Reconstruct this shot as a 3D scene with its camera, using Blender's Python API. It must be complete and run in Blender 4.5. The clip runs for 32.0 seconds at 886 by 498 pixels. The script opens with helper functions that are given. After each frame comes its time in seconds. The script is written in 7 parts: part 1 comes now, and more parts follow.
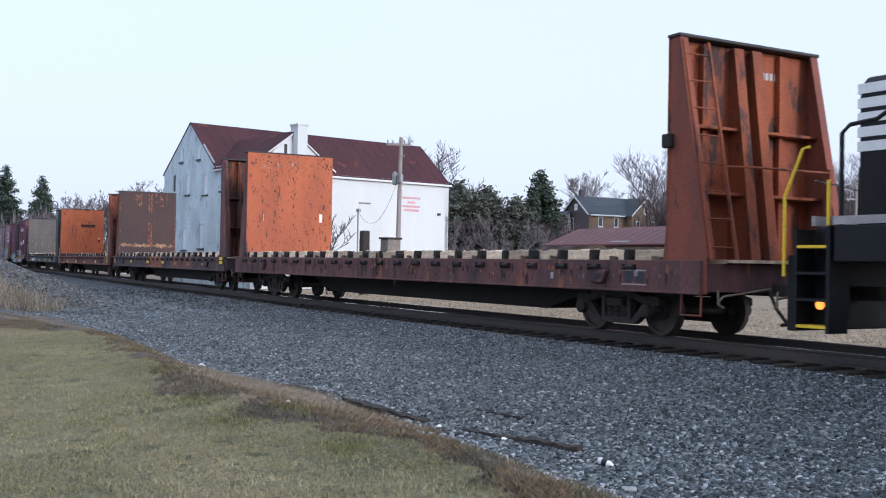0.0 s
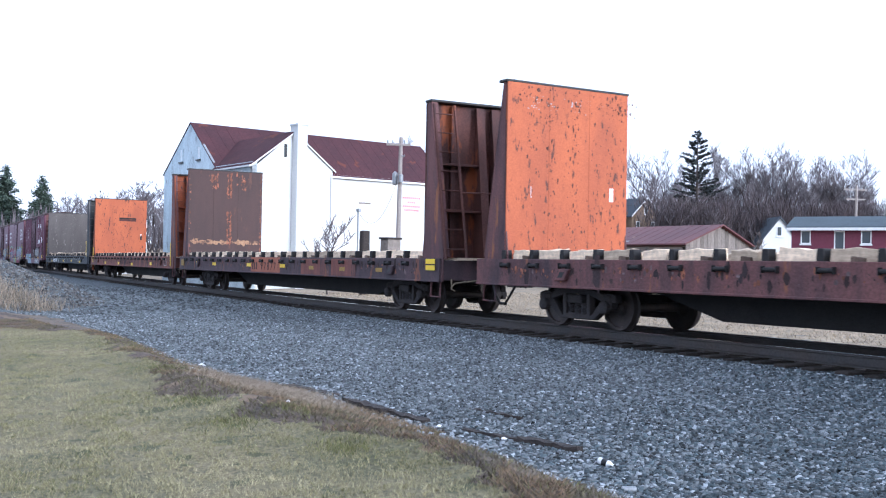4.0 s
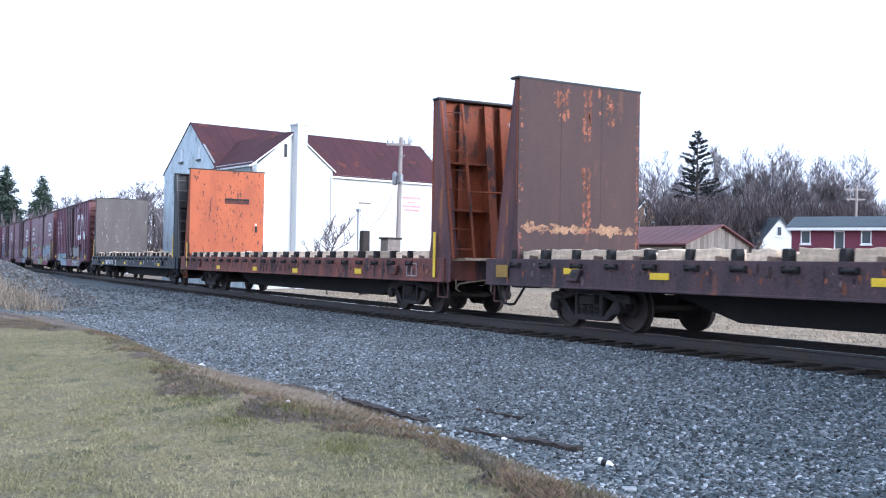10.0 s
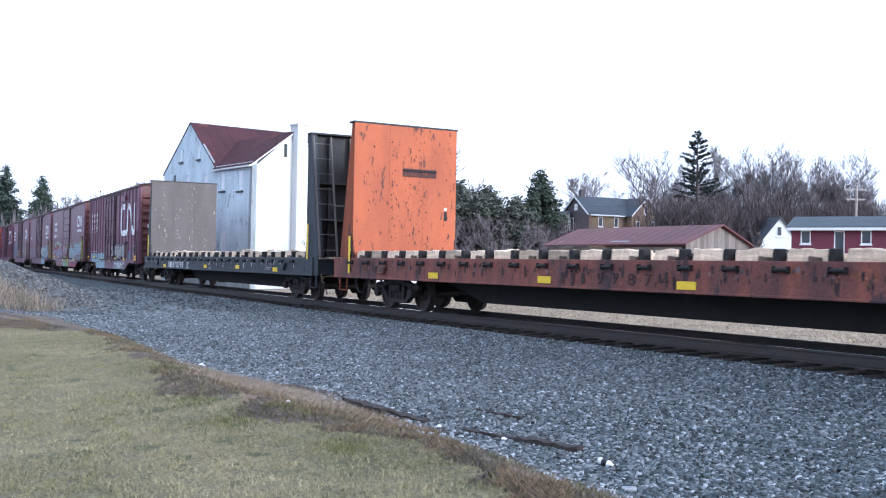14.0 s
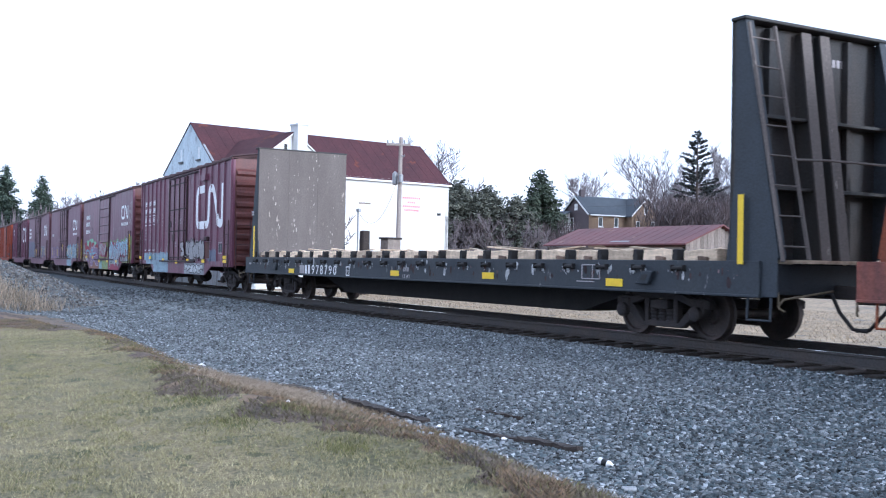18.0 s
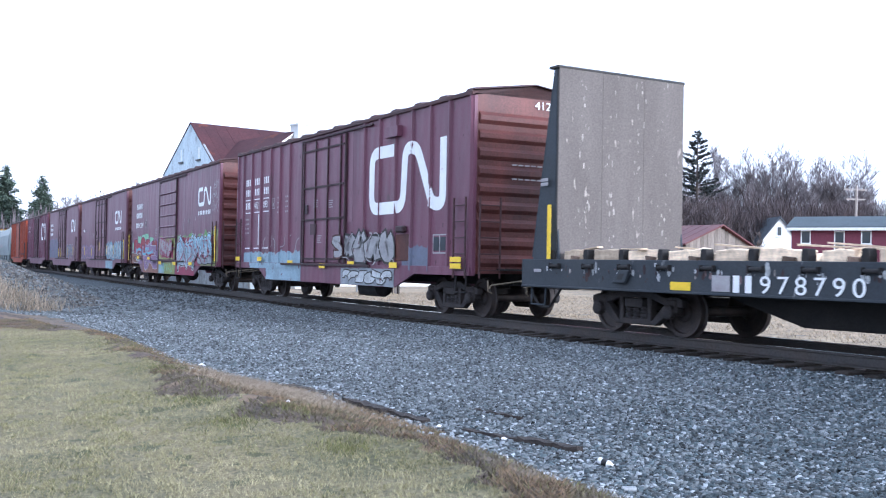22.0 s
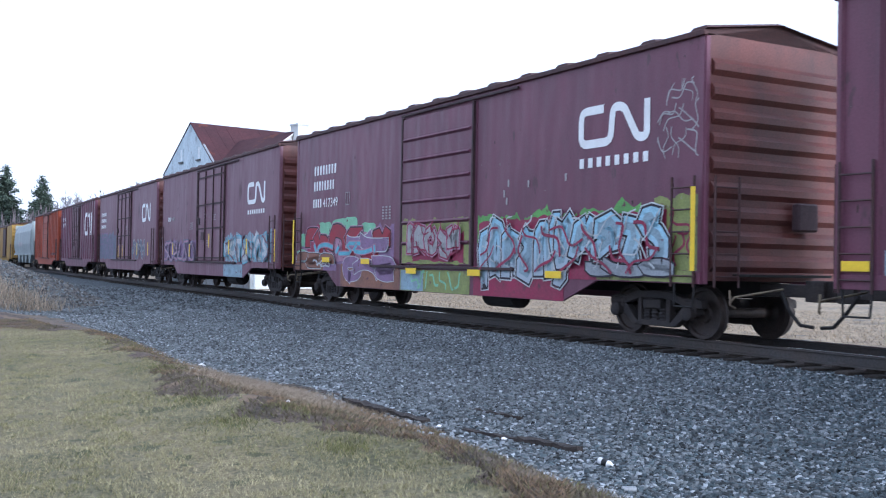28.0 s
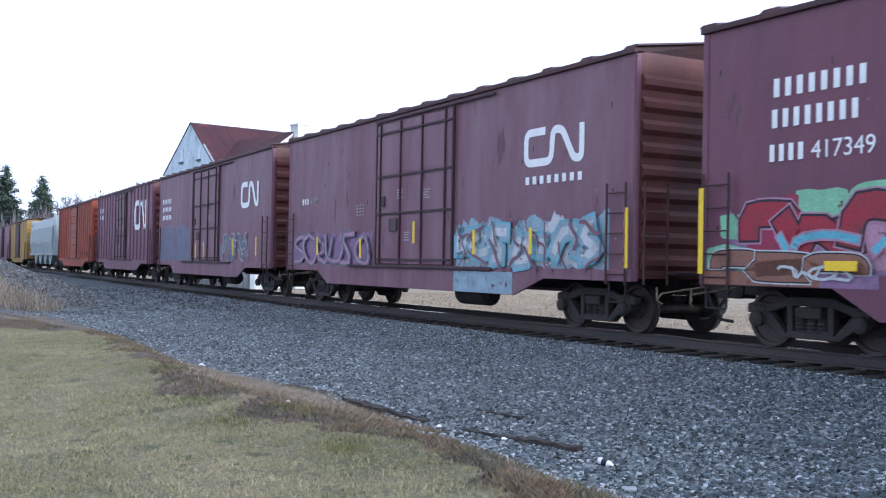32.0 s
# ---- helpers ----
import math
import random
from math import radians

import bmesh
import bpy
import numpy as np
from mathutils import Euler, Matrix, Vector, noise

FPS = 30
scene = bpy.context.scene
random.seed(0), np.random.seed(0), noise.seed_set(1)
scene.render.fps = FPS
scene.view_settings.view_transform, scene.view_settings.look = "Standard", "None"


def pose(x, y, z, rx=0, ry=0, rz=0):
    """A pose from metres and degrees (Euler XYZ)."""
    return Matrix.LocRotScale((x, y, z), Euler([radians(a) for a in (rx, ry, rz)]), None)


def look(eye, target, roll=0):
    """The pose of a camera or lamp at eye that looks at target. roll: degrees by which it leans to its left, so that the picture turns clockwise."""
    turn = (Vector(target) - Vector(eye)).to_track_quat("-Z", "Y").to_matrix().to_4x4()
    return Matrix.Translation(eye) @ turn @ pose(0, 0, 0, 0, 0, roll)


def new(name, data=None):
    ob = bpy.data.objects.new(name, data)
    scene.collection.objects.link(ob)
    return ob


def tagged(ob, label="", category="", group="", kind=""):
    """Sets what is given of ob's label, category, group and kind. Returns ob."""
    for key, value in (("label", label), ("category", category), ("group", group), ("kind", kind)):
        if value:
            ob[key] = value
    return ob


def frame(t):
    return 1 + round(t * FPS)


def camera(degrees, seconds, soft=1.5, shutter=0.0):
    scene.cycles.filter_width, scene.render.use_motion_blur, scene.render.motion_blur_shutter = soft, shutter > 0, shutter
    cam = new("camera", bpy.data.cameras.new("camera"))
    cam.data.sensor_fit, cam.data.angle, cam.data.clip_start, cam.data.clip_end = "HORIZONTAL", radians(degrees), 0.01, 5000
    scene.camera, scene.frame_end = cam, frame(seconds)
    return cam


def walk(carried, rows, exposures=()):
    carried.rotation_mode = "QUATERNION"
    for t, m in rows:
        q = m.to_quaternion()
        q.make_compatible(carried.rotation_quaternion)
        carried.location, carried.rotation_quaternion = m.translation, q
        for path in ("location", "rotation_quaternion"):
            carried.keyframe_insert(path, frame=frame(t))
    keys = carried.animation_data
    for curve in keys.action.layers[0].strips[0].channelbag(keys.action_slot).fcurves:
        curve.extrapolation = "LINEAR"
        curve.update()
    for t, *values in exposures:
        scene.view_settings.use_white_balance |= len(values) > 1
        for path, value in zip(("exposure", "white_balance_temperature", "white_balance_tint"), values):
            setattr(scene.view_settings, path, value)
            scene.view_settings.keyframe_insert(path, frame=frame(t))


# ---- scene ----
# The track curves gently up to CURVE_END behind its nearest straight; rail tops lie at z = 0.
EYE = (0.0, -12.895, 1.129)
cam = camera(46.54, 32.0, soft=1.1, shutter=0.25)
yaw, pitch, roll = radians(58.853), radians(0.859), 1.039
ahead = Vector((-math.sin(yaw) * math.cos(pitch), math.cos(yaw) * math.cos(pitch), math.sin(pitch)))
CAM = look(EYE, Vector(EYE) + ahead * 10, roll)
walk(cam, [(0, CAM), (32.0, CAM)], exposures=[(0, 0.9, 5250, 11), (1, 0.94, 5250, 11), (2, 1.15, 5080, 11), (3, 1.46, 4980, 11), (6, 1.5, 4980, 11), (9, 1.52, 4980, 11), (10, 1.5, 4980, 11), (11, 1.27, 4980, 11), (12, 0.95, 5250, 11), (13, 1.2, 4980, 11), (14, 1.46, 4980, 11), (17, 1.53, 4980, 11), (18, 1.46, 4980, 11), (20, 1.48, 4980, 11), (21, 1.62, 4980, 11), (22, 1.75, 4980, 11), (23, 1.68, 4980, 11), (24, 1.46, 4980, 11), (25, 1.37, 4980, 11), (28, 1.36, 4980, 11), (32.0, 1.37, 4980, 11)])

# ---- light: low hazy sun far along the track behind the camera's right, bright sky ----
SUN_ELEVATION, SUN_AZIMUTH = radians(14), radians(74)
world = bpy.data.worlds.new("sky")
scene.world = world
world.use_nodes = True
wn = world.node_tree.nodes
sky = wn.new("ShaderNodeTexSky")
sky.sky_type = "NISHITA"
sky.sun_disc = False
sky.sun_elevation = SUN_ELEVATION
sky.sun_rotation = SUN_AZIMUTH
sky.air_density, sky.dust_density, sky.ozone_density = 1.0, 7.0, 2.0
wn["Background"].inputs["Strength"].default_value = 0.13
haze = wn.new("ShaderNodeMix")      # high thin overcast over the clear sky
haze.data_type = "RGBA"
haze.inputs["Factor"].default_value = 0.82
veil = wn.new("ShaderNodeMix")      # the overcast glows more towards the sun
veil.data_type = "RGBA"
veil.inputs[6].default_value, veil.inputs[7].default_value = (4.52, 4.38, 4.36, 1), (4.5, 4.4, 4.35, 1)
way, dot, span = wn.new("ShaderNodeTexCoord"), wn.new("ShaderNodeVectorMath"), wn.new("ShaderNodeMapRange")
dot.operation = "DOT_PRODUCT"
dot.inputs[1].default_value = (math.sin(SUN_AZIMUTH), math.cos(SUN_AZIMUTH), 0)
span.inputs["From Min"].default_value, span.inputs["From Max"].default_value = -1, 1
for a, b in ((way.outputs["Generated"], dot.inputs[0]), (dot.outputs["Value"], span.inputs["Value"]), (span.outputs[0], veil.inputs["Factor"]), (veil.outputs[2], haze.inputs[7])):
    world.node_tree.links.new(a, b)
world.node_tree.links.new(sky.outputs[0], haze.inputs[6])
world.node_tree.links.new(haze.outputs[2], wn["Background"].inputs["Color"])
sun = new("sun", bpy.data.lights.new("sun", "SUN"))
sun.data.energy, sun.data.angle, sun.data.color = 1.15, radians(18), (1.0, 0.93, 0.84)
toward = Vector((math.sin(SUN_AZIMUTH) * math.cos(SUN_ELEVATION), math.cos(SUN_AZIMUTH) * math.cos(SUN_ELEVATION), math.sin(SUN_ELEVATION)))
sun.matrix_world = look(toward * 100, (0, 0, 0))

# ---- train speed and track line ----
BEND, CURVE_END = 0.0016055, -42.0
KNOTS = (0, 8, 12, 16, 20, 24, 28, 32)
SPEEDS = (4.005, 4.064, 4.131, 4.094, 4.148, 4.158, 4.151, 4.223)


def gone(t):
    """Metres that the train has rolled after t seconds."""
    s = 0.0
    for a, b, u, v in zip(KNOTS, KNOTS[1:], SPEEDS, SPEEDS[1:]):
        d = min(max(t - a, 0), b - a)
        s += d * u + (v - u) * d * d / (b - a) / 2
    return s


def track(s, y=0.0):
    """A point of the track, s metres along it and y metres to its far side, and the heading there."""
    a = min(max(s, CURVE_END), 0.0)
    h = BEND * a
    x0, y0 = math.sin(h) / BEND, (1 - math.cos(h)) / BEND
    return x0 + math.cos(h) * (s - a) - math.sin(h) * y, y0 + math.sin(h) * (s - a) + math.cos(h) * y, h


def on_track(s):
    x, y, h = track(s)
    return Matrix.Translation((x, y, 0)) @ Matrix.Rotation(h, 4, "Z")


# ---- materials ----
BRIGHT = ("timber", "white_paint", "house_white", "house_white_shaded", "trim", "litter", "shutter", "yellow", "rail_top", "tread")    # the rest is scaled to 0.78, balanced against the bright sky


def surface(name, base, other=None, amount=0.5, scale=1.5, stretch=(1, 1, 1), fine=0.25, fine_scale=30, rough=0.7, metal=0.0,
            bump=0.2, spots=None, spot_scale=3.0, spot_level=0.62, vary=0.0, island=False, spec=0.4, dent=0.0):
    """A weathered surface: base colour, broad stains of another, fine grain, spots or flakes, relief."""
    if name not in BRIGHT:
        base, other, spots = [c and tuple(0.78 * k for k in c) for c in (base, other, spots)]
    m = bpy.data.materials.new(name)
    m.use_nodes = True
    n, link = m.node_tree.nodes, m.node_tree.links.new
    b = n["Principled BSDF"]
    b.inputs["Roughness"].default_value, b.inputs["Metallic"].default_value = rough, metal
    b.inputs["Specular IOR Level"].default_value = spec
    co = n.new("ShaderNodeTexCoord")
    mp = n.new("ShaderNodeMapping")
    mp.inputs["Scale"].default_value = stretch
    link(co.outputs["Object"], mp.inputs[0])

    def cloud(s, detail, vec):
        t = n.new("ShaderNodeTexNoise")
        t.inputs["Scale"].default_value, t.inputs["Detail"].default_value, t.inputs["Roughness"].default_value = s, detail, 0.62
        link(vec, t.inputs["Vector"])
        return t.outputs["Fac"]

    def ramp(fac, lo, hi):
        r = n.new("ShaderNodeMapRange")
        r.inputs["From Min"].default_value, r.inputs["From Max"].default_value = lo, hi
        link(fac, r.inputs["Value"])
        return r.outputs["Result"]

    def blend(fac, a, c, kind="MIX"):
        x = n.new("ShaderNodeMix")
        x.data_type, x.blend_type = "RGBA", kind
        if isinstance(fac, float):
            x.inputs["Factor"].default_value = fac
        else:
            link(fac, x.inputs["Factor"])
        for sock, v in ((x.inputs[6], a), (x.inputs[7], c)):
            if isinstance(v, tuple):
                sock.default_value = (*v, 1)
            else:
                link(v, sock)
        return x.outputs[2]

    other = other or tuple(c * 0.55 for c in base)
    broad = cloud(scale, 5, mp.outputs[0])
    k = n.new("ShaderNodeMath")
    k.operation = "MULTIPLY"
    k.inputs[1].default_value = amount
    link(ramp(broad, 0.38, 0.66), k.inputs[0])
    col = blend(k.outputs[0], base, other)
    grain = cloud(fine_scale, 4, co.outputs["Object"])
    g = n.new("ShaderNodeMapRange")
    g.inputs["From Min"].default_value, g.inputs["From Max"].default_value = 0.3, 0.7
    g.inputs["To Min"].default_value, g.inputs["To Max"].default_value = 1 - fine, 1 + fine
    link(grain, g.inputs["Value"])
    if vary:
        src = n.new("ShaderNodeNewGeometry").outputs["Random Per Island"] if island else n.new("ShaderNodeObjectInfo").outputs["Random"]
        v = n.new("ShaderNodeMapRange")
        v.inputs["To Min"].default_value, v.inputs["To Max"].default_value = 1 - vary, 1 + vary
        link(src, v.inputs["Value"])
        mm = n.new("ShaderNodeMath")
        mm.operation = "MULTIPLY"
        link(g.outputs[0], mm.inputs[0])
        link(v.outputs[0], mm.inputs[1])
        light = mm.outputs[0]
    else:
        light = g.outputs[0]
    h = n.new("ShaderNodeVectorMath")
    h.operation = "SCALE"
    link(col, h.inputs[0])
    link(light, h.inputs["Scale"])
    col = h.outputs[0]
    if spots:
        sp = cloud(spot_scale, 6, mp.outputs[0])
        col = blend(ramp(sp, spot_level, spot_level + 0.05), col, spots)
    link(col, b.inputs["Base Color"])
    if bump:
        bp = n.new("ShaderNodeBump")
        bp.inputs["Strength"].default_value, bp.inputs["Distance"].default_value = bump, 0.02
        link(grain, bp.inputs["Height"])
        link(bp.outputs[0], b.inputs["Normal"])
        if dent:                        # buckled sheet metal
            mp2, b2 = n.new("ShaderNodeMapping"), n.new("ShaderNodeBump")
            mp2.inputs["Scale"].default_value = (1.6, 1, 0.45)
            link(co.outputs["Object"], mp2.inputs[0])
            b2.inputs["Strength"].default_value, b2.inputs["Distance"].default_value = 1.0, dent
            link(cloud(1.3, 1, mp2.outputs[0]), b2.inputs["Height"])
            link(b2.outputs[0], bp.inputs["Normal"])
    return m


M = {}
M["gravel"] = surface("gravel", (0.085, 0.1, 0.112), (0.055, 0.065, 0.074), 0.7, 0.6, fine=0.8, fine_scale=30, rough=0.9, bump=1.0, spots=(0.21, 0.24, 0.262), spot_scale=24, spot_level=0.62)
M["stone"] = surface("stone", (0.168, 0.184, 0.192), (0.1, 0.111, 0.118), 0.7, 0.7, fine=0.35, fine_scale=40, rough=0.8, vary=0.8, island=True)
# ballast colour darkened to imitate vignetting on the view's right
M["vignette_stone"] = surface("vignette_stone", (0.07, 0.09, 0.1), (0.045, 0.06, 0.069), 0.7, 0.7, fine=0.35, fine_scale=40, rough=0.7, vary=0.95, island=True)
M["heap_stone"] = surface("heap_stone", (0.15, 0.14, 0.13), (0.09, 0.083, 0.077), 0.8, 0.7, fine=0.35, fine_scale=40, rough=0.85, vary=0.7, island=True)
M["pale_stone"] = surface("pale_stone", (0.37, 0.395, 0.42), (0.25, 0.27, 0.29), 0.6, 2, rough=0.8, vary=0.55, island=True)
M["spruce_needle"] = surface("spruce_needle", (0.05, 0.055, 0.053), (0.032, 0.037, 0.038), 0.7, 0.6, rough=0.9, vary=0.5, island=True, bump=0)
M["lawn"] = surface("lawn", (0.235, 0.198, 0.112), (0.14, 0.132, 0.07), 0.85, 0.7, fine=0.6, fine_scale=30, rough=0.95, bump=1.0, spots=(0.1, 0.1, 0.048), spot_scale=2.2, spot_level=0.58)
M["blade"] = surface("blade", (0.45, 0.4, 0.235), (0.31, 0.285, 0.15), 0.95, 0.9, fine=0.3, rough=0.9, vary=0.3, island=True, bump=0)
M["green_blade"] = surface("green_blade", (0.2, 0.195, 0.075), (0.12, 0.125, 0.045), 0.6, 1.5, rough=0.8, vary=0.5, island=True, bump=0)
M["dirt"] = surface("dirt", (0.15, 0.108, 0.08), (0.07, 0.056, 0.048), 0.9, 1.5, fine=0.7, fine_scale=26, rough=0.95, bump=1.0, spots=(0.24, 0.17, 0.115), spot_scale=2.1, spot_level=0.56)
M["field"] = surface("field", (0.42, 0.33, 0.22), (0.27, 0.215, 0.15), 0.9, 0.6, (1, 0.5, 1), fine=0.6, fine_scale=5, rough=0.95, bump=1.0, spots=(0.2, 0.19, 0.17), spot_scale=1.3, spot_level=0.58)
M["straw"] = surface("straw", (0.39, 0.32, 0.235), (0.24, 0.19, 0.14), 0.7, 1, rough=0.9, vary=0.5, island=True, bump=0)
M["weed"] = surface("weed", (0.18, 0.145, 0.1), (0.09, 0.075, 0.055), 0.8, 1.2, rough=0.9, vary=0.6, island=True, bump=0)
M["field_blade"] = surface("field_blade", (0.45, 0.36, 0.245), (0.28, 0.225, 0.155), 0.9, 0.6, rough=0.9, vary=0.6, island=True, bump=0)
M["clay"] = surface("clay", (0.195, 0.152, 0.115), (0.11, 0.088, 0.07), 0.8, 1.2, fine=0.6, fine_scale=30, rough=0.95, bump=0.9, spots=(0.09, 0.075, 0.065), spot_scale=3.5, spot_level=0.6)
M["red_weed"] = surface("red_weed", (0.3, 0.205, 0.125), (0.19, 0.125, 0.078), 0.7, 1, rough=0.9, vary=0.5, island=True, bump=0)
M["block"] = surface("block", (0.22, 0.15, 0.11), (0.12, 0.085, 0.065), 0.8, 3, (1, 3, 3), fine=0.3, rough=0.9, vary=0.4)
M["flake_rust"] = surface("flake_rust", (0.36, 0.135, 0.075), (0.2, 0.082, 0.05), 0.7, 3, fine=0.3, rough=0.85, vary=0.5, island=True)
M["flake_dark"] = surface("flake_dark", (0.13, 0.05, 0.035), (0.2, 0.07, 0.04), 0.7, 3, fine=0.3, rough=0.85, vary=0.4, island=True)
M["flake_pale"] = surface("flake_pale", (0.4, 0.365, 0.335), (0.27, 0.24, 0.22), 0.7, 3, fine=0.3, rough=0.85, vary=0.4, island=True)
M["dust"] = surface("dust", (0.21, 0.15, 0.15), (0.14, 0.1, 0.1), 0.8, 4, fine=0.3, rough=0.9, vary=0.4, island=True, bump=0)
M["lever"] = surface("lever", (0.32, 0.26, 0.17), (0.16, 0.12, 0.09), 0.8, 4, rough=0.8)
M["scuff"] = surface("scuff", (0.62, 0.63, 0.64), (0.35, 0.36, 0.37), 0.8, 6, fine=0.3, rough=0.8, vary=0.3, island=True, bump=0)
M["flake_soot"] = surface("flake_soot", (0.05, 0.035, 0.038), (0.085, 0.045, 0.04), 0.7, 3, fine=0.3, rough=0.85, vary=0.4, island=True)
M["thicket"] = surface("thicket", (0.125, 0.098, 0.1), (0.08, 0.064, 0.068), 0.7, 0.4, rough=0.95, vary=0.5, island=True, bump=0)
M["far_needle"] = surface("far_needle", (0.085, 0.115, 0.085), (0.05, 0.075, 0.058), 0.7, 0.6, fine=0.3, fine_scale=6, rough=0.9, vary=0.5, island=True, bump=0)
M["door_iron"] = surface("door_iron", (0.055, 0.033, 0.038), (0.085, 0.045, 0.045), 0.7, 3, rough=0.7, bump=0.3)
M["stencil_black"] = surface("stencil_black", (0.05, 0.03, 0.03), (0.09, 0.05, 0.045), 0.7, 4, rough=0.8, bump=0)
M["rail_side"] = surface("rail_side", (0.085, 0.08, 0.08), (0.11, 0.085, 0.07), 0.6, 2, rough=0.75, metal=0.2)
M["rail_top"] = surface("rail_top", (0.85, 0.85, 0.86), rough=0.05, metal=1.0, fine=0.05, bump=0)
M["tie"] = surface("tie", (0.04, 0.034, 0.03), (0.07, 0.055, 0.045), 0.6, 3, stretch=(8, 1, 1), rough=0.9, vary=0.4, bump=0.6)
M["old_wood"] = surface("old_wood", (0.04, 0.035, 0.035), (0.1, 0.075, 0.058), 0.6, 6, (1, 5, 5), rough=0.95, bump=1.0)
M["brown"] = surface("brown", (0.2, 0.086, 0.08), (0.075, 0.045, 0.052), 1.0, 2.0, (1, 1, 0.22), fine=0.3, rough=0.75, spots=(0.33, 0.13, 0.06), spot_scale=2.2, spot_level=0.595)
M["sill_dark"] = surface("sill_dark", (0.115, 0.07, 0.078), (0.055, 0.042, 0.05), 1.0, 2.0, (1, 1, 0.25), fine=0.28, rough=0.75, spots=(0.25, 0.1, 0.06), spot_scale=2.6, spot_level=0.61)
M["sill_red"] = surface("sill_red", (0.29, 0.1, 0.07), (0.12, 0.056, 0.054), 1.0, 2.0, (1, 1, 0.25), fine=0.28, rough=0.75, spots=(0.06, 0.042, 0.048), spot_scale=2.4, spot_level=0.585)
M["gusset_red"] = surface("gusset_red", (0.3, 0.085, 0.05), (0.15, 0.06, 0.05), 0.8, 1.6, (1, 1, 0.3), fine=0.25, rough=0.75, spots=(0.06, 0.04, 0.045), spot_scale=2.6, spot_level=0.6)
M["sill_slate"] = surface("sill_slate", (0.035, 0.043, 0.055), (0.06, 0.065, 0.07), 0.6, 1.4, (1, 1, 0.3), fine=0.2, rough=0.6, spots=(0.3, 0.3, 0.3), spot_scale=6, spot_level=0.67)
M["patch_orange"] = surface("patch_orange", (0.46, 0.165, 0.095), (0.34, 0.11, 0.06), 0.6, 2, fine=0.15, rough=0.75)
M["orange"] = surface("orange", (0.57, 0.145, 0.048), (0.42, 0.105, 0.042), 0.9, 1.0, (1, 1, 0.35), fine=0.14, rough=0.65, spots=(0.13, 0.045, 0.03), spot_scale=8, spot_level=0.605)
M["rust"] = surface("rust", (0.36, 0.095, 0.035), (0.17, 0.055, 0.035), 0.9, 1.2, (1, 1, 0.4), fine=0.3, rough=0.8, spots=(0.08, 0.04, 0.035), spot_scale=2.4, spot_level=0.57)
M["rust_dark"] = surface("rust_dark", (0.15, 0.058, 0.045), (0.06, 0.032, 0.032), 0.9, 1.3, (1, 1, 0.4), rough=0.8, spots=(0.33, 0.095, 0.035), spot_scale=1.6, spot_level=0.58)
M["umber"] = surface("umber", (0.088, 0.047, 0.042), (0.06, 0.036, 0.034), 0.8, 1.3, (1, 1, 0.3), fine=0.12, rough=0.7, spots=(0.14, 0.062, 0.045), spot_scale=2.2, spot_level=0.62)
M["cream"] = surface("cream", (0.5, 0.3, 0.17), (0.2, 0.09, 0.055), 0.9, 5, rough=0.8, spots=(0.1, 0.06, 0.05), spot_scale=5, spot_level=0.55)
M["taupe"] = surface("taupe", (0.185, 0.16, 0.148), (0.14, 0.12, 0.11), 0.8, 1.5, (1, 1, 0.3), fine=0.2, rough=0.8, spots=(0.42, 0.37, 0.33), spot_scale=6, spot_level=0.645)
M["charcoal"] = surface("charcoal", (0.05, 0.052, 0.055), (0.08, 0.065, 0.055), 0.7, 1.5, (1, 1, 0.4), rough=0.75)
M["slate"] = surface("slate", (0.05, 0.06, 0.075), (0.035, 0.04, 0.045), 0.6, 1.5, rough=0.65)
M["boxcar"] = surface("boxcar", (0.205, 0.07, 0.114), (0.135, 0.056, 0.088), 0.8, 0.9, (1, 1, 0.35), fine=0.12, rough=0.45, spots=(0.115, 0.052, 0.07), spot_scale=2.8, spot_level=0.64, dent=0.05)
M["boxcar_pale"] = surface("boxcar_pale", (0.205, 0.088, 0.126), (0.29, 0.18, 0.22), 0.75, 1.0, (1, 1, 0.2), fine=0.14, rough=0.55, spots=(0.13, 0.06, 0.08), spot_scale=2.5, spot_level=0.62, dent=0.04)
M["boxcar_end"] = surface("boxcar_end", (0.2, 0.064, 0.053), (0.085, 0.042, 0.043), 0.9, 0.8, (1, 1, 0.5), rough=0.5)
M["boxcar_roof"] = surface("boxcar_roof", (0.1, 0.045, 0.045), (0.06, 0.04, 0.045), 0.7, 1.5, rough=0.7)
M["boxcar_orange"] = surface("boxcar_orange", (0.4, 0.075, 0.03), (0.22, 0.05, 0.03), 0.8, 1.0, (1, 1, 0.3), rough=0.6)
M["yellow_car"] = surface("yellow_car", (0.45, 0.28, 0.05), (0.25, 0.15, 0.05), 0.7, 1.2, (1, 1, 0.3), rough=0.65)
M["hopper"] = surface("hopper", (0.42, 0.47, 0.48), (0.3, 0.34, 0.34), 0.7, 1.0, (1, 1, 0.2), rough=0.6)
M["black_iron"] = surface("black_iron", (0.018, 0.017, 0.018), (0.035, 0.03, 0.028), 0.7, 2, rough=0.75, bump=0.3)
M["truck_iron"] = surface("truck_iron", (0.046, 0.041, 0.042), (0.072, 0.056, 0.05), 0.8, 4, rough=0.8, bump=0.4)
M["wheel_iron"] = surface("wheel_iron", (0.06, 0.05, 0.048), (0.095, 0.07, 0.06), 0.8, 4, rough=0.6, metal=0.2)
M["tread"] = surface("tread", (0.35, 0.33, 0.32), rough=0.3, metal=1.0, fine=0.1)
M["timber"] = surface("timber", (0.72, 0.57, 0.41), (0.4, 0.3, 0.21), 0.9, 2.2, (0.6, 3, 6), fine=0.2, fine_scale=14, rough=0.9, vary=0.4)
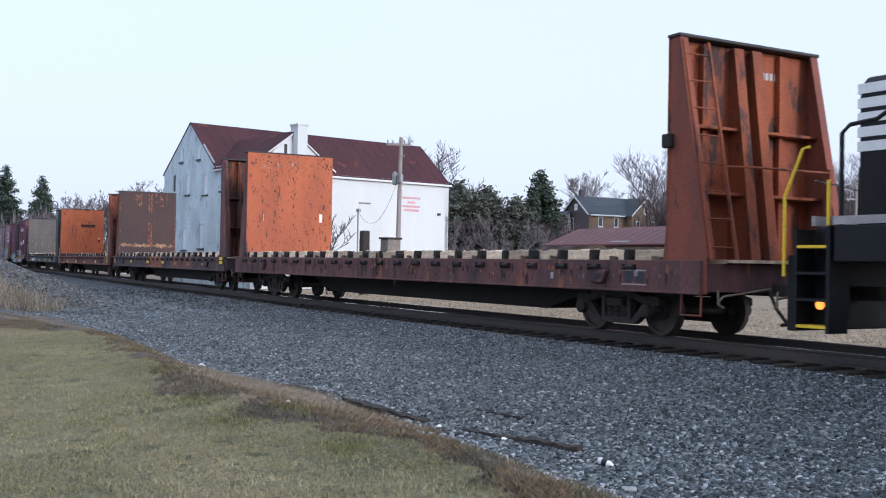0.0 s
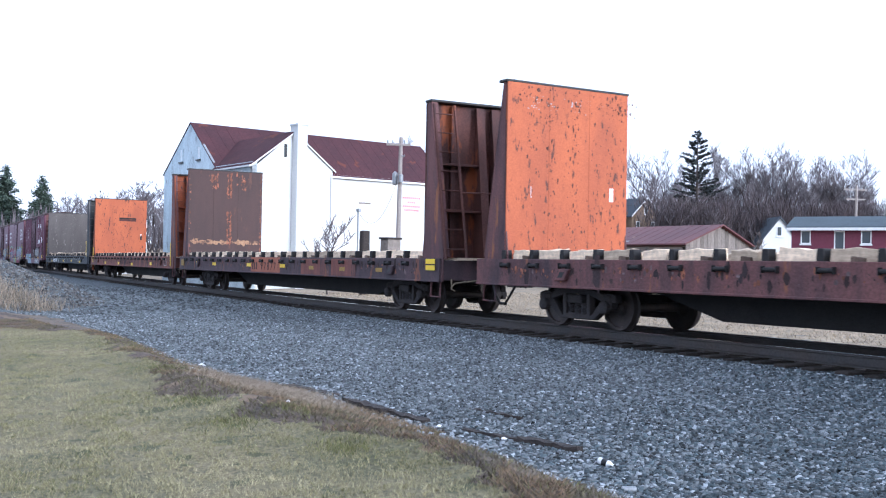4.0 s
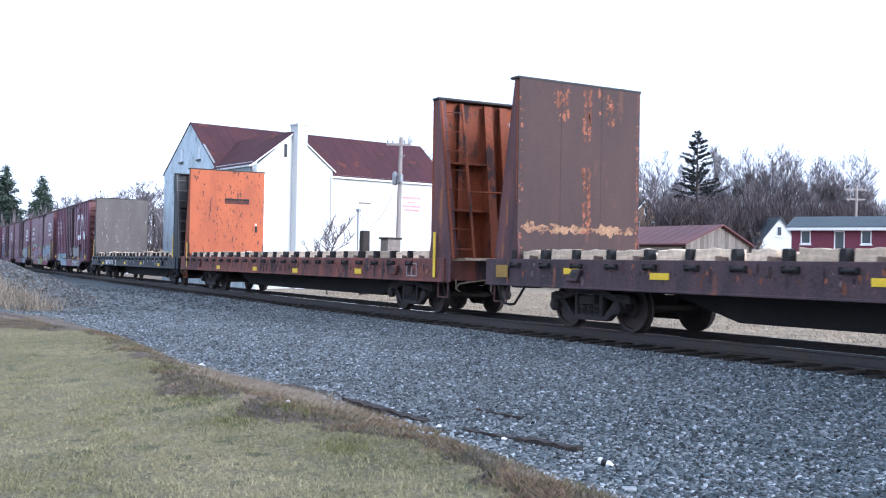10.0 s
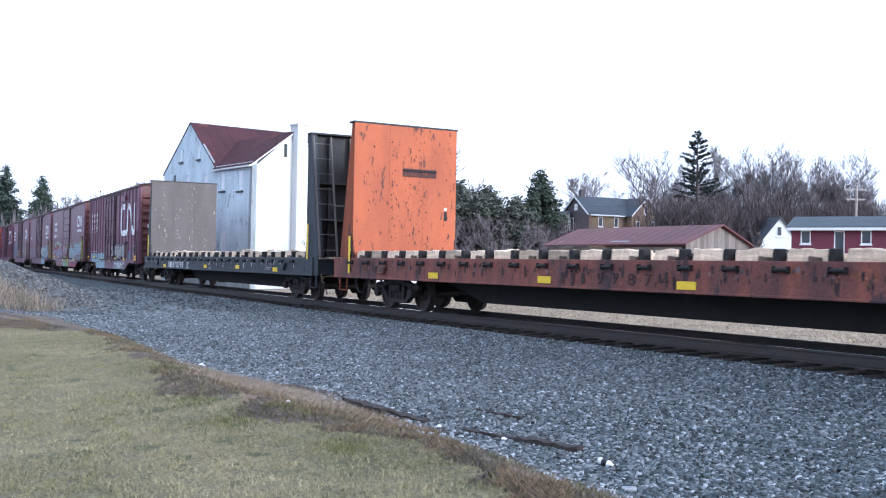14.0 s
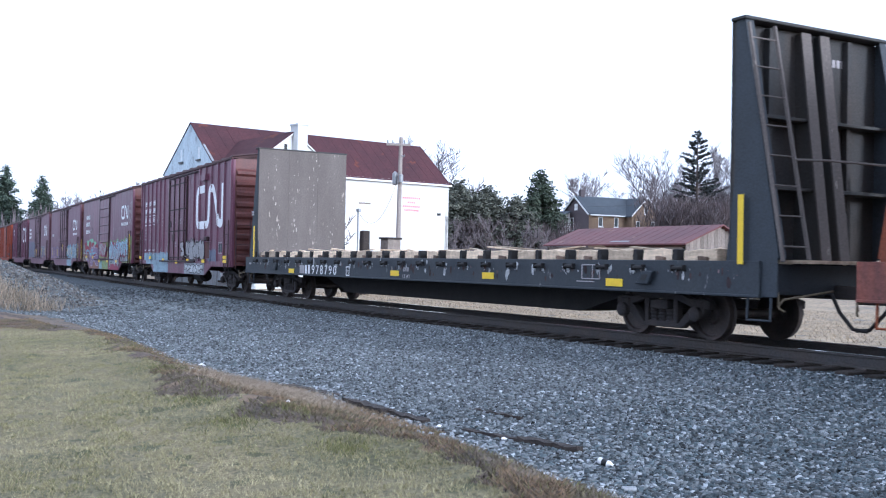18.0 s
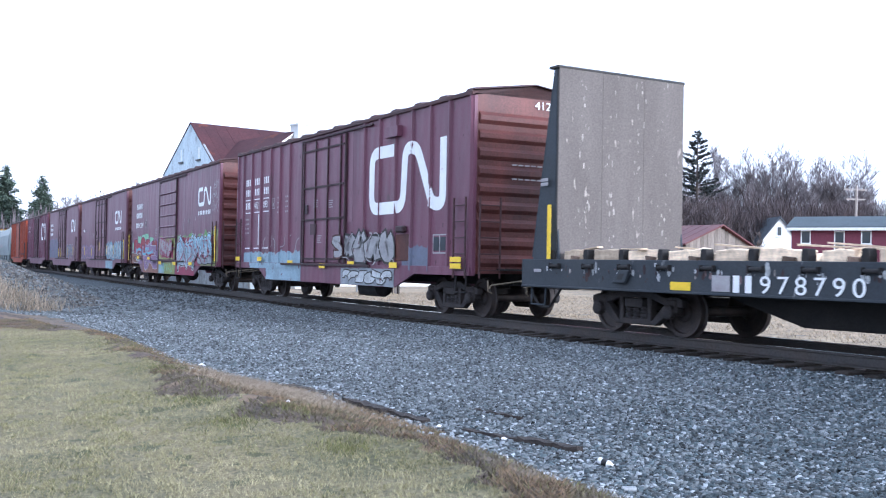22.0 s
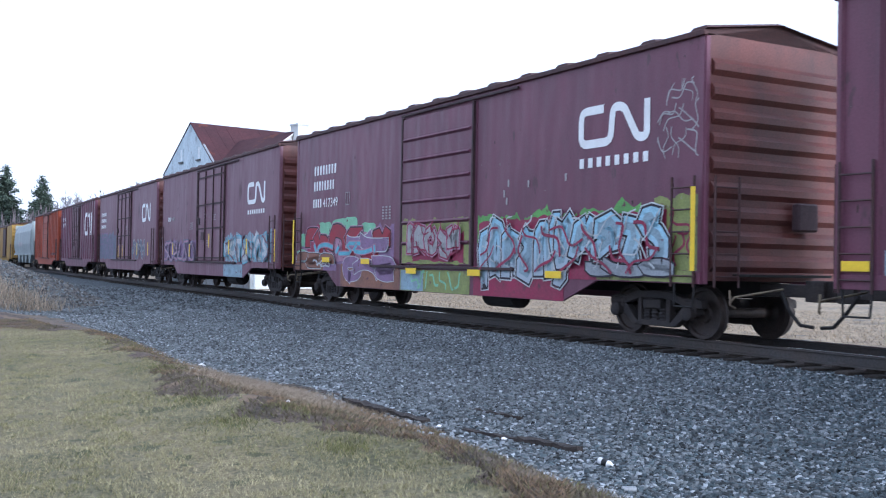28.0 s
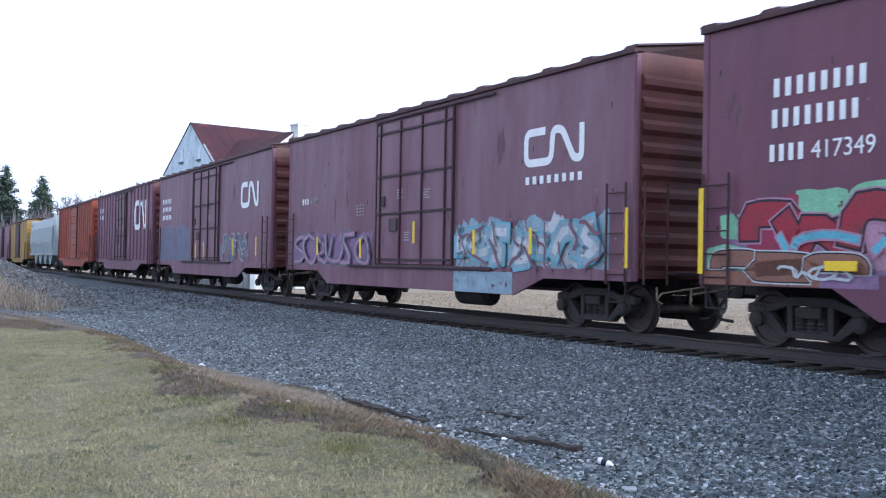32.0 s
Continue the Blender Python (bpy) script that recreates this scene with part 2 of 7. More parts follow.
M["deck_wood"] = surface("deck_wood", (0.12, 0.1, 0.085), (0.07, 0.06, 0.05), 0.7, 2, (0.5, 4, 1), rough=0.95, vary=0.3)
M["yellow"] = surface("yellow", (0.85, 0.6, 0.02), (0.7, 0.45, 0.02), 0.4, 4, fine=0.08, rough=0.5, bump=0)
M["white_paint"] = surface("white_paint", (0.86, 0.87, 0.88), (0.7, 0.69, 0.7), 0.5, 2.5, fine=0.06, rough=0.55, bump=0, spots=(0.35, 0.12, 0.08), spot_scale=3.0, spot_level=0.7)
M["dull_white"] = surface("dull_white", (0.5, 0.48, 0.49), (0.3, 0.25, 0.26), 0.6, 3, fine=0.1, rough=0.6, bump=0)
M["faded"] = surface("faded", (0.075, 0.042, 0.04), (0.16, 0.075, 0.06), 0.7, 3, rough=0.8, bump=0, spots=(0.3, 0.11, 0.07), spot_scale=7, spot_level=0.6)
M["loco_black"] = surface("loco_black", (0.011, 0.012, 0.016), (0.02, 0.02, 0.023), 0.5, 1.5, rough=0.55, fine=0.1, spec=0.25)
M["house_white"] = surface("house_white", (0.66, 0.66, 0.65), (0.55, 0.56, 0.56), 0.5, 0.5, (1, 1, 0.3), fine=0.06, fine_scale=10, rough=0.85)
# aged, stained mill white; the track side's blue shade is put into the colour
M["house_white_shaded"] = surface("house_white_shaded", (0.64, 0.735, 0.79), (0.43, 0.505, 0.55), 0.9, 0.9, (1, 1, 0.35), fine=0.14, fine_scale=8, rough=0.9, spots=(0.33, 0.385, 0.42), spot_scale=2.0, spot_level=0.585)
M["roof_red"] = surface("roof_red", (0.1, 0.043, 0.05), (0.07, 0.036, 0.043), 0.8, 0.5, (1, 1, 1), fine=0.15, fine_scale=6, rough=0.85, spec=0.15, spots=(0.17, 0.06, 0.045), spot_scale=0.7, spot_level=0.62)
M["shed_roof"] = surface("shed_roof", (0.17, 0.058, 0.062), (0.11, 0.042, 0.05), 0.8, 0.4, fine=0.15, fine_scale=6, rough=0.6, spots=(0.27, 0.14, 0.11), spot_scale=0.8, spot_level=0.62)
M["board"] = surface("board", (0.27, 0.23, 0.2), (0.18, 0.155, 0.14), 0.7, 1.2, (4, 4, 0.4), fine=0.2, fine_scale=8, rough=0.9, vary=0.3)
M["red_siding"] = surface("red_siding", (0.17, 0.036, 0.066), (0.13, 0.032, 0.055), 0.5, 0.7, fine=0.1, fine_scale=8, rough=0.7)
M["grey_roof"] = surface("grey_roof", (0.085, 0.11, 0.13), (0.06, 0.08, 0.095), 0.6, 0.6, fine=0.15, fine_scale=6, rough=0.8)
M["slate_roof"] = surface("slate_roof", (0.075, 0.09, 0.11), (0.055, 0.065, 0.08), 0.6, 0.6, fine=0.2, fine_scale=5, rough=0.8)
M["brick"] = surface("brick", (0.28, 0.2, 0.135), (0.19, 0.13, 0.1), 0.7, 0.8, fine=0.2, fine_scale=8, rough=0.9)
M["brick_grey"] = surface("brick_grey", (0.12, 0.1, 0.11), (0.09, 0.08, 0.09), 0.6, 0.8, fine=0.2, fine_scale=8, rough=0.9)
M["trim"] = surface("trim", (0.7, 0.71, 0.72), (0.55, 0.55, 0.56), 0.5, 1, fine=0.05, rough=0.6)
M["dark_void"] = surface("dark_void", (0.02, 0.02, 0.022), rough=0.4, fine=0.05, bump=0)
M["shutter"] = surface("shutter", (0.82, 0.86, 0.89), (0.64, 0.69, 0.73), 0.5, 2, fine=0.06, rough=0.8)
M["red_sign"] = surface("red_sign", (0.8, 0.25, 0.28), (0.8, 0.45, 0.47), 0.6, 3, rough=0.7, bump=0)
M["pole_wood"] = surface("pole_wood", (0.42, 0.37, 0.34), (0.27, 0.23, 0.21), 0.7, 2, (6, 6, 0.5), rough=0.9)
M["wire"] = surface("wire", (0.06, 0.06, 0.06), rough=0.6, bump=0)
M["zinc"] = surface("zinc", (0.4, 0.42, 0.44), (0.3, 0.31, 0.32), 0.5, 3, rough=0.5, metal=0.5)
M["bark"] = surface("bark", (0.12, 0.095, 0.085), (0.08, 0.065, 0.06), 0.7, 1.5, (3, 3, 0.6), rough=0.95)
M["twig"] = surface("twig", (0.185, 0.16, 0.17), (0.125, 0.108, 0.115), 0.6, 0.5, rough=0.95, bump=0)
M["needle"] = surface("needle", (0.078, 0.102, 0.07), (0.045, 0.063, 0.046), 0.7, 0.6, fine=0.3, fine_scale=6, rough=0.9, vary=0.55, island=True, bump=0)
M["needle_brown"] = surface("needle_brown", (0.14, 0.148, 0.118), (0.088, 0.096, 0.08), 0.7, 0.6, fine=0.3, fine_scale=6, rough=0.9, vary=0.55, island=True, bump=0)
M["litter"] = surface("litter", (0.8, 0.8, 0.8), (0.6, 0.6, 0.6), 0.4, 12, fine=0.05, rough=0.6, bump=0)
def lamp_glow(name, colour, strength):
    m = bpy.data.materials.new(name)
    m.use_nodes = True
    b = m.node_tree.nodes["Principled BSDF"]
    b.inputs["Base Color"].default_value = (*colour, 1)
    b.inputs["Emission Color"].default_value = (*colour, 1)
    b.inputs["Emission Strength"].default_value = strength
    return m


M["marker_glow"] = lamp_glow("marker_glow", (1.0, 0.22, 0.02), 1.3)
glass = bpy.data.materials.new("window_glass")
glass.use_nodes = True
glass.node_tree.nodes["Principled BSDF"].inputs["Base Color"].default_value = (0.05, 0.06, 0.07, 1)
glass.node_tree.nodes["Principled BSDF"].inputs["Roughness"].default_value = 0.08
M["glass"] = glass
for name, col in {"g_maroon": (0.36, 0.035, 0.1), "g_red": (0.4, 0.028, 0.055), "g_sky": (0.38, 0.52, 0.62), "g_grey": (0.4, 0.43, 0.47), "g_green": (0.2, 0.5, 0.12), "g_mint": (0.35, 0.72, 0.45),
                  "g_violet": (0.33, 0.2, 0.36), "g_pink": (0.55, 0.3, 0.42), "g_brown": (0.33, 0.15, 0.1), "g_black": (0.02, 0.015, 0.03), "g_cyan": (0.2, 0.55, 0.7),
                  "g_white": (0.72, 0.75, 0.77), "g_olive": (0.36, 0.4, 0.13), "g_silver": (0.46, 0.45, 0.46), "g_dusk": (0.19, 0.21, 0.29)}.items():
    M[name] = surface(name, col, tuple(c * 0.6 + 0.03 for c in col), 0.8, 2.8, fine=0.2, rough=0.6, bump=0, spots=(0.15, 0.06, 0.078), spot_scale=4.5, spot_level=0.615)


def fading(name, top, low, z0, z1):
    """Sprayed paint that runs from one colour into another with height on the car."""
    m = surface(name, top, tuple(c * 0.75 for c in top), 0.6, 2.5, fine=0.2, rough=0.6, bump=0)
    n, link = m.node_tree.nodes, m.node_tree.links.new
    b = n["Principled BSDF"]
    old = b.inputs["Base Color"].links[0].from_socket
    co, sep, r, x = n.new("ShaderNodeTexCoord"), n.new("ShaderNodeSeparateXYZ"), n.new("ShaderNodeMapRange"), n.new("ShaderNodeMix")
    link(co.outputs["Object"], sep.inputs[0])
    r.inputs["From Min"].default_value, r.inputs["From Max"].default_value = z0, z1
    link(sep.outputs["Z"], r.inputs["Value"])
    x.data_type = "RGBA"
    link(r.outputs[0], x.inputs["Factor"])
    x.inputs[6].default_value = (*low, 1)
    link(old, x.inputs[7])
    link(x.outputs[2], b.inputs["Base Color"])
    return m


M["g_letters"] = fading("g_letters", (0.45, 0.74, 0.92), (0.4, 0.46, 0.53), 1.1, 1.75)

# ---- mesh building ----
class Build:
    """Collects boxes, prisms, tubes and faces into one mesh."""

    def __init__(self):
        self.v, self.f = [], []

    def add(self, verts, faces):
        o = len(self.v)
        self.v += [tuple(p) for p in verts]
        self.f += [tuple(i + o for i in q) for q in faces]
        return self

    def box(self, x0, x1, y0, y1, z0, z1):
        return self.add([(x, y, z) for z in (z0, z1) for x, y in ((x0, y0), (x1, y0), (x1, y1), (x0, y1))],
                        [(3, 2, 1, 0), (4, 5, 6, 7), (0, 1, 5, 4), (1, 2, 6, 5), (2, 3, 7, 6), (3, 0, 4, 7)])

    def prism(self, pts, a, b, axis="y"):
        """A closed outline pushed along an axis; pts are (x, z) for y, (y, z) for x, (x, y) for z."""
        put = {"y": lambda p, t: (p[0], t, p[1]), "x": lambda p, t: (t, p[0], p[1]), "z": lambda p, t: (p[0], p[1], t)}[axis]
        n = len(pts)
        return self.add([put(p, a) for p in pts] + [put(p, b) for p in pts],
                        [tuple(range(n)), tuple(range(2 * n - 1, n - 1, -1))] + [(i, n + i, n + (i + 1) % n, (i + 1) % n) for i in range(n)])

    def tube(self, path, radius, sides=6, taper=None):
        pts = [Vector(p) for p in path]
        rings = []
        for i, p in enumerate(pts):
            d = (pts[min(i + 1, len(pts) - 1)] - pts[max(i - 1, 0)]).normalized()
            a = d.orthogonal().normalized() if i == 0 else (last - d * last.dot(d)).normalized()
            last, b = a, d.cross(a)
            r = radius if taper is None else radius + (taper - radius) * i / (len(pts) - 1)
            rings.append([p + (a * math.cos(t) + b * math.sin(t)) * r for t in (2 * math.pi * j / sides for j in range(sides))])
        n = len(rings)
        faces = [(i * sides + j, i * sides + (j + 1) % sides, (i + 1) * sides + (j + 1) % sides, (i + 1) * sides + j) for i in range(n - 1) for j in range(sides)]
        faces += [tuple(range(sides - 1, -1, -1)), tuple((n - 1) * sides + j for j in range(sides))]
        return self.add([q for r in rings for q in r], faces)

    def lathe(self, profile, centre=(0, 0, 0), axis="y", sides=20):
        """profile: (distance along the axis, radius)."""
        put = {"y": lambda t, a, b: (a, t, b), "x": lambda t, a, b: (t, a, b), "z": lambda t, a, b: (a, b, t)}[axis]
        vs = []
        for t, r in profile:
            for j in range(sides):
                w = 2 * math.pi * j / sides
                p = put(t, r * math.cos(w), r * math.sin(w))
                vs.append((p[0] + centre[0], p[1] + centre[1], p[2] + centre[2]))
        n = len(profile)
        fs = [(i * sides + j, i * sides + (j + 1) % sides, (i + 1) * sides + (j + 1) % sides, (i + 1) * sides + j) for i in range(n - 1) for j in range(sides)]
        fs += [tuple(range(sides)), tuple((n - 1) * sides + j for j in range(sides))]
        return self.add(vs, fs)

    def mesh(self, name, bevel=0.0, smooth=False, weld=False):
        me = bpy.data.meshes.new(name)
        me.from_pydata(self.v, [], self.f)
        bm = bmesh.new()
        bm.from_mesh(me)
        if weld:
            bmesh.ops.remove_doubles(bm, verts=bm.verts, dist=1e-4)
        bmesh.ops.recalc_face_normals(bm, faces=bm.faces)
        if bevel:
            bmesh.ops.bevel(bm, geom=[e for e in bm.edges if len(e.link_faces) == 2 and e.calc_face_angle(0) > 0.6], offset=bevel, segments=1, affect="EDGES", clamp_overlap=True)
        if smooth:
            for q in bm.faces:
                q.smooth = True
        bm.to_mesh(me)
        bm.free()
        return me


def part(name, data, material, parent=None, label="", at=None, bevel=0.0, smooth=False):
    """Links a Build or a mesh as one object under a thing or a part."""
    me = data.mesh(name, bevel, smooth) if isinstance(data, Build) else data
    if material and not me.materials:
        me.materials.append(M[material])
    ob = new(name, me)
    if parent:
        ob.parent = parent
    if at is not None:
        ob.matrix_basis = at
    if label:
        tagged(ob, label)
    return ob


def thing(name, label, category, at=None, group="", kind=""):
    ob = new(name)
    ob.empty_display_size = 0.2
    if at is not None:
        ob.matrix_basis = at
    return tagged(ob, label, category, group, kind)


def soup(name, verts, faces, material, label="", category="", kind="stuff"):
    """One object of many small loose pieces, from arrays."""
    me = bpy.data.meshes.new(name)
    verts, faces = np.asarray(verts, dtype=np.float32), np.asarray(faces, dtype=np.int32)
    me.vertices.add(len(verts))
    me.vertices.foreach_set("co", verts.ravel())
    k = faces.shape[1]
    me.loops.add(faces.size)
    me.loops.foreach_set("vertex_index", faces.ravel())
    me.polygons.add(len(faces))
    me.polygons.foreach_set("loop_start", np.arange(0, faces.size, k, dtype=np.int32))
    me.update(calc_edges=True)
    me.materials.append(M[material])
    return tagged(new(name, me), label, category, kind=kind)


def lettering(text, height, material, parent, at, name="lettering", squeeze=1.0, spacing=1.0):
    """Painted figures as a flat mesh, in the built-in font."""
    cu = bpy.data.curves.new(name, "FONT")
    cu.body, cu.size, cu.extrude, cu.align_x = text, height / 0.7, 0.002, "LEFT"
    cu.space_character = spacing
    tmp = new(name, cu)
    bpy.context.view_layer.update()
    me = bpy.data.meshes.new_from_object(tmp.evaluated_get(bpy.context.evaluated_depsgraph_get()))
    bpy.data.objects.remove(tmp)
    me.transform(Matrix.Diagonal((squeeze, 1, 1, 1)))
    me.materials.clear()
    return part(name, me, material, parent, at=at)


# ---- ground: one sheet from the lawn to the horizon ----
LAWN_LINE = ((-60, -8.2), (-27, -8.0), (-17.1, -8.83), (-14.7, -9.29), (-12.7, -9.42), (-11.0, -9.59), (-9.4, -9.56), (-8.8, -9.59), (-8.1, -9.53), (-7.6, -9.48), (-7.1, -9.32), (-6.7, -9.23), (-6.2, -9.19), (-5.9, -9.24), (-5.5, -9.36), (-5.2, -9.49), (60, -10.4))
BALLAST_LINE = ((-60, -7.6), (-21.4, -7.76), (-18.1, -8.07), (-16.0, -8.2), (-14.3, -8.31), (-13.3, -8.2), (-12.1, -7.91), (-10.7, -7.78), (-9.0, -7.96), (-8.3, -8.01), (-7.4, -8.16), (-6.7, -8.3), (-6.0, -8.37), (-5.6, -8.34), (-5.2, -8.37), (60, -8.7))


def along(line, x):
    """y of a broken line at x."""
    for (a, u), (b, v) in zip(line, line[1:]):
        if x <= b:
            return u + (v - u) * max(0, x - a) / (b - a)
    return line[-1][1]


def lawn_edge(x):
    """Far edge of the mown lawn, y at x."""
    return along(LAWN_LINE, x)


def ballast_edge(x):
    return along(BALLAST_LINE, x)


def heap(x, y):
    """Height that the ballast heap adds."""
    dx, dy = (x + 37.2) / 6.2, (y + 8.6) / 4.2
    r = math.hypot(dx, dy)
    return 1.5 * (1 - r ** 1.4) * (1 + 0.1 * math.sin(x * 1.7) * math.cos(y * 2.1)) if r < 1 else 0.0


def ground_z(x, y):
    t = track(x)[1]
    side = y - t
    rough = 0.03 * noise.noise((x * 0.9, y * 0.9, 0.3))
    if side > 6.5:
        z = -0.42 + 0.05 * noise.noise((x * 0.05, y * 0.05, 2))
        far = max(0.0, math.hypot(x, y) - 75)
        return z + min(far * 0.028, 5.0) if y > 25 else z
    if side > 1.7:
        return -0.2 - 0.26 * min(1, (side - 1.7) / 1.6) + rough * 0.5
    if side > -1.5:
        return -0.255
    if side > -1.9:
        return -0.255 + 0.065 * (-1.5 - side) / 0.4
    if side > -3.0:
        return -0.19 - 0.17 * (-1.9 - side) / 1.1 + rough * 0.5
    if y > -7.9:
        return -0.36 - 0.06 * min(1, (-3.0 - side) / 4) + rough + heap(x, y)
    e = lawn_edge(x)
    up = min(1, (-7.9 - y) / 1.1)
    ridge = 0.1 * math.exp(-((y - e - 0.25) / 0.4) ** 2) * min(1, max(0, (x + 26) / 6))
    lawn = -0.42 + 0.13 * up * up * (3 - 2 * up) + ridge - 0.035 * max(0, e - y - 0.3)
    lump = 0.035 * noise.noise((x * 2.3, y * 2.3, 4)) * up
    return max(lawn, -1.2) + rough * 0.8 + lump + heap(x, y)


def zone(x, y):
    """0 ballast, 1 lawn, 2 dirt bank, 3 field, 4 bare clay."""
    t = track(x)[1]
    wob = 0.35 * noise.noise((x * 0.8, y * 0.8, 5)) + 0.12 * noise.noise((x * 3.1, y * 3.1, 8)) + 0.1 * noise.noise((x * 8.3, y * 8.3, 2))
    if y - t > 3.4:
        return 3
    if y > ballast_edge(x) + wob * 0.55:
        return 0
    if x < -29 + wob * 3:
        return 0
    if y > lawn_edge(x) + wob or x < -20.5 + 1.1 * (y + 8.15) + wob * 3:
        return 4 if (x < -21 and y > -8.6 + wob) or (x > -8 and y > -9.1 + wob * 2 - 0.12 * (x + 5)) else 2
    return 1


xs = [-900, -600, -400, -280, -200, -160, -130, -110, -95, -80, -70, -60, -52] + [-46 + 0.5 * i for i in range(24)] + [-34 + 0.25 * i for i in range(40)] + [-24 + 0.1 * i for i in range(200)] + [-4 + 0.5 * i for i in range(9)] + [1, 3, 6, 10, 16, 25, 40, 70, 120, 250, 500, 900]
ys = [-900, -500, -250, -120, -60, -35, -24, -18, -15.5, -14.5] + [-14 + 0.2 * i for i in range(17)] + [-10.6 + 0.08 * i for i in range(40)] + [-7.4 + 0.2 * i for i in range(50)] + [3, 4, 5, 6, 7, 8.5, 10, 13, 16, 20, 25, 32, 40, 50, 65, 80, 100, 130, 170, 230, 350, 600, 1200]
gv = [(x, y, ground_z(x, y)) for y in ys for x in xs]
gf, gm = [], []
for j in range(len(ys) - 1):
    for i in range(len(xs) - 1):
        a = j * len(xs) + i
        gf.append((a, a + 1, a + 1 + len(xs), a + len(xs)))
        gm.append(zone((xs[i] + xs[i + 1]) / 2, (ys[j] + ys[j + 1]) / 2))
me = bpy.data.meshes.new("ground")
me.from_pydata(gv, [], gf)
for key in ("gravel", "lawn", "dirt", "field", "clay"):
    me.materials.append(M[key])
me.polygons.foreach_set("material_index", gm)
me.polygons.foreach_set("use_smooth", [True] * len(gf))
tagged(new("ground", me), "grey ballast, pale winter lawn and dry field", "ground", kind="structure")

rng = np.random.default_rng(7)


def scatter_stones(name, n, x0, x1, y0, y1, size, label, keep=lambda x, y: True, mat="stone", power=1.6):
    cube = np.array([(x, y, z) for z in (-1, 1) for x, y in ((-1, -1), (1, -1), (1, 1), (-1, 1))], float)
    quads = np.array([(4, 5, 6, 7), (0, 1, 5, 4), (1, 2, 6, 5), (2, 3, 7, 6), (3, 0, 4, 7)])
    u = rng.random(n) ** power
    px, py = x1 + (x0 - x1) * u, rng.uniform(y0, y1, n)
    ok = np.array([keep(a, b) for a, b in zip(px, py)])
    px, py = px[ok], py[ok]
    n = len(px)
    pz = np.array([ground_z(a, b) for a, b in zip(px, py)])
    r = size * rng.uniform(0.45, 1.25, n)
    v = cube[None] * (r[:, None, None] * np.array([0.5, 0.5, 0.4])) * np.where(cube[None, :, 2:] > 0, 0.72, 1.0)
    v = v + rng.normal(0, 0.15, v.shape) * r[:, None, None]
    a = rng.uniform(0, 6.28, n)
    c, s = np.cos(a)[:, None], np.sin(a)[:, None]
    v = np.stack([v[..., 0] * c - v[..., 1] * s, v[..., 0] * s + v[..., 1] * c, v[..., 2]], -1)
    v += np.stack([px, py, pz + 0.15 * r], -1)[:, None]
    f = (quads[None] + 8 * np.arange(n)[:, None, None]).reshape(-1, 4)
    return soup(name, v.reshape(-1, 3), f, mat, label, "ballast")


def bedded(x, y):
    """On the open ballast, and here and there between the sleeper ends."""
    side = y - track(x)[1]
    return (side < -1.42 or side < -0.98 and rng.random() < 0.45) and (y > -7.6 or zone(x, y) == 0)


def in_vignette(x, y):
    """Darker stone, more of it towards the view's right: vignetting put into the colour."""
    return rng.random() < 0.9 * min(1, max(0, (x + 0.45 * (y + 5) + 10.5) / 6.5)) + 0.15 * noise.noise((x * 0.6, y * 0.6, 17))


scatter_stones("ballast_stones", 150000, -34, -4.6, -8.7, 0.6, 0.034, "crushed grey granite ballast beside the rails", lambda x, y: bedded(x, y) and not in_vignette(x, y))
scatter_stones("fresh_ballast_stones", 110000, -16, -4.2, -8.7, 0.6, 0.034, "blue-grey ballast beside the rails, coloured darker to imitate vignetting", lambda x, y: bedded(x, y) and in_vignette(x, y), mat="vignette_stone", power=1.3)
scatter_stones("far_ballast_stones", 15000, -75, -29, -8.3, -0.5, 0.075, "crushed grey ballast along the distant track", lambda x, y: -8.2 < y < track(x)[1] - 1.6, power=1.2)
scatter_stones("pale_stones", 11000, -30, -4.6, -8.6, -1.6, 0.036, "scattered pale chips among the ballast", lambda x, y: y > -7.6 or zone(x, y) == 0, mat="pale_stone")
scatter_stones("edge_stones", 7000, -20, -4.6, -8.8, -6.9, 0.036, "pale loose stones along the ballast edge", lambda x, y: ballast_edge(x) - 0.25 < y < ballast_edge(x) + 0.1 + 0.55 * abs(noise.noise((x, y, 3))) and rng.random() < 0.4 + 0.5 * noise.noise((x * 2, y * 2, 1)), mat="pale_stone")
scatter_stones("heap_stones", 15000, -45, -28, -13.5, -4, 0.085, "rough grey stones on the ballast heap", lambda x, y: heap(x, y) > 0.03, mat="heap_stone")


def blades(name, n, spot, height, width, material, label, lean=0.5, category="grass"):
    """Thin tapered blades; spot(i) gives their foot."""
    feet = np.array([spot() for _ in range(n)])
    h = height * rng.uniform(0.5, 1.3, n)
    a = rng.uniform(0, 6.28, n)
    w = width * rng.uniform(0.6, 1.4, n)
    side = np.stack([np.cos(a), np.sin(a), np.zeros(n)], -1) * w[:, None]
    b = rng.uniform(0, 6.28, n)
    tip = np.stack([np.cos(b) * lean, np.sin(b) * lean, np.ones(n)], -1) * h[:, None]
    v = np.stack([feet - side, feet + side, feet + tip], 1)
    f = np.arange(3 * n).reshape(-1, 3)
    return soup(name, v.reshape(-1, 3), f, material, label, category)


def lawn_spot():
    while True:
        u = rng.random()
        x, y = -4.0 - 19 * u ** 1.9, rng.uniform(-13.2, -7.9)
        tuft = noise.noise((x * 6, y * 6, 21)) + 0.7 * noise.noise((x * 15, y * 15, 23))
        if zone(x, y) == 1 and tuft > rng.uniform(-0.55, 0.4):
            return x, y, ground_z(x, y) - 0.01


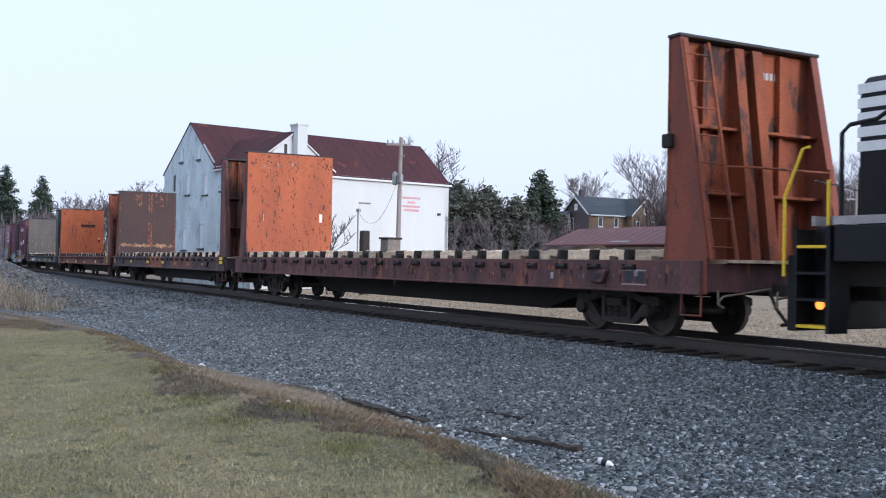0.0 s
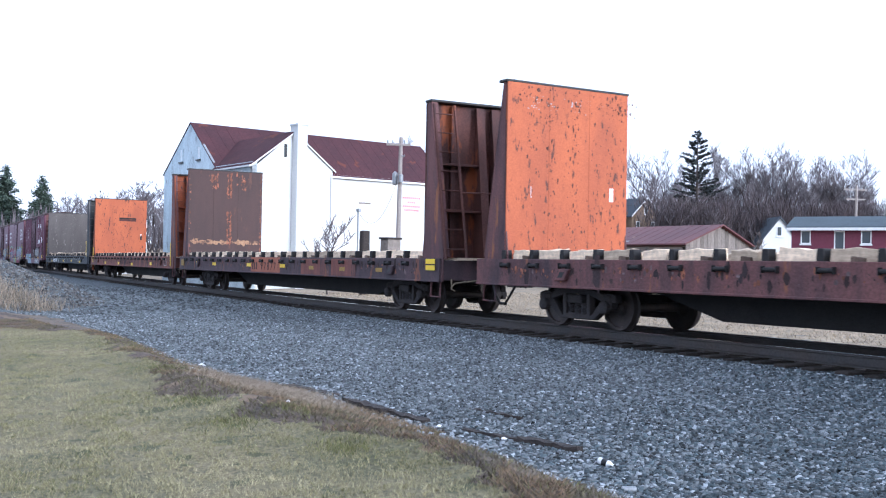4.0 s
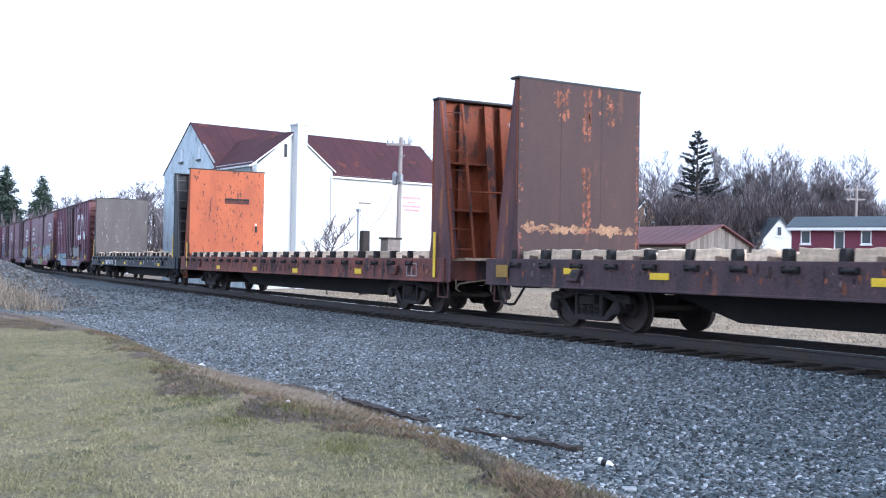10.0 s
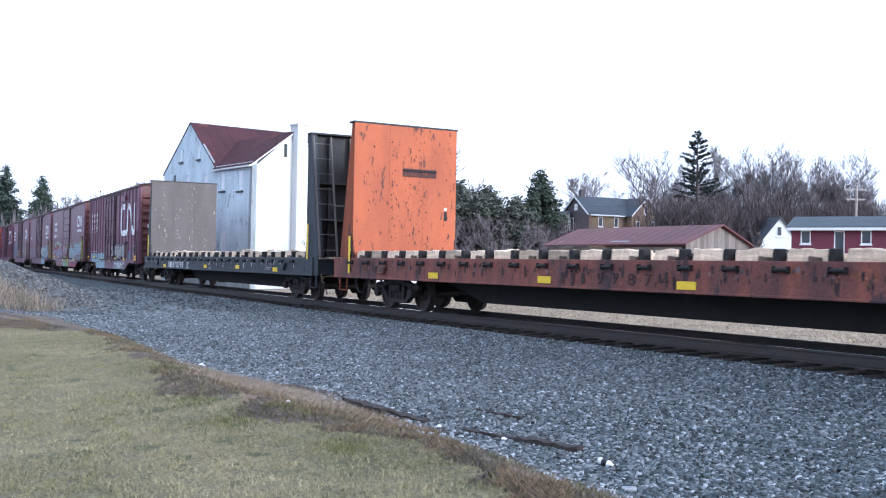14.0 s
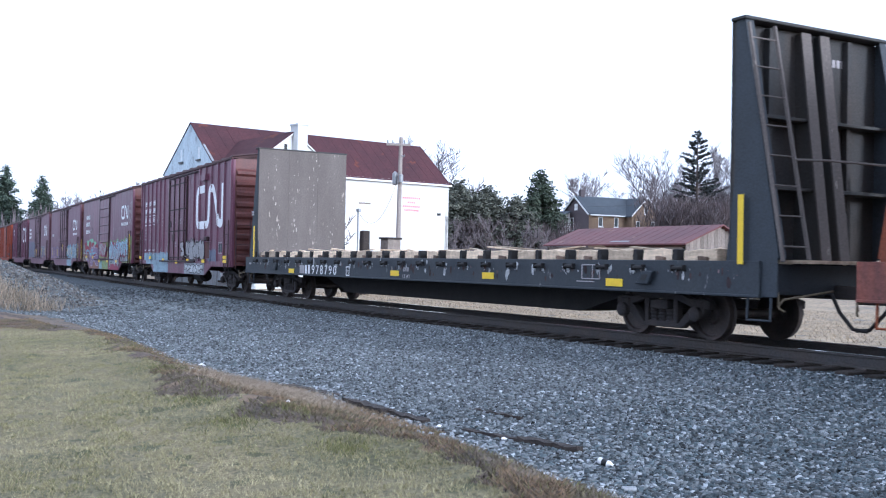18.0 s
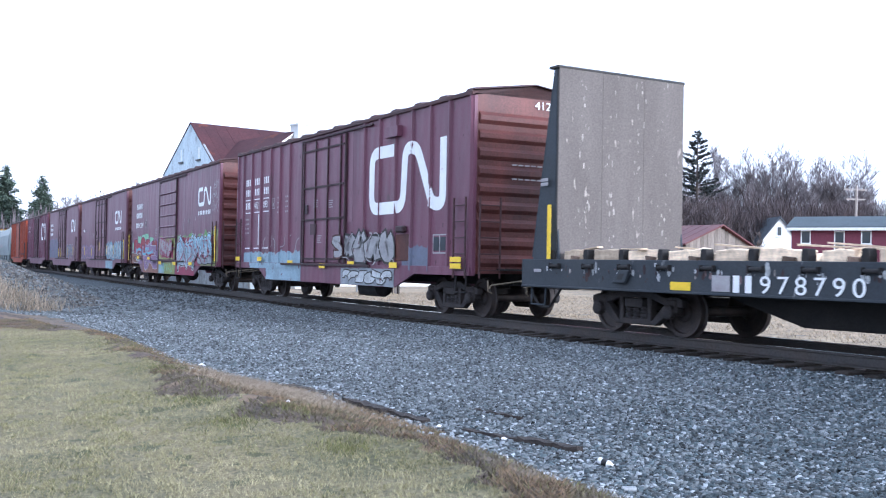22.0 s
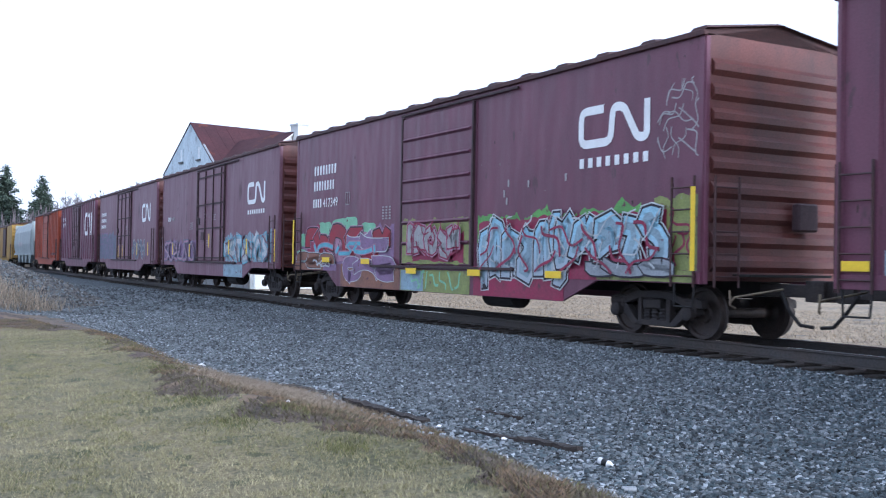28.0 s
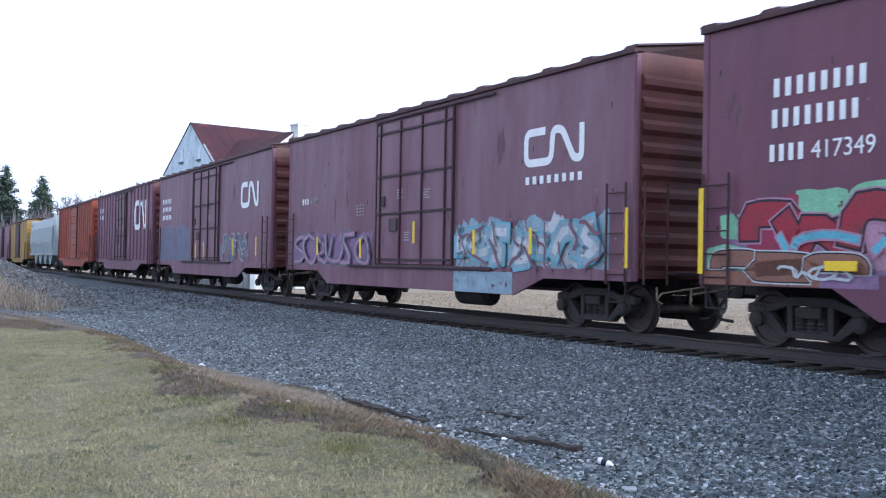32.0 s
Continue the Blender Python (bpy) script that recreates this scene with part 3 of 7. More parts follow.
def green_lawn_spot():
    while True:
        x, y, z = lawn_spot()
        if noise.noise((x * 0.7, y * 0.9, 13)) + 0.5 * noise.noise((x * 2.3, y * 2.3, 3)) > 0.02 + 0.35 * rng.random() - 0.1:
            return x, y, z


def bank_spot():
    while True:
        x, y = -4.5 - 21 * rng.random() ** 1.5, rng.uniform(-10.4, -7.7)
        if (zone(x, y) == 2 or zone(x, y) == 4 and x > -14 and rng.random() < 0.4) and noise.noise((x * 1.1, y * 1.6, 9)) > -0.3:
            return x, y, ground_z(x, y) - 0.01


def red_spot():
    while True:
        x, y = -4.5 - 21 * rng.random() ** 1.5, rng.uniform(-10.4, -7.7)
        if (zone(x, y) == 2 or rng.random() < 0.06 and zone(x, y) == 4) and noise.noise((x * 1.3, y * 1.3, 31)) > 0.05:
            return x, y, ground_z(x, y) - 0.01


def tuft_spot():
    k = rng.integers(0, 5)
    cx, cy, r = ((-31.6, -8.3, 0.7), (-32.4, -8.6, 0.8), (-31.2, -8.8, 0.7), (-31.0, -7.5, 0.5), (-32.0, -8.0, 0.6))[k]
    x, y = cx + rng.normal(0, r * 0.75), cy + rng.normal(0, r * 0.75)
    return x, y, ground_z(x, y) - 0.02


GREEN_PATCHES = ((-17.2, -8.9, 0.8), (-15.5, -9.0, 0.6), (-12.6, -9.2, 0.4), (-9.9, -9.75, 0.4), (-8.6, -9.8, 0.35), (-8.7, -9.2, 0.25), (-7.0, -9.5, 0.25))


def green_spot():
    cx, cy, r = GREEN_PATCHES[rng.integers(0, len(GREEN_PATCHES))]
    x, y = cx + rng.normal(0, r * 0.6), cy + rng.normal(0, r * 0.4)
    return x, y, ground_z(x, y) - 0.01


def straw_spot():
    while True:
        x, y = rng.normal(-11.4, 1.0), rng.normal(-8.45, 0.32)
        if zone(x, y) == 2:
            return x, y, ground_z(x, y) - 0.01


def field_spot():
    x = -3 - 45 * rng.random()
    y = track(x)[1] + 3.6 + 16 * rng.random() ** 1.4
    return x, y, ground_z(x, y) - 0.02


blades("lawn_grass", 190000, lawn_spot, 0.034, 0.0034, "blade", "short pale winter lawn grass", 0.8)
blades("green_lawn_grass", 40000, green_lawn_spot, 0.032, 0.0034, "green_blade", "greener patches in the winter lawn", 0.7)
blades("bank_weeds", 30000, bank_spot, 0.042, 0.0045, "weed", "dead brown weeds on the dirt bank", 1.1, "weeds")
blades("bank_stalks", 15000, red_spot, 0.05, 0.0035, "red_weed", "reddish dead stalks on the dirt bank", 1.3, "weeds")
blades("bank_greens", 9000, bank_spot, 0.04, 0.005, "green_blade", "olive green shoots among the dead weeds", 1.0, "weeds")
blades("edge_grass", 4000, green_spot, 0.045, 0.005, "green_blade", "greener tufts along the lawn edge", 0.7)
blades("bank_straw", 15000, straw_spot, 0.06, 0.004, "straw", "flattened reddish straw on the dirt bank", 1.8, "weeds")
blades("straw_tuft", 1300, tuft_spot, 0.5, 0.007, "straw", "dry straw-coloured grass in front of the ballast heap", 0.4)
blades("field_grass", 60000, field_spot, 0.1, 0.008, "field_blade", "dry tan grass of the field beyond the track", 1.2)

# ---- the track ----
rails = thing("railway_track", "single railway track with dark rails on wooden sleepers", "track", kind="structure")
RANGE = [60, 30, 10] + [-2 * i for i in range(40)] + [-90, -110, -140, -180, -240, -320, -420]
for side in (-0.7525, 0.7525):
    for nm, mat, outline in (("rail", "rail_side", [(-0.07, -0.18), (0.07, -0.18), (0.07, -0.165), (0.012, -0.145), (0.012, -0.045), (0.036, -0.035), (0.036, -0.004), (-0.036, -0.004), (-0.036, -0.035), (-0.012, -0.045), (-0.012, -0.145), (-0.07, -0.165)]),
                             ("running_surface", "rail_top", [(-0.03, -0.0035), (0.03, -0.0035), (0.026, 0.0), (-0.026, 0.0)])):
        vs, fs, n = [], [], len(outline)
        for i, s in enumerate(RANGE):
            for o, z in outline:
                x, y, _ = track(s, side + o)
                vs.append((x, y, z))
            if i:
                fs += [((i - 1) * n + j, (i - 1) * n + (j + 1) % n, i * n + (j + 1) % n, i * n + j) for j in range(n)]
        part(nm, Build().add(vs, fs), mat, rails, "polished steel rail head" if nm == "running_surface" else "")
tie = Build().box(-0.115, 0.115, -1.32, 1.32, -0.19, 0).mesh("sleeper", 0.015)
tie.materials.append(M["tie"])
plate = Build().box(-0.09, 0.09, -0.17, 0.17, 0, 0.02).mesh("tie_plate", 0.004)
plate.materials.append(M["rail_side"])
for i in range(150):
    s = -4.5 - 0.5 * i
    m = on_track(s) @ pose(0, random.uniform(-0.05, 0.05), -0.2 + random.uniform(-0.006, 0.004), 0, 0, random.uniform(-1.5, 1.5))
    t = part("sleeper", tie, None, rails, at=m)
    if i < 60:
        for y in (-0.7525, 0.7525):
            part("tie_plate", plate, None, t, at=pose(0, y, 0))

# old sleepers and boards along the edge of the ballast
def old_board(name, label, a, b, w, h, seed):
    r = random.Random(seed)
    L = math.dist(a, b)
    n = 9
    bd = Build()
    vs = []
    for i in range(n):
        x = -L / 2 + L * i / (n - 1)
        j = [r.uniform(-0.012, 0.012) for _ in range(4)]
        vs += [(x, -w / 2 + j[0], -0.05), (x, w / 2 + j[1], -0.05), (x, w / 2 + j[2], h + j[3]), (x, -w / 2 + j[1], h + j[0])]
    fs = [(4 * i + k, 4 * i + (k + 1) % 4, 4 * i + 4 + (k + 1) % 4, 4 * i + 4 + k) for i in range(n - 1) for k in range(4)] + [(3, 2, 1, 0), tuple(4 * n - 4 + k for k in range(4))]
    mx, my = (a[0] + b[0]) / 2, (a[1] + b[1]) / 2
    ob = part(name, bd.add(vs, fs), "old_wood", at=pose(mx, my, ground_z(mx, my), 0, 0, math.degrees(math.atan2(b[1] - a[1], b[0] - a[0]))))
    tagged(ob, label, "timber")


old_board("old_timber", "weathered reddish timber lying along the ballast edge", (-12.0, -7.93), (-10.75, -7.7), 0.1, 0.03, 1)
old_board("old_timber", "split dark timber along the ballast edge", (-10.35, -7.86), (-9.45, -7.84), 0.13, 0.05, 2)
old_board("old_timber", "short broken dark timber along the ballast edge", (-9.5, -7.78), (-8.75, -7.77), 0.1, 0.04, 5)
old_board("old_timber", "long grey timber half buried in ballast", (-8.1, -7.74), (-7.35, -7.6), 0.06, 0.03, 3)
old_board("old_timber", "dark squared timber end in ballast", (-7.4, -7.6), (-6.75, -7.45), 0.09, 0.05, 6)
old_board("old_timber", "thin rotten board sunk in ballast", (-9.3, -6.9), (-8.5, -6.8), 0.05, 0.02, 4)
# ---- rolling stock ----
TRAIN = []      # (car, metres along the track at the start)
WHEELS = []     # (wheelset, its rest pose)

WHEEL_R = 0.42
wheelset_mesh = Build()
half_set = [(1.14, 0.06), (0.83, 0.075), (0.82, 0.09), (0.81, 0.15), (0.765, 0.17), (0.775, 0.345), (0.815, 0.36), (0.815, WHEEL_R - 0.004), (0.72, WHEEL_R + 0.003), (0.705, 0.45), (0.68, 0.45), (0.66, 0.36), (0.72, 0.17), (0.66, 0.1), (0.6, 0.085)]
wheelset_mesh.lathe([(-y, q) for y, q in half_set] + half_set[::-1], sides=28)
wheelset_mesh = wheelset_mesh.mesh("wheelset", smooth=False)
wheelset_mesh.materials.append(M["wheel_iron"])
side_frame_mesh = {}
for sy in (-1, 1):
    sf = Build()
    y0, y1 = (0.93 * sy, 1.07 * sy)
    sf.prism([(-1.13, 0.5), (-1.13, 0.63), (-0.98, 0.67), (-0.72, 0.65), (-0.36, 0.76), (0.36, 0.76), (0.72, 0.65), (0.98, 0.67), (1.13, 0.63), (1.13, 0.5), (0.72, 0.52), (0.36, 0.63), (-0.36, 0.63), (-0.72, 0.52)], y0, y1)
    for sx in (-1, 1):
        sf.prism([(sx * 0.98, 0.5), (sx * 0.7, 0.52), (sx * 0.36, 0.19), (sx * 0.5, 0.17)], y0, y1)
        sf.prism([(sx * 0.3, 0.64), (sx * 0.4, 0.64), (sx * 0.4, 0.25), (sx * 0.3, 0.25)], y0, y1)
    sf.prism([(-0.5, 0.17), (-0.36, 0.27), (0.36, 0.27), (0.5, 0.17)], y0, y1)
    side_frame_mesh[sy] = sf.mesh("side_frame", 0.012)
    side_frame_mesh[sy].materials.append(M["truck_iron"])
spring_mesh = Build().lathe([(0.27 + 0.0285 * j, 0.072 if j % 2 else 0.088) for j in range(8)], axis="z", sides=10).mesh("spring")
spring_mesh.materials.append(M["truck_iron"])
bolster_mesh = Build().box(-0.22, 0.22, -1.12, 1.12, 0.46, 0.62).box(-0.3, 0.3, -0.3, 0.3, 0.62, 0.8).box(-0.08, 0.08, -0.9, 0.9, 0.3, 0.4).mesh("bolster", 0.02)
bolster_mesh.materials.append(M["truck_iron"])
cap_mesh = Build().lathe([(0, 0.12), (0.1, 0.12), (0.125, 0.09), (0.14, 0.05)], sides=14).mesh("bearing_cap")
cap_mesh.materials.append(M["truck_iron"])
box_mesh = Build().box(-0.13, 0.13, -0.1, 0.1, -0.1, 0.15).mesh("bearing_box", 0.03)
box_mesh.materials.append(M["truck_iron"])


def bogie(car, x, base=1.78, name="bogie"):
    b = new(name)
    b.empty_display_size = 0.2
    b.parent = car
    b.location = (x, 0, 0)
    wide = base / 1.78
    for sy in (-1, 1):
        f = part("side_frame", side_frame_mesh[sy], None, b)
        f.scale.x = wide
    for sy in (-1, 1):
        for i in range(3):
            part("spring", spring_mesh, None, b, at=pose(-0.19 + 0.19 * i, sy, 0))
    part("bolster", bolster_mesh, None, b)
    for sx in (-1, 1):
        w = part("wheelset", wheelset_mesh, None, b, at=pose(sx * base / 2, 0, WHEEL_R))
        WHEELS.append((w, (sx * base / 2, 0, WHEEL_R)))
        for sy in (-1, 1):
            part("bearing_box", box_mesh, None, b, at=pose(sx * base / 2, sy * 1.0, WHEEL_R + 0.06))
            part("bearing_cap", cap_mesh, None, b, at=pose(sx * base / 2, sy * 1.07, WHEEL_R, 0, 0, 0 if sy > 0 else 180))
    return b


def coupler(car, x, sx):
    c = Build()
    c.box(min(x - sx * 0.6, x + sx * 0.55), max(x - sx * 0.6, x + sx * 0.55), -0.1, 0.1, 0.72, 0.92)
    c.prism([(x + sx * 0.5, -0.16), (x + sx * 0.5, 0.2), (x + sx * 0.78, 0.24), (x + sx * 0.86, 0.12), (x + sx * 0.72, 0.05), (x + sx * 0.72, -0.05), (x + sx * 0.84, -0.12), (x + sx * 0.72, -0.2)], 0.66, 0.98, "z")
    part("coupler", c, "truck_iron", car, bevel=0.015)
    h = Build().tube([(x + sx * 0.25, -0.38, 0.8), (x + sx * 0.42, -0.42, 0.55), (x + sx * 0.65, -0.42, 0.32), (x + sx * 0.88, -0.4, 0.3)], 0.028, 7)
    part("air_hose", h, "black_iron", car)
    r = Build().tube([(x + sx * 0.14, -1.35, 0.62), (x + sx * 0.2, -1.3, 0.72), (x + sx * 0.2, -0.3, 0.84)], 0.018, 6)
    r.tube([(x + sx * 0.14, -1.35, 0.82), (x + sx * 0.16, -1.35, 0.6), (x + sx * 0.2, -1.28, 0.55)], 0.016, 6)
    part("uncoupling_lever", r, "lever", car)


def plates(car, name, material, spots, w, h, y, label=""):
    """Small flat plates on the near side: spots are (x, z)."""
    me = Build().box(-w / 2, w / 2, -0.004, 0.004, -h / 2, h / 2).mesh(name, 0.002)
    me.materials.append(M[material])
    for x, z in spots:
        part(name, me, None, car, label, at=pose(x, y, z))


def ladder(car, x, y, z0, z1, w, n, material, along="x", lean=0.0, name="ladder", stile=0.022):
    """Rungs and two stiles; lean moves its foot outwards along x."""
    b = Build()
    for k in (-w / 2, w / 2):
        p = (k, 0) if along == "x" else (0, k)
        b.tube([(x + p[0] + lean, y + p[1], z0), (x + p[0], y + p[1], z1)], stile, 5)
    for i in range(n):
        t = (i + 0.5) / n
        z, o = z0 + (z1 - z0) * t, lean * (1 - t)
        a, c = ((x - w / 2 + o, y, z), (x + w / 2 + o, y, z)) if along == "x" else ((x + o, y - w / 2, z), (x + o, y + w / 2, z))
        b.tube([a, c], 0.014, 5)
    return part(name, b, material, car)


POST_PITCH, INNER, OUTER, DECK = 20.75 / 22, 10.375, 11.25, 1.25
post_mesh = Build().prism([(-0.06, 0), (0.06, 0), (0.065, 0.08), (0.05, 0.185), (-0.05, 0.185), (-0.065, 0.08)], -0.09, 0.09).mesh("stake_post", 0.012)
post_mesh.materials.append(M["black_iron"])
winch_mesh = Build().lathe([(-0.12, 0.022), (-0.08, 0.034), (0.08, 0.034), (0.12, 0.022)], axis="x", sides=9).box(-0.14, -0.12, -0.03, 0.06, -0.05, 0.05).box(0.12, 0.14, -0.03, 0.06, -0.05, 0.05).mesh("winch", 0.006)
winch_mesh.materials.append(M["black_iron"])
timber_meshes = []
for i in range(6):
    r = random.Random(40 + i)
    L, b = (0.74, 0.62, 0.5, 0.76, 0.58, 0.68)[i], Build()
    vs = []
    for j in range(5):
        x = -L / 2 + L * j / 4
        e = [r.uniform(-0.022, 0.022) for _ in range(4)]
        vs += [(x, -0.13 + e[0], 0), (x, 0.13 + e[1], 0), (x, 0.12 + e[1], 0.2 + e[2] + (0.02 if i % 2 else 0)), (x, -0.12 + e[0], 0.205 + e[3])]
    b.add(vs, [(4 * q + k, 4 * q + (k + 1) % 4, 4 * q + 4 + (k + 1) % 4, 4 * q + 4 + k) for q in range(4) for k in range(4)] + [(3, 2, 1, 0), (16, 17, 18, 19)])
    m = b.mesh("timber", 0.008)
    m.materials.append(M["timber"])
    timber_meshes.append(m)


block_mesh = Build().prism([(-0.1, 0), (0.11, 0), (0.1, 0.09), (-0.09, 0.11)], -0.06, 0.06).mesh("wedge_block", 0.008)
block_mesh.materials.append(M["block"])


def bulkhead(car, sx, face, ribs, gusset, flange=None, shift=0.0):
    """Upright end wall of a flat car: planked inner face, tapered braces outside."""
    top, flange = 4.76, flange or ribs
    slim, reach = (0.2, OUTER) if sx > 0 else (0.1, OUTER - 0.16)
    X = lambda x: sx * x + shift
    wall = Build().box(min(X(INNER), X(INNER + 0.05)), max(X(INNER), X(INNER + 0.05)), -1.52, 1.52, DECK, top - 0.02)
    bh = part("bulkhead", wall, ribs, car)
    # planked inner face
    for i in range(3):
        y0, y1 = -1.53 + i * 1.02, -1.53 + (i + 1) * 1.02 - 0.004
        part("face_panel", Build().box(min(X(INNER), X(INNER - 0.03)), max(X(INNER), X(INNER - 0.03)), y0, y1, DECK, top), face, bh, bevel=0.002)
    outline = lambda w: [(X(INNER - 0.1), DECK - 0.5), (X(INNER - 0.1), DECK), (X(INNER + 0.05), DECK + 1.2), (X(INNER + 0.05), top), (X(INNER + slim), top), (X(reach - w), DECK + 0.05), (X(reach - w), DECK - 0.5)]
    for y in (-1.53, 1.49):
        part("end_gusset", Build().prism(outline(0), y, y + 0.04), gusset, bh, bevel=0.008)
        b = Build().add(*slanted(X(INNER + slim), top, X(reach), DECK + 0.05, y - (0.0 if y < 0 else 0.12), y + (0.16 if y < 0 else 0.04), sx * 0.03))
        part("gusset_flange", b, gusset, bh)
    for y in (-0.3, 0.1):
        part("brace", Build().prism([(X(INNER + 0.05), DECK - 0.5), (X(INNER + 0.05), top - 0.05), (X(INNER + 0.18), top - 0.05), (X(OUTER - 0.25), DECK), (X(OUTER - 0.25), DECK - 0.5)], y, y + 0.03), ribs, bh)
        part("brace_flange", Build().add(*slanted(X(INNER + 0.18), top - 0.05, X(OUTER - 0.25), DECK, y - 0.06, y + 0.14, sx * 0.03)), flange, bh)
    for z, d in ((2.3, 0.42), (3.35, 0.3)):
        for y0, y1 in ((-1.48, -0.3), (0.13, 1.48)):
            part("cross_rib", Build().box(min(X(INNER + 0.05), X(INNER + d)), max(X(INNER + 0.05), X(INNER + d)), y0, y1, z, z + 0.05), ribs, bh, bevel=0.006)
    for y in (-0.92, 0.78):
        part("upright_rib", Build().box(min(X(INNER + 0.05), X(INNER + 0.16)), max(X(INNER + 0.05), X(INNER + 0.16)), y - 0.05, y + 0.05, DECK, top - 0.05), ribs, bh, bevel=0.006)
    part("top_rail", Build().box(min(X(INNER - 0.03), X(INNER + 0.26)), max(X(INNER - 0.03), X(INNER + 0.26)), -1.56, 1.56, top, top + 0.05), "charcoal", bh, bevel=0.01)
    ladder(bh, X(INNER + (0.24 if sx > 0 else 0.06)), -1.22, DECK, top - 0.05, 0.52, 8, flange, "y", sx * (0.7 if sx > 0 else 0.42), stile=0.034)
    gr = Build().tube([(X(OUTER - 0.22), -0.97, 2.72), (X(OUTER - 0.02), -0.5, 2.72), (X(OUTER + 0.03), 1.08, 2.72), (X(OUTER + 0.04), 1.1, 2.66)], 0.02, 6)
    gr.box(min(X(OUTER - 0.02), X(OUTER + 0.06)), max(X(OUTER - 0.02), X(OUTER + 0.06)), 1.05, 1.12, DECK, 2.78)
    for z in (1.65, 2.05, 2.45):
        gr.tube([(X(OUTER + 0.02), 1.08, z), (X(OUTER - 0.25), 1.5, z)], 0.015, 5)
    part("grab_rail", gr, flange, bh)
    for i in range(5):
        part("writing_bar", Build().box(min(X(INNER + 0.052), X(INNER + 0.056)), max(X(INNER + 0.052), X(INNER + 0.056)), 0.3 + 0.1 * i, 0.37 + 0.1 * i, 4.3, 4.42), "dull_white", bh)
    stp = Build().tube([(X(OUTER - 0.55), -1.5, DECK - 0.45), (X(OUTER - 0.55), -1.52, 0.42), (X(OUTER - 0.12), -1.52, 0.42), (X(OUTER - 0.12), -1.5, DECK - 0.45)], 0.022, 5)
    part("step", stp, gusset, bh)
    part("end_platform", Build().box(min(X(INNER + 0.3), X(OUTER + 0.12)), max(X(INNER + 0.3), X(OUTER + 0.12)), -1.2, 1.5, DECK - 0.02, DECK + 0.03), "timber", car)
    return bh


def slanted(x0, z0, x1, z1, y0, y1, thick):
    """A strip along a sloping line."""
    return ([(x0, y0, z0), (x0, y1, z0), (x1, y1, z1), (x1, y0, z1), (x0 + thick, y0, z0), (x0 + thick, y1, z0), (x1 + thick, y1, z1), (x1 + thick, y0, z1)],
            [(0, 1, 2, 3), (4, 5, 6, 7), (0, 1, 5, 4), (1, 2, 6, 5), (2, 3, 7, 6), (3, 0, 4, 7)])


def flat_car(label, s, sill, faces, ribs, gussets, flange=None, ends=(0.0, 0.0)):
    car = thing("flat_car", label, "flat car", group="cars of the freight train")
    for y in (-1.58, 1.5):
        part("side_sill", Build().box(-OUTER, OUTER, y, y + 0.08, 0.76, 1.26).box(-OUTER, OUTER, y if y > 0 else y - 0.02, y + 0.08 if y < 0 else y + 0.1, 0.74, 0.78), sill, car, bevel=0.008)
    part("centre_sill", Build().prism([(-10.9, 1.1), (-10.9, 0.78), (-7.4, 0.76), (-5.6, 0.28), (5.6, 0.28), (7.4, 0.76), (10.9, 0.78), (10.9, 1.1)], -0.42, 0.42), "black_iron", car)
    for sx in (-1, 1):
        part("end_sill", Build().box(min(sx * 11.1, sx * 11.3), max(sx * 11.1, sx * 11.3), -1.5, 1.5, 0.78, 1.22), sill, car, bevel=0.01)
        bogie(car, sx * 8.62)
        coupler(car, sx * 11.25, sx)
    for i in range(26):
        x = -10.34 + i * 0.8
        part("deck_board", Build().box(x, x + 0.785, -1.49, 1.49, 1.16, 1.215 + 0.006 * (i % 3)), "deck_wood", car)
    for i in range(11):
        x = -9.4 + i * 1.88
        part("cross_bearer", Build().box(x - 0.08, x + 0.08, -1.48, 1.48, 0.86, 1.14), "black_iron", car)
    for k in range(22):
        x = -INNER + POST_PITCH * (k + 0.5)
        for y in (-1.36, 1.36):
            part("stake_post", post_mesh, None, car, at=pose(x - POST_PITCH / 2 + 0.06, y * 1.085, DECK))
            part("timber", timber_meshes[(k * 5 + (3 if y > 0 else 0) + int(s)) % 6], None, car, at=pose(x + 0.07, y, 1.225, random.uniform(-6, 6), random.uniform(-2.5, 2.5), random.uniform(-4, 4)))
        if (k * 7 + int(s)) % 3:
            part("wedge_block", block_mesh, None, car, at=pose(x + 0.25 + random.uniform(-0.1, 0.1), -1.49, 1.222, 0, 0, random.uniform(-12, 12)))
        part("winch", winch_mesh, None, car, at=pose(x - POST_PITCH / 2 + 0.2, -1.625, 1.14))
    for sx, face, rib, gus, shift in ((1, faces[0], ribs[0], gussets[0], ends[0]), (-1, faces[1], ribs[1], gussets[1], ends[1])):
        bulkhead(car, sx, face, rib, gus, flange, shift)
    TRAIN.append((car, s))
    return car


def flakes(car, name, material, spots, size, seed, x=None, y=None, tall=1.6):
    """Flaked or stained spots with ragged outlines on the near side (y) or on a bulkhead's face (x)."""
    r = random.Random(seed)
    b = Build()
    for k, (u, z) in enumerate(spots):
        k2 = 0.35 + 1.5 * r.random() ** 2.5
        w, h = size * k2 * r.uniform(0.7, 1.2), size * tall * k2 * r.uniform(0.6, 1.3)
        n = 7
        o = [(u + w * r.uniform(0.55, 1.0) * math.cos(6.283 * i / n), z + h * r.uniform(0.5, 1.0) * math.sin(6.283 * i / n)) for i in range(n)]
        d = 0.0002 * (k % 7)
        b.add([(p, y - d, q) if x is None else (x + d, p, q) for p, q in o], [tuple(range(n))])
    tagged(part(name, b, material, car), kind="stuff")


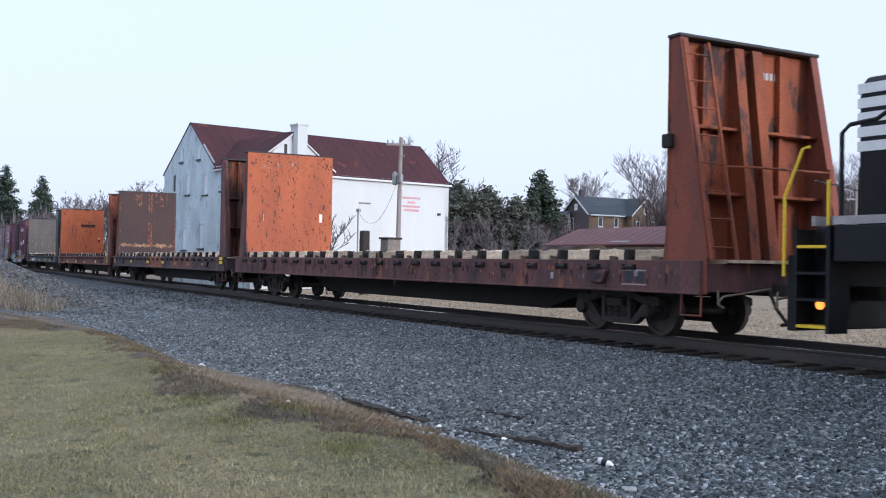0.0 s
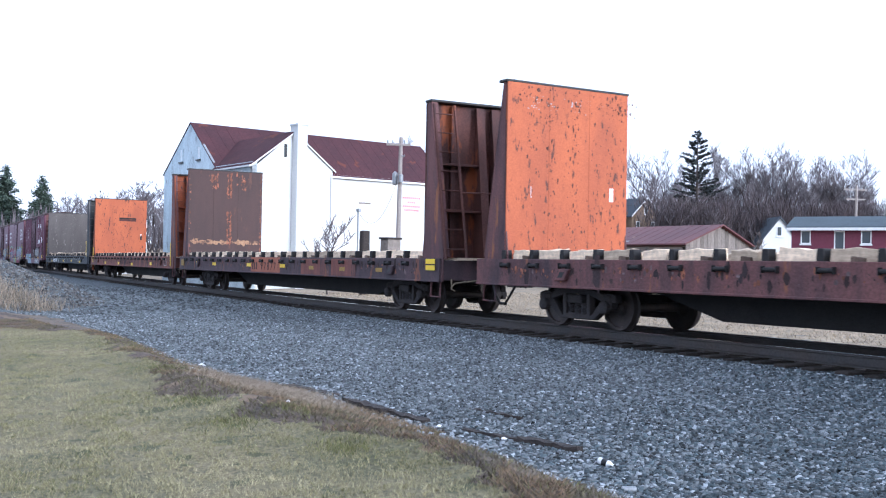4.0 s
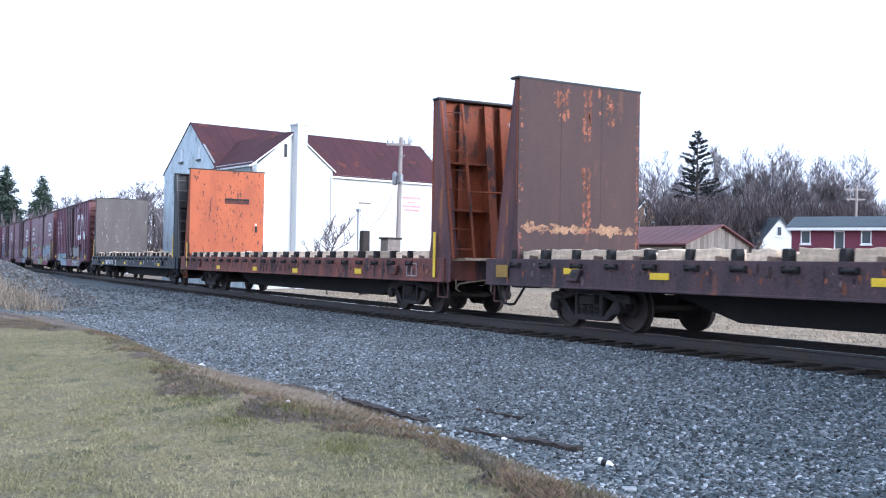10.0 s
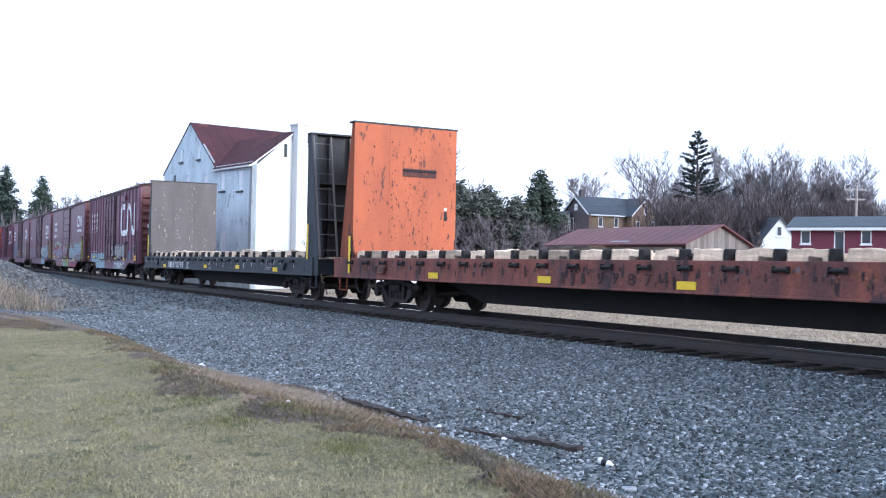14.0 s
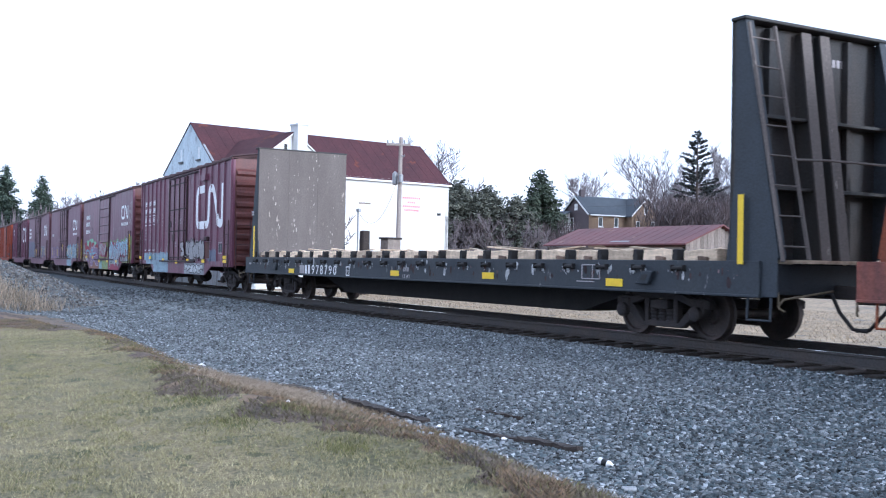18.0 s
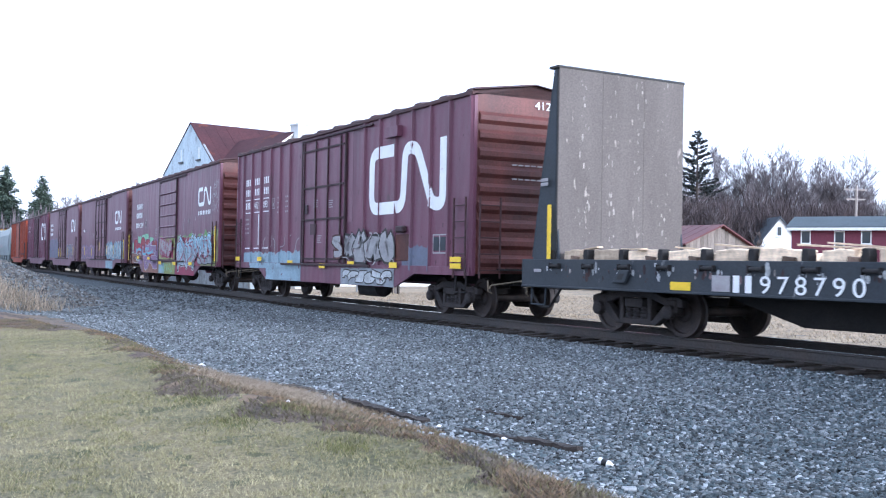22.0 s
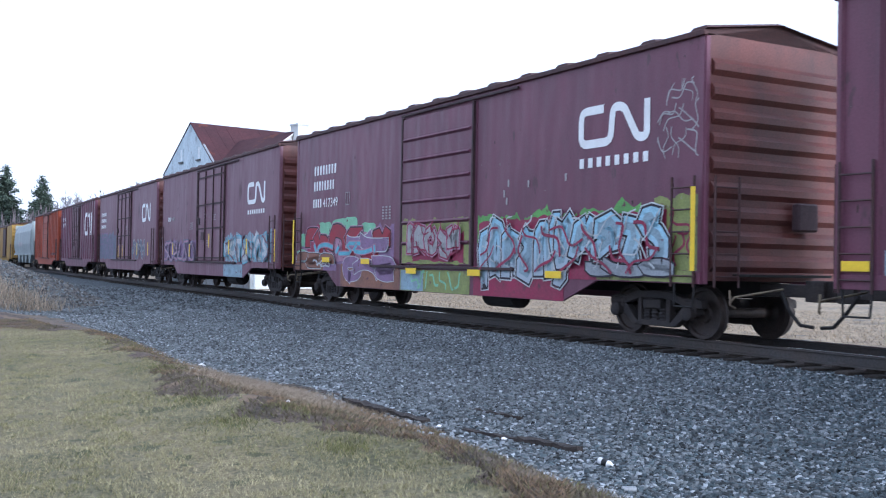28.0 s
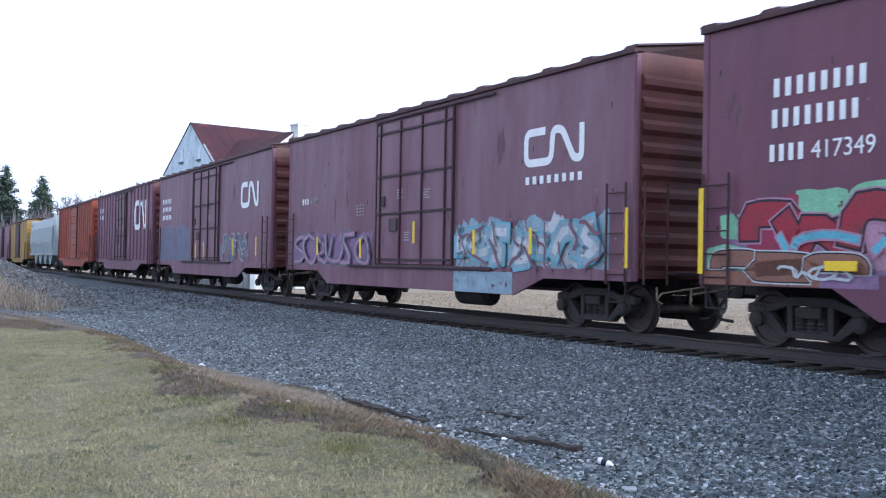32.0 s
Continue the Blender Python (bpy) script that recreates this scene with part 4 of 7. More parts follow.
def gather(seed, n, columns, wide, z0, z1, lean=1.0):
    """Spots gathered along upright columns, more of them towards z1 when lean is below one."""
    r = random.Random(seed)
    return [(r.choice(columns) + r.gauss(0, wide), z0 + (z1 - z0) * r.random() ** lean) for _ in range(n)]


def weather(car, seed, rust, soot, fleck="flake_rust"):
    """Rust blooms, soot and chalky scuffs scattered along the near side sill."""
    r = random.Random(seed)
    put = lambda n: [(r.uniform(-10.2, 10.9), r.triangular(0.84, 1.18, 1.08)) for _ in range(n)]
    flakes(car, "rust_bloom", fleck, put(rust * 2), 0.03, seed, y=SIDE + 0.002, tall=1.7)
    flakes(car, "soot_bloom", "flake_soot", put(soot * 2), 0.04, seed + 1, y=SIDE + 0.0005, tall=2.2)
    flakes(car, "dust_bloom", "dust", put(soot), 0.03, seed + 2, y=SIDE - 0.0012, tall=1.4)


def tow_eye(car, x, material):
    """A slanted cast eye on the side sill with a dark hole."""
    e = part("tow_eye", Build().prism([(x - 0.2, 0.87), (x + 0.12, 0.87), (x + 0.24, 1.09), (x - 0.02, 1.09)], -1.66, -1.58), material, car, bevel=0.015)
    part("eye_hole", Build().prism([(x - 0.07, 0.93), (x + 0.07, 0.93), (x + 0.13, 1.03), (x, 1.03)], -1.664, -1.655), "dark_void", e)


FACE = -INNER + 0.0315
SIDE = -1.585    # just outside the near side sill
car = flat_car("rusty brown bulkhead flat car with an orange end wall", -22.44, "brown", ("rust", "orange"), ("rust", "rust_dark"), ("gusset_red", "brown"), ends=(0.08, 0.06))
weather(car, 51, 110, 70, "flake_rust")
tow_eye(car, 8.85, "brown")
tow_eye(car, -8.35, "brown")
plates(car, "stencil", "dull_white", [(7.42, 0.97), (9.78, 1.05)], 0.09, 0.12, SIDE)
plates(car, "stencil_box", "dull_white", [(9.72, 1.09), (9.72, 0.86)], 0.62, 0.02, SIDE)
plates(car, "stencil_bar", "slate", [(9.6, 0.98), (9.86, 0.98)], 0.2, 0.16, SIDE)
part("junction_box", Build().box(10.4, 10.6, -1.64, -1.53, 3.02, 3.24), "black_iron", car, bevel=0.02)
plates(car, "tag_plate", "litter", [(0.06 - INNER + 0.02, 2.6)], 0.05, 0.22, -0.95)
part("tag", Build().box(0.06 - INNER + 0.03, 0.06 - INNER + 0.036, 1.06, 1.16, 2.5, 2.78), "litter", car, "white paper tag")
flakes(car, "chalk_scrawl", "dull_white", gather(21, 60, (-0.95, -0.8, -0.5, 0.0, 0.15, 0.5), 0.1, 4.25, 4.55), 0.016, 22, x=FACE + 0.06 + 0.001, tall=0.8)
flakes(car, "rust_stain", "flake_dark", gather(1, 480, (-0.95, -0.5, -0.45, 0.1, 0.18, 0.7, 1.1, 1.35), 0.1, 1.4, 4.7, 0.75), 0.017, 2, x=FACE + 0.06, tall=2.2)
flakes(car, "rust_stain", "flake_dark", gather(5, 110, (-0.5, 0.0, -1.0, 1.2, 1.35), 0.22, 4.3, 4.72, 1.0), 0.024, 9, x=FACE + 0.06, tall=1.2)
flakes(car, "soot_stain", "flake_soot", [(-INNER + POST_PITCH * k + 0.06 + 0.12 * math.sin(k * 5), 0.98 + 0.07 * math.sin(k * 3)) for k in range(22)], 0.07, 3, y=SIDE + 0.003, tall=3.0)
car = flat_car("dark rusty bulkhead flat car with a brown end wall", -46.44, "sill_dark", ("rust_dark", "umber"), ("rust_dark", "rust"), ("brown", "brown"), ends=(0.06, 0.1))
weather(car, 54, 60, 80, "flake_rust")
tow_eye(car, 8.85, "sill_dark")
tow_eye(car, -8.35, "sill_dark")
flakes(car, "stripe", "cream", [(-1.4 + 2.75 * i / 110, 1.87 + 0.02 * math.sin(i * 1.7)) for i in range(110) if math.sin(i * 0.55) + math.sin(i * 0.23 + 2) > -1.6], 0.07, 4, x=FACE + 0.1, tall=1.1)
flakes(car, "flaked_rust", "flake_rust", [q for q in gather(6, 420, (0.08, 0.2, 0.2), 0.02, 1.5, 4.7) if math.sin(q[1] * 7) + math.sin(q[1] * 3.1) > -0.5], 0.026, 5, x=FACE + 0.1 + 0.001, tall=1.8)
flakes(car, "flaked_rust", "flake_rust", gather(7, 90, (-0.55, -0.45, 0.72, 0.72), 0.1, 4.0, 4.65, 0.8), 0.035, 6, x=FACE + 0.1, tall=1.8)
flakes(car, "flaked_rust", "flake_rust", gather(8, 110, (-1.47, 1.47, 1.47), 0.02, 1.4, 4.7), 0.02, 7, x=FACE + 0.1, tall=2.0)
plates(car, "patch", "patch_orange", [(-0.44, 1.02)], 2.8, 0.47, SIDE - 0.002, "orange-red repainted patch")
plates(car, "patch", "sill_red", [(3.72, 1.0)], 1.86, 0.44, SIDE - 0.002)
plates(car, "patch", "sill_red", [(5.9, 1.0)], 1.62, 0.44, SIDE - 0.002)
plates(car, "reflector", "yellow", [(-8.46, 1.05), (-6.19, 1.0), (-2.09, 1.0), (1.2, 1.0)], 0.44, 0.11, SIDE - 0.006)
plates(car, "reflector", "yellow_car", [(3.61, 0.97), (5.86, 0.96), (8.16, 0.97)], 0.36, 0.1, SIDE - 0.006, "dirty yellow reflector")
lettering("978771", 0.24, "stencil_black", car, Matrix.Translation((-0.85, SIDE - 0.012, 0.86)) @ pose(0, 0, 0, 90, 0, 0), squeeze=1.15, spacing=1.6)
plates(car, "mark_bar", "stencil_black", [(-1.66, 0.98), (-1.46, 0.98), (-1.26, 0.98)], 0.09, 0.23, SIDE - 0.009)
plates(car, "end_plate", "yellow", [(10.9, 1.19), (10.9, 1.05)], 0.44, 0.11, -1.62)
plates(car, "end_plate", "yellow_car", [(-10.62, 1.02)], 0.4, 0.24, -1.62, "dirty yellow plate")
wheel = Build()
ring = [(0.26 * math.cos(a), 0, 0.26 * math.sin(a)) for a in (2 * math.pi * i / 20 for i in range(21))]
wheel.tube([(OUTER - 0.05 + p[1], p[0] + 0.25, p[2] + 2.15) for p in ring], 0.018, 5)
for i in range(3):
    a = 2 * math.pi * i / 3
    wheel.tube([(OUTER - 0.08, 0.25, 2.15), (OUTER - 0.05, 0.25 + 0.26 * math.cos(a), 2.15 + 0.26 * math.sin(a))], 0.02, 5)
wheel.box(OUTER - 0.25, OUTER - 0.06, 0.1, 0.4, 1.9, 2.3)
part("brake_wheel", wheel, "truck_iron", car)
car = flat_car("red-brown bulkhead flat car with an orange end wall", -70.6, "sill_red", ("rust", "orange"), ("rust", "rust"), ("brown", "rust"), ends=(0.2, 0.14))
weather(car, 57, 70, 110, "flake_rust")
tow_eye(car, 8.85, "sill_red")
tow_eye(car, -8.35, "sill_red")
plates(car, "reflector", "yellow", [(-5.85, 0.88), (-1.65, 0.88), (2.1, 0.87), (6.69, 0.92)], 0.42, 0.13, SIDE - 0.006)
bracket = part("board_bracket", Build().box(0.14 - INNER + 0.03, 0.14 - INNER + 0.05, -0.12, 0.9, 3.44, 3.66), "rust_dark", car, "dark bracket plate", bevel=0.005)
part("bracket_lip", Build().box(0.14 - INNER + 0.05, 0.14 - INNER + 0.09, -0.1, 0.88, 3.58, 3.63), "black_iron", bracket)
part("latch_slot", Build().box(0.14 - INNER + 0.03, 0.14 - INNER + 0.04, 1.16, 1.25, 2.3, 2.55), "black_iron", car, "dark latch slot")
part("paper_tag", Build().box(0.14 - INNER + 0.03, 0.14 - INNER + 0.036, 1.17, 1.24, 2.58, 2.66), "litter", car)
flakes(car, "rust_stain", "flake_dark", gather(11, 330, (-1.0, -0.42, -0.4, 0.1, 0.36, 0.6, 1.2), 0.08, 1.5, 4.4, 0.9), 0.015, 12, x=FACE + 0.14, tall=2.4)
flakes(car, "soot_stain", "flake_soot", [(-INNER + POST_PITCH * k + 0.06 + 0.12 * math.sin(k * 4), 1.0 + 0.07 * math.sin(k * 3)) for k in range(22)], 0.06, 13, y=SIDE + 0.003, tall=3.4)
plates(car, "edge_stripe", "yellow", [(10.86, 1.34)], 0.11, 0.99, -1.612, "yellow reflective strip")
plates(car, "edge_stripe", "yellow", [(-10.24, 1.34)], 0.11, 0.97, -1.612)
plates(car, "stencil_box", "dull_white", [(9.72, 1.14), (9.72, 0.86)], 0.5, 0.025, SIDE)
plates(car, "stencil_bar", "dull_white", [(9.48, 1.0), (9.72, 1.0), (9.96, 1.0)], 0.025, 0.28, SIDE)
lettering("97874", 0.2, "stencil_black", car, Matrix.Translation((-0.1, SIDE - 0.006, 0.84)) @ pose(0, 0, 0, 90, 0, 0), squeeze=1.35, spacing=2.1)
plates(car, "mark_bar", "stencil_black", [(-1.08, 0.93), (-0.78, 0.93), (-0.48, 0.93)], 0.1, 0.2, SIDE - 0.004)
car = flat_car("slate grey bulkhead flat car with a taupe end wall", -94.62, "sill_slate", ("charcoal", "taupe"), ("charcoal", "charcoal"), ("slate", "slate"), "taupe", (0.28, 0.12))
weather(car, 60, 8, 40, "flake_pale")
tow_eye(car, 8.85, "sill_slate")
tow_eye(car, -8.35, "sill_slate")
plates(car, "reflector", "yellow", [(-6.99, 0.86), (-0.18, 0.9), (4.03, 0.92), (8.05, 0.88)], 0.44, 0.13, SIDE - 0.006)
lettering("978790", 0.25, "white_paint", car, Matrix.Translation((-5.42, SIDE - 0.006, 0.8)) @ pose(0, 0, 0, 90, 0, 0), squeeze=1.25, spacing=1.38)
plates(car, "mark_bar", "white_paint", [(-5.85, 0.92), (-5.62, 0.92)], 0.12, 0.25, SIDE - 0.004)
plates(car, "overpainted_patch", "dull_white", [(-6.15, 0.92)], 0.36, 0.24, SIDE - 0.003)
lettering("LT.WT", 0.09, "dull_white", car, Matrix.Translation((0.24, SIDE - 0.005, 0.79)) @ pose(0, 0, 0, 90, 0, 0))
plates(car, "stencil", "dull_white", [(0.3, 1.0), (0.4, 1.0), (0.5, 1.0)], 0.06, 0.1, SIDE - 0.004)
plates(car, "stencil_box", "white_paint", [(-2.92, 1.02), (-2.92, 0.8)], 0.2, 0.025, SIDE - 0.004)
plates(car, "stencil_bar", "white_paint", [(-3.01, 0.91), (-2.83, 0.91)], 0.025, 0.22, SIDE - 0.0045)
plates(car, "stencil", "dull_white", [(-2.92, 0.91)], 0.05, 0.08, SIDE - 0.004)
rs = random.Random(31)
flakes(car, "winch_scuff", "scuff", [(-INNER + POST_PITCH * k + 0.2 + rs.choice((-0.2, -0.12, 0.1, 0.2)) + rs.gauss(0, 0.04), 1.08 + rs.gauss(0, 0.05)) for k in range(22) for _ in range(7)], 0.035, 33, y=SIDE - 0.001, tall=1.9)
for k in range(16):
    plank = Build().box(-rs.uniform(0.45, 0.9), rs.uniform(0.3, 0.7), -0.06, 0.06, 0, 0.025)
    part("loose_plank", plank, "timber", car, at=pose(-9.4 + k * 1.2 + rs.uniform(-0.3, 0.3), -1.3 + rs.uniform(-0.1, 0.5), 1.43 + rs.uniform(0, 0.03), rs.uniform(-8, 8), rs.uniform(-5, 5), rs.uniform(-25, 25)))
plates(car, "stencil_box", "dull_white", [(7.4, 1.17), (7.4, 0.93), (7.25, 0.88)], 0.5, 0.02, SIDE)
plates(car, "stencil_bar", "dull_white", [(7.15, 1.05), (7.45, 1.05), (7.65, 1.05)], 0.025, 0.24, SIDE)
flakes(car, "flaked_paint", "flake_pale", gather(14, 130, (-0.95, -0.3, 0.35, 1.0), 0.07, 1.5, 4.7), 0.017, 15, x=FACE + 0.12, tall=3.0)
plates(car, "edge_stripe", "yellow", [(-10.37, 1.76)], 0.11, 0.99, -1.612, "yellow reflective strip")
plates(car, "edge_stripe", "yellow", [(10.92, 1.71)], 0.11, 1.0, -1.612)
plates(car, "notice", "dull_white", [(-10.72, 1.05), (-10.55, 2.72), (-10.55, 2.64)], 0.22, 0.06, -1.6)


POSTS = []      # outside posts of the car side that is being built


def relief(x):
    """How far the side stands out at x: the outside posts."""
    d = min((abs(x - p) for p in POSTS), default=9)
    return 0.055 if d < 0.03 else 0.055 * (0.055 - d) / 0.025 if d < 0.055 else 0.0


def logo_band(car, x, z, w, h, t, material="white_paint", y=-1.62):
    """One bent white band, the emblem on the car's side: x, z its lower left corner."""
    c = t * 1.1
    pts = [(0.36 * w, h), (0, h), (0, 0), (0.47 * w, 0), (0.5 * w, h), (0.66 * w, h * 0.98), (0.87 * w, 0), (w, 0), (w, h * 1.06)]
    smooth = [pts[0]]
    for a, b, d in zip(pts, pts[1:], pts[2:]):
        a, b, d = Vector(a), Vector(b), Vector(d)
        r = min(c, (a - b).length * 0.45, (d - b).length * 0.45)
        p, q = b + (a - b).normalized() * r, b + (d - b).normalized() * r
        smooth += [tuple((1 - u) ** 2 * p + 2 * u * (1 - u) * b + u * u * q) for u in (0, 0.25, 0.5, 0.75, 1)]
    smooth.append(pts[-1])
    fine = [Vector(smooth[0])]
    for p, q in zip(smooth, smooth[1:]):
        p, q = Vector(p), Vector(q)
        k = max(1, int((q - p).length / 0.03)) if POSTS else 1
        fine += [p.lerp(q, (i + 1) / k) for i in range(k)]
    vs, fs = [], []
    n, m = len(fine), 9 if POSTS else 2
    for i in range(n):
        d = (fine[min(i + 1, n - 1)] - fine[max(i - 1, 0)]).normalized()
        o = Vector((-d.y, d.x)) * t / 2
        for j in range(m):
            q = fine[i] + o * (1 - 2 * j / (m - 1))
            vs.append((x + q.x, y - relief(x + q.x), z + q.y))
        if i:
            fs += [((i - 1) * m + j, (i - 1) * m + j + 1, i * m + j + 1, i * m + j) for j in range(m - 1)]
    part("emblem", Build().add(vs, fs), material, car, "white bent-band emblem")


def blob(cx, cz, rx, rz, r, n=18, wob=0.18, grow=0.0):
    ph = [r.uniform(0, 6.28) for _ in range(3)]
    out = []
    for i in range(n):
        a = 2 * math.pi * i / n
        k = 1 + wob * (0.6 * math.sin(2 * a + ph[0]) + 0.4 * math.sin(3 * a + ph[1]) + 0.3 * math.sin(5 * a + ph[2]))
        sq = 1 / max(abs(math.cos(a)), abs(math.sin(a))) ** 0.6
        out.append((cx + (rx * k * sq + grow) * math.cos(a), cz + (rz * k * sq + grow) * math.sin(a)))
    return out


def strokes(car, lines, x, z, w, h, layers, y):
    """Fat sprayed strokes in layers from the outline to the fill; lines are in a unit square."""
    for n, (mat, t) in enumerate(layers):
        b = Build()
        for line in lines:
            pts = [Vector((x + px * w, z + pz * h)) for px, pz in line]
            if n == 0 or len(layers) > 1:
                a, c = (pts[0] - pts[1]).normalized(), (pts[-1] - pts[-2]).normalized()
                cut = (layers[0][1] - t) * 0.5
                pts[0], pts[-1] = pts[0] - a * cut, pts[-1] - c * cut
            vs = []
            for i, p in enumerate(pts):
                d0 = (p - pts[i - 1]).normalized() if i else (pts[1] - p).normalized()
                d1 = (pts[i + 1] - p).normalized() if i < len(pts) - 1 else d0
                m = Vector((-(d0 + d1).y, (d0 + d1).x))
                m = m.normalized() if m.length > 1e-4 else Vector((-d0.y, d0.x))
                k = t / 2 / max(0.8, m.dot(Vector((-d0.y, d0.x))))
                yy = y - 0.0008 * n
                vs += [(p.x + m.x * k, yy, p.y + m.y * k), (p.x - m.x * k, yy, p.y - m.y * k)]
            fs = []
            for i in range(1, len(pts)):
                fs.append((2 * i - 2, 2 * i, 2 * i + 1, 2 * i - 1))
            b.add(vs, fs)
        part("spray_outline" if n == 0 else "spray_fill", b, mat, car)


def rounded(pts, times=3):
    for _ in range(times):
        out = [pts[0]]
        for a, b in zip(pts, pts[1:]):
            out += [(a[0] * 0.75 + b[0] * 0.25, a[1] * 0.75 + b[1] * 0.25), (a[0] * 0.25 + b[0] * 0.75, a[1] * 0.25 + b[1] * 0.75)]
        pts = out + [pts[-1]]
    return pts


def wild(car, x0, x1, z0, z1, n, layers, y, seed, rows=2):
    """A thicket of interlocked slanted swashes, each laid over the one before; it spells nothing."""
    r = random.Random(seed)
    w, h = (x1 - x0) / n, (z1 - z0) / rows
    cells = [(i, j) for i in range(n) for j in range(rows)]
    r.shuffle(cells)
    for k, (i, j) in enumerate(cells):
        cx, cz = x0 + w * (i + 0.5 + r.uniform(-0.25, 0.25)), z0 + h * (j + 0.5 + r.uniform(-0.12, 0.12))
        a = radians(90 + r.choice((-1, 1)) * r.uniform(8, 70))
        L = r.uniform(0.5, 0.72) * max(h, w)
        dx, dz, bow = math.cos(a), math.sin(a), r.uniform(-0.5, 0.5)
        pts = [(cx + dx * L * t - dz * L * bow * q, cz + dz * L * t + dx * L * bow * q) for t, q in ((-1, -0.6), (-0.45, 0.7), (0.1, -0.2), (0.5, -0.8), (1, 0.5))]
        m = layers[0][1] / 2
        pts = [(min(max(p, x0 + m), x1 - m), min(max(q, z0 + m), z1 - m)) for p, q in pts]
        f = r.uniform(0.75, 1.2)
        strokes(car, [rounded(pts)], 0, 0, 1, 1, [(mat, t * (f if len(layers) == 1 or v else 1)) for v, (mat, t) in enumerate(layers)], y - 0.0012 * k)


GLYPHS = {"zig": ((0.0, 0.92), (0.85, 1.0), (0.25, 0.1), (1.0, 0.0)), "arch": ((0.08, 0.0), (0.12, 0.85), (0.5, 1.0), (0.88, 0.85), (0.92, 0.0)),
          "ring": ((0.55, 1.0), (0.08, 0.7), (0.2, 0.1), (0.8, 0.0), (0.95, 0.6), (0.5, 1.0)), "fork": ((0.1, 0.0), (0.1, 1.0), (0.9, 0.8), (0.25, 0.48), (1.0, 0.0)),
          "wave": ((0.0, 0.0), (0.18, 1.0), (0.5, 0.25), (0.82, 1.0), (1.0, 0.0)), "ess": ((1.0, 0.95), (0.35, 1.0), (0.1, 0.68), (0.85, 0.4), (0.75, 0.05), (0.0, 0.0)),
          "hook": ((0.1, 1.0), (0.12, 0.2), (0.6, 0.0), (1.0, 0.4)), "bar": ((0.45, 1.0), (0.55, 0.0)), "tri": ((0.5, 1.0), (0.05, 0.05), (0.95, 0.05), (0.5, 1.0))}


def letters(car, names, x0, x1, z0, z1, layers, y, seed, soft=1):
    """Fat sprayed glyphs side by side, each laid over the one before; they spell nothing."""
    r = random.Random(seed)
    w, m = (x1 - x0) / len(names), layers[0][1] / 2
    for k, nm in enumerate(names):
        a, b = x0 + w * (k - 0.25 - 0.2 * r.random()), x0 + w * (k + 1.25 + 0.2 * r.random())
        lo, hi = z0 + (z1 - z0) * 0.12 * r.random(), z1 - (z1 - z0) * 0.16 * r.random()
        tip, turned, upset = r.uniform(-0.35, 0.35) * w, r.random() < 0.5, r.random() < 0.4
        pts = []
        for u, v in GLYPHS[nm]:
            u, v = (1 - u if turned else u) + r.uniform(-0.08, 0.08), min(1, max(0, (1 - v if upset else v) + r.uniform(-0.1, 0.1)))
            pts.append((min(max(a + m + (b - a - 2 * m) * u + tip * (v - 0.5), x0 + m), x1 - m), lo + m + (hi - lo - 2 * m) * v))
        strokes(car, [rounded(pts, soft)], 0, 0, 1, 1, layers, y - 0.0026 * k)


def wash(car, x0, x1, z0, z1, material, y, seed, wob=0.12, name="spray_background"):
    """A broad sprayed patch with an uneven edge."""
    r = random.Random(seed)
    n = max(8, int((x1 - x0) / 0.06))
    xs = sorted({x0 + (x1 - x0) * i / n for i in range(n + 1)} | ({p + k for p in POSTS for k in (-0.056, -0.03, 0.03, 0.056) if x0 < p + k < x1} if y > -1.56 else set()))
    n = len(xs) - 1
    edge = lambda x, k: noise.noise((x * 1.3, k, 0)) + 0.6 * noise.noise((x * 4.1, k, 5)) + 0.4 * noise.noise((x * 11.0, k, 9))
    top = [(x, z1 + 1.3 * wob * edge(x, seed)) for x in xs]
    low = [(x, z0 + 0.4 * wob * edge(x, seed + 50)) for x in xs]
    b = Build()
    b.add([(p[0], y - (relief(p[0]) if y > -1.56 else 0), p[1]) for p in low + top], [(i, i + 1, n + 2 + i, n + 1 + i) for i in range(n)])
    part(name, b, material, car)


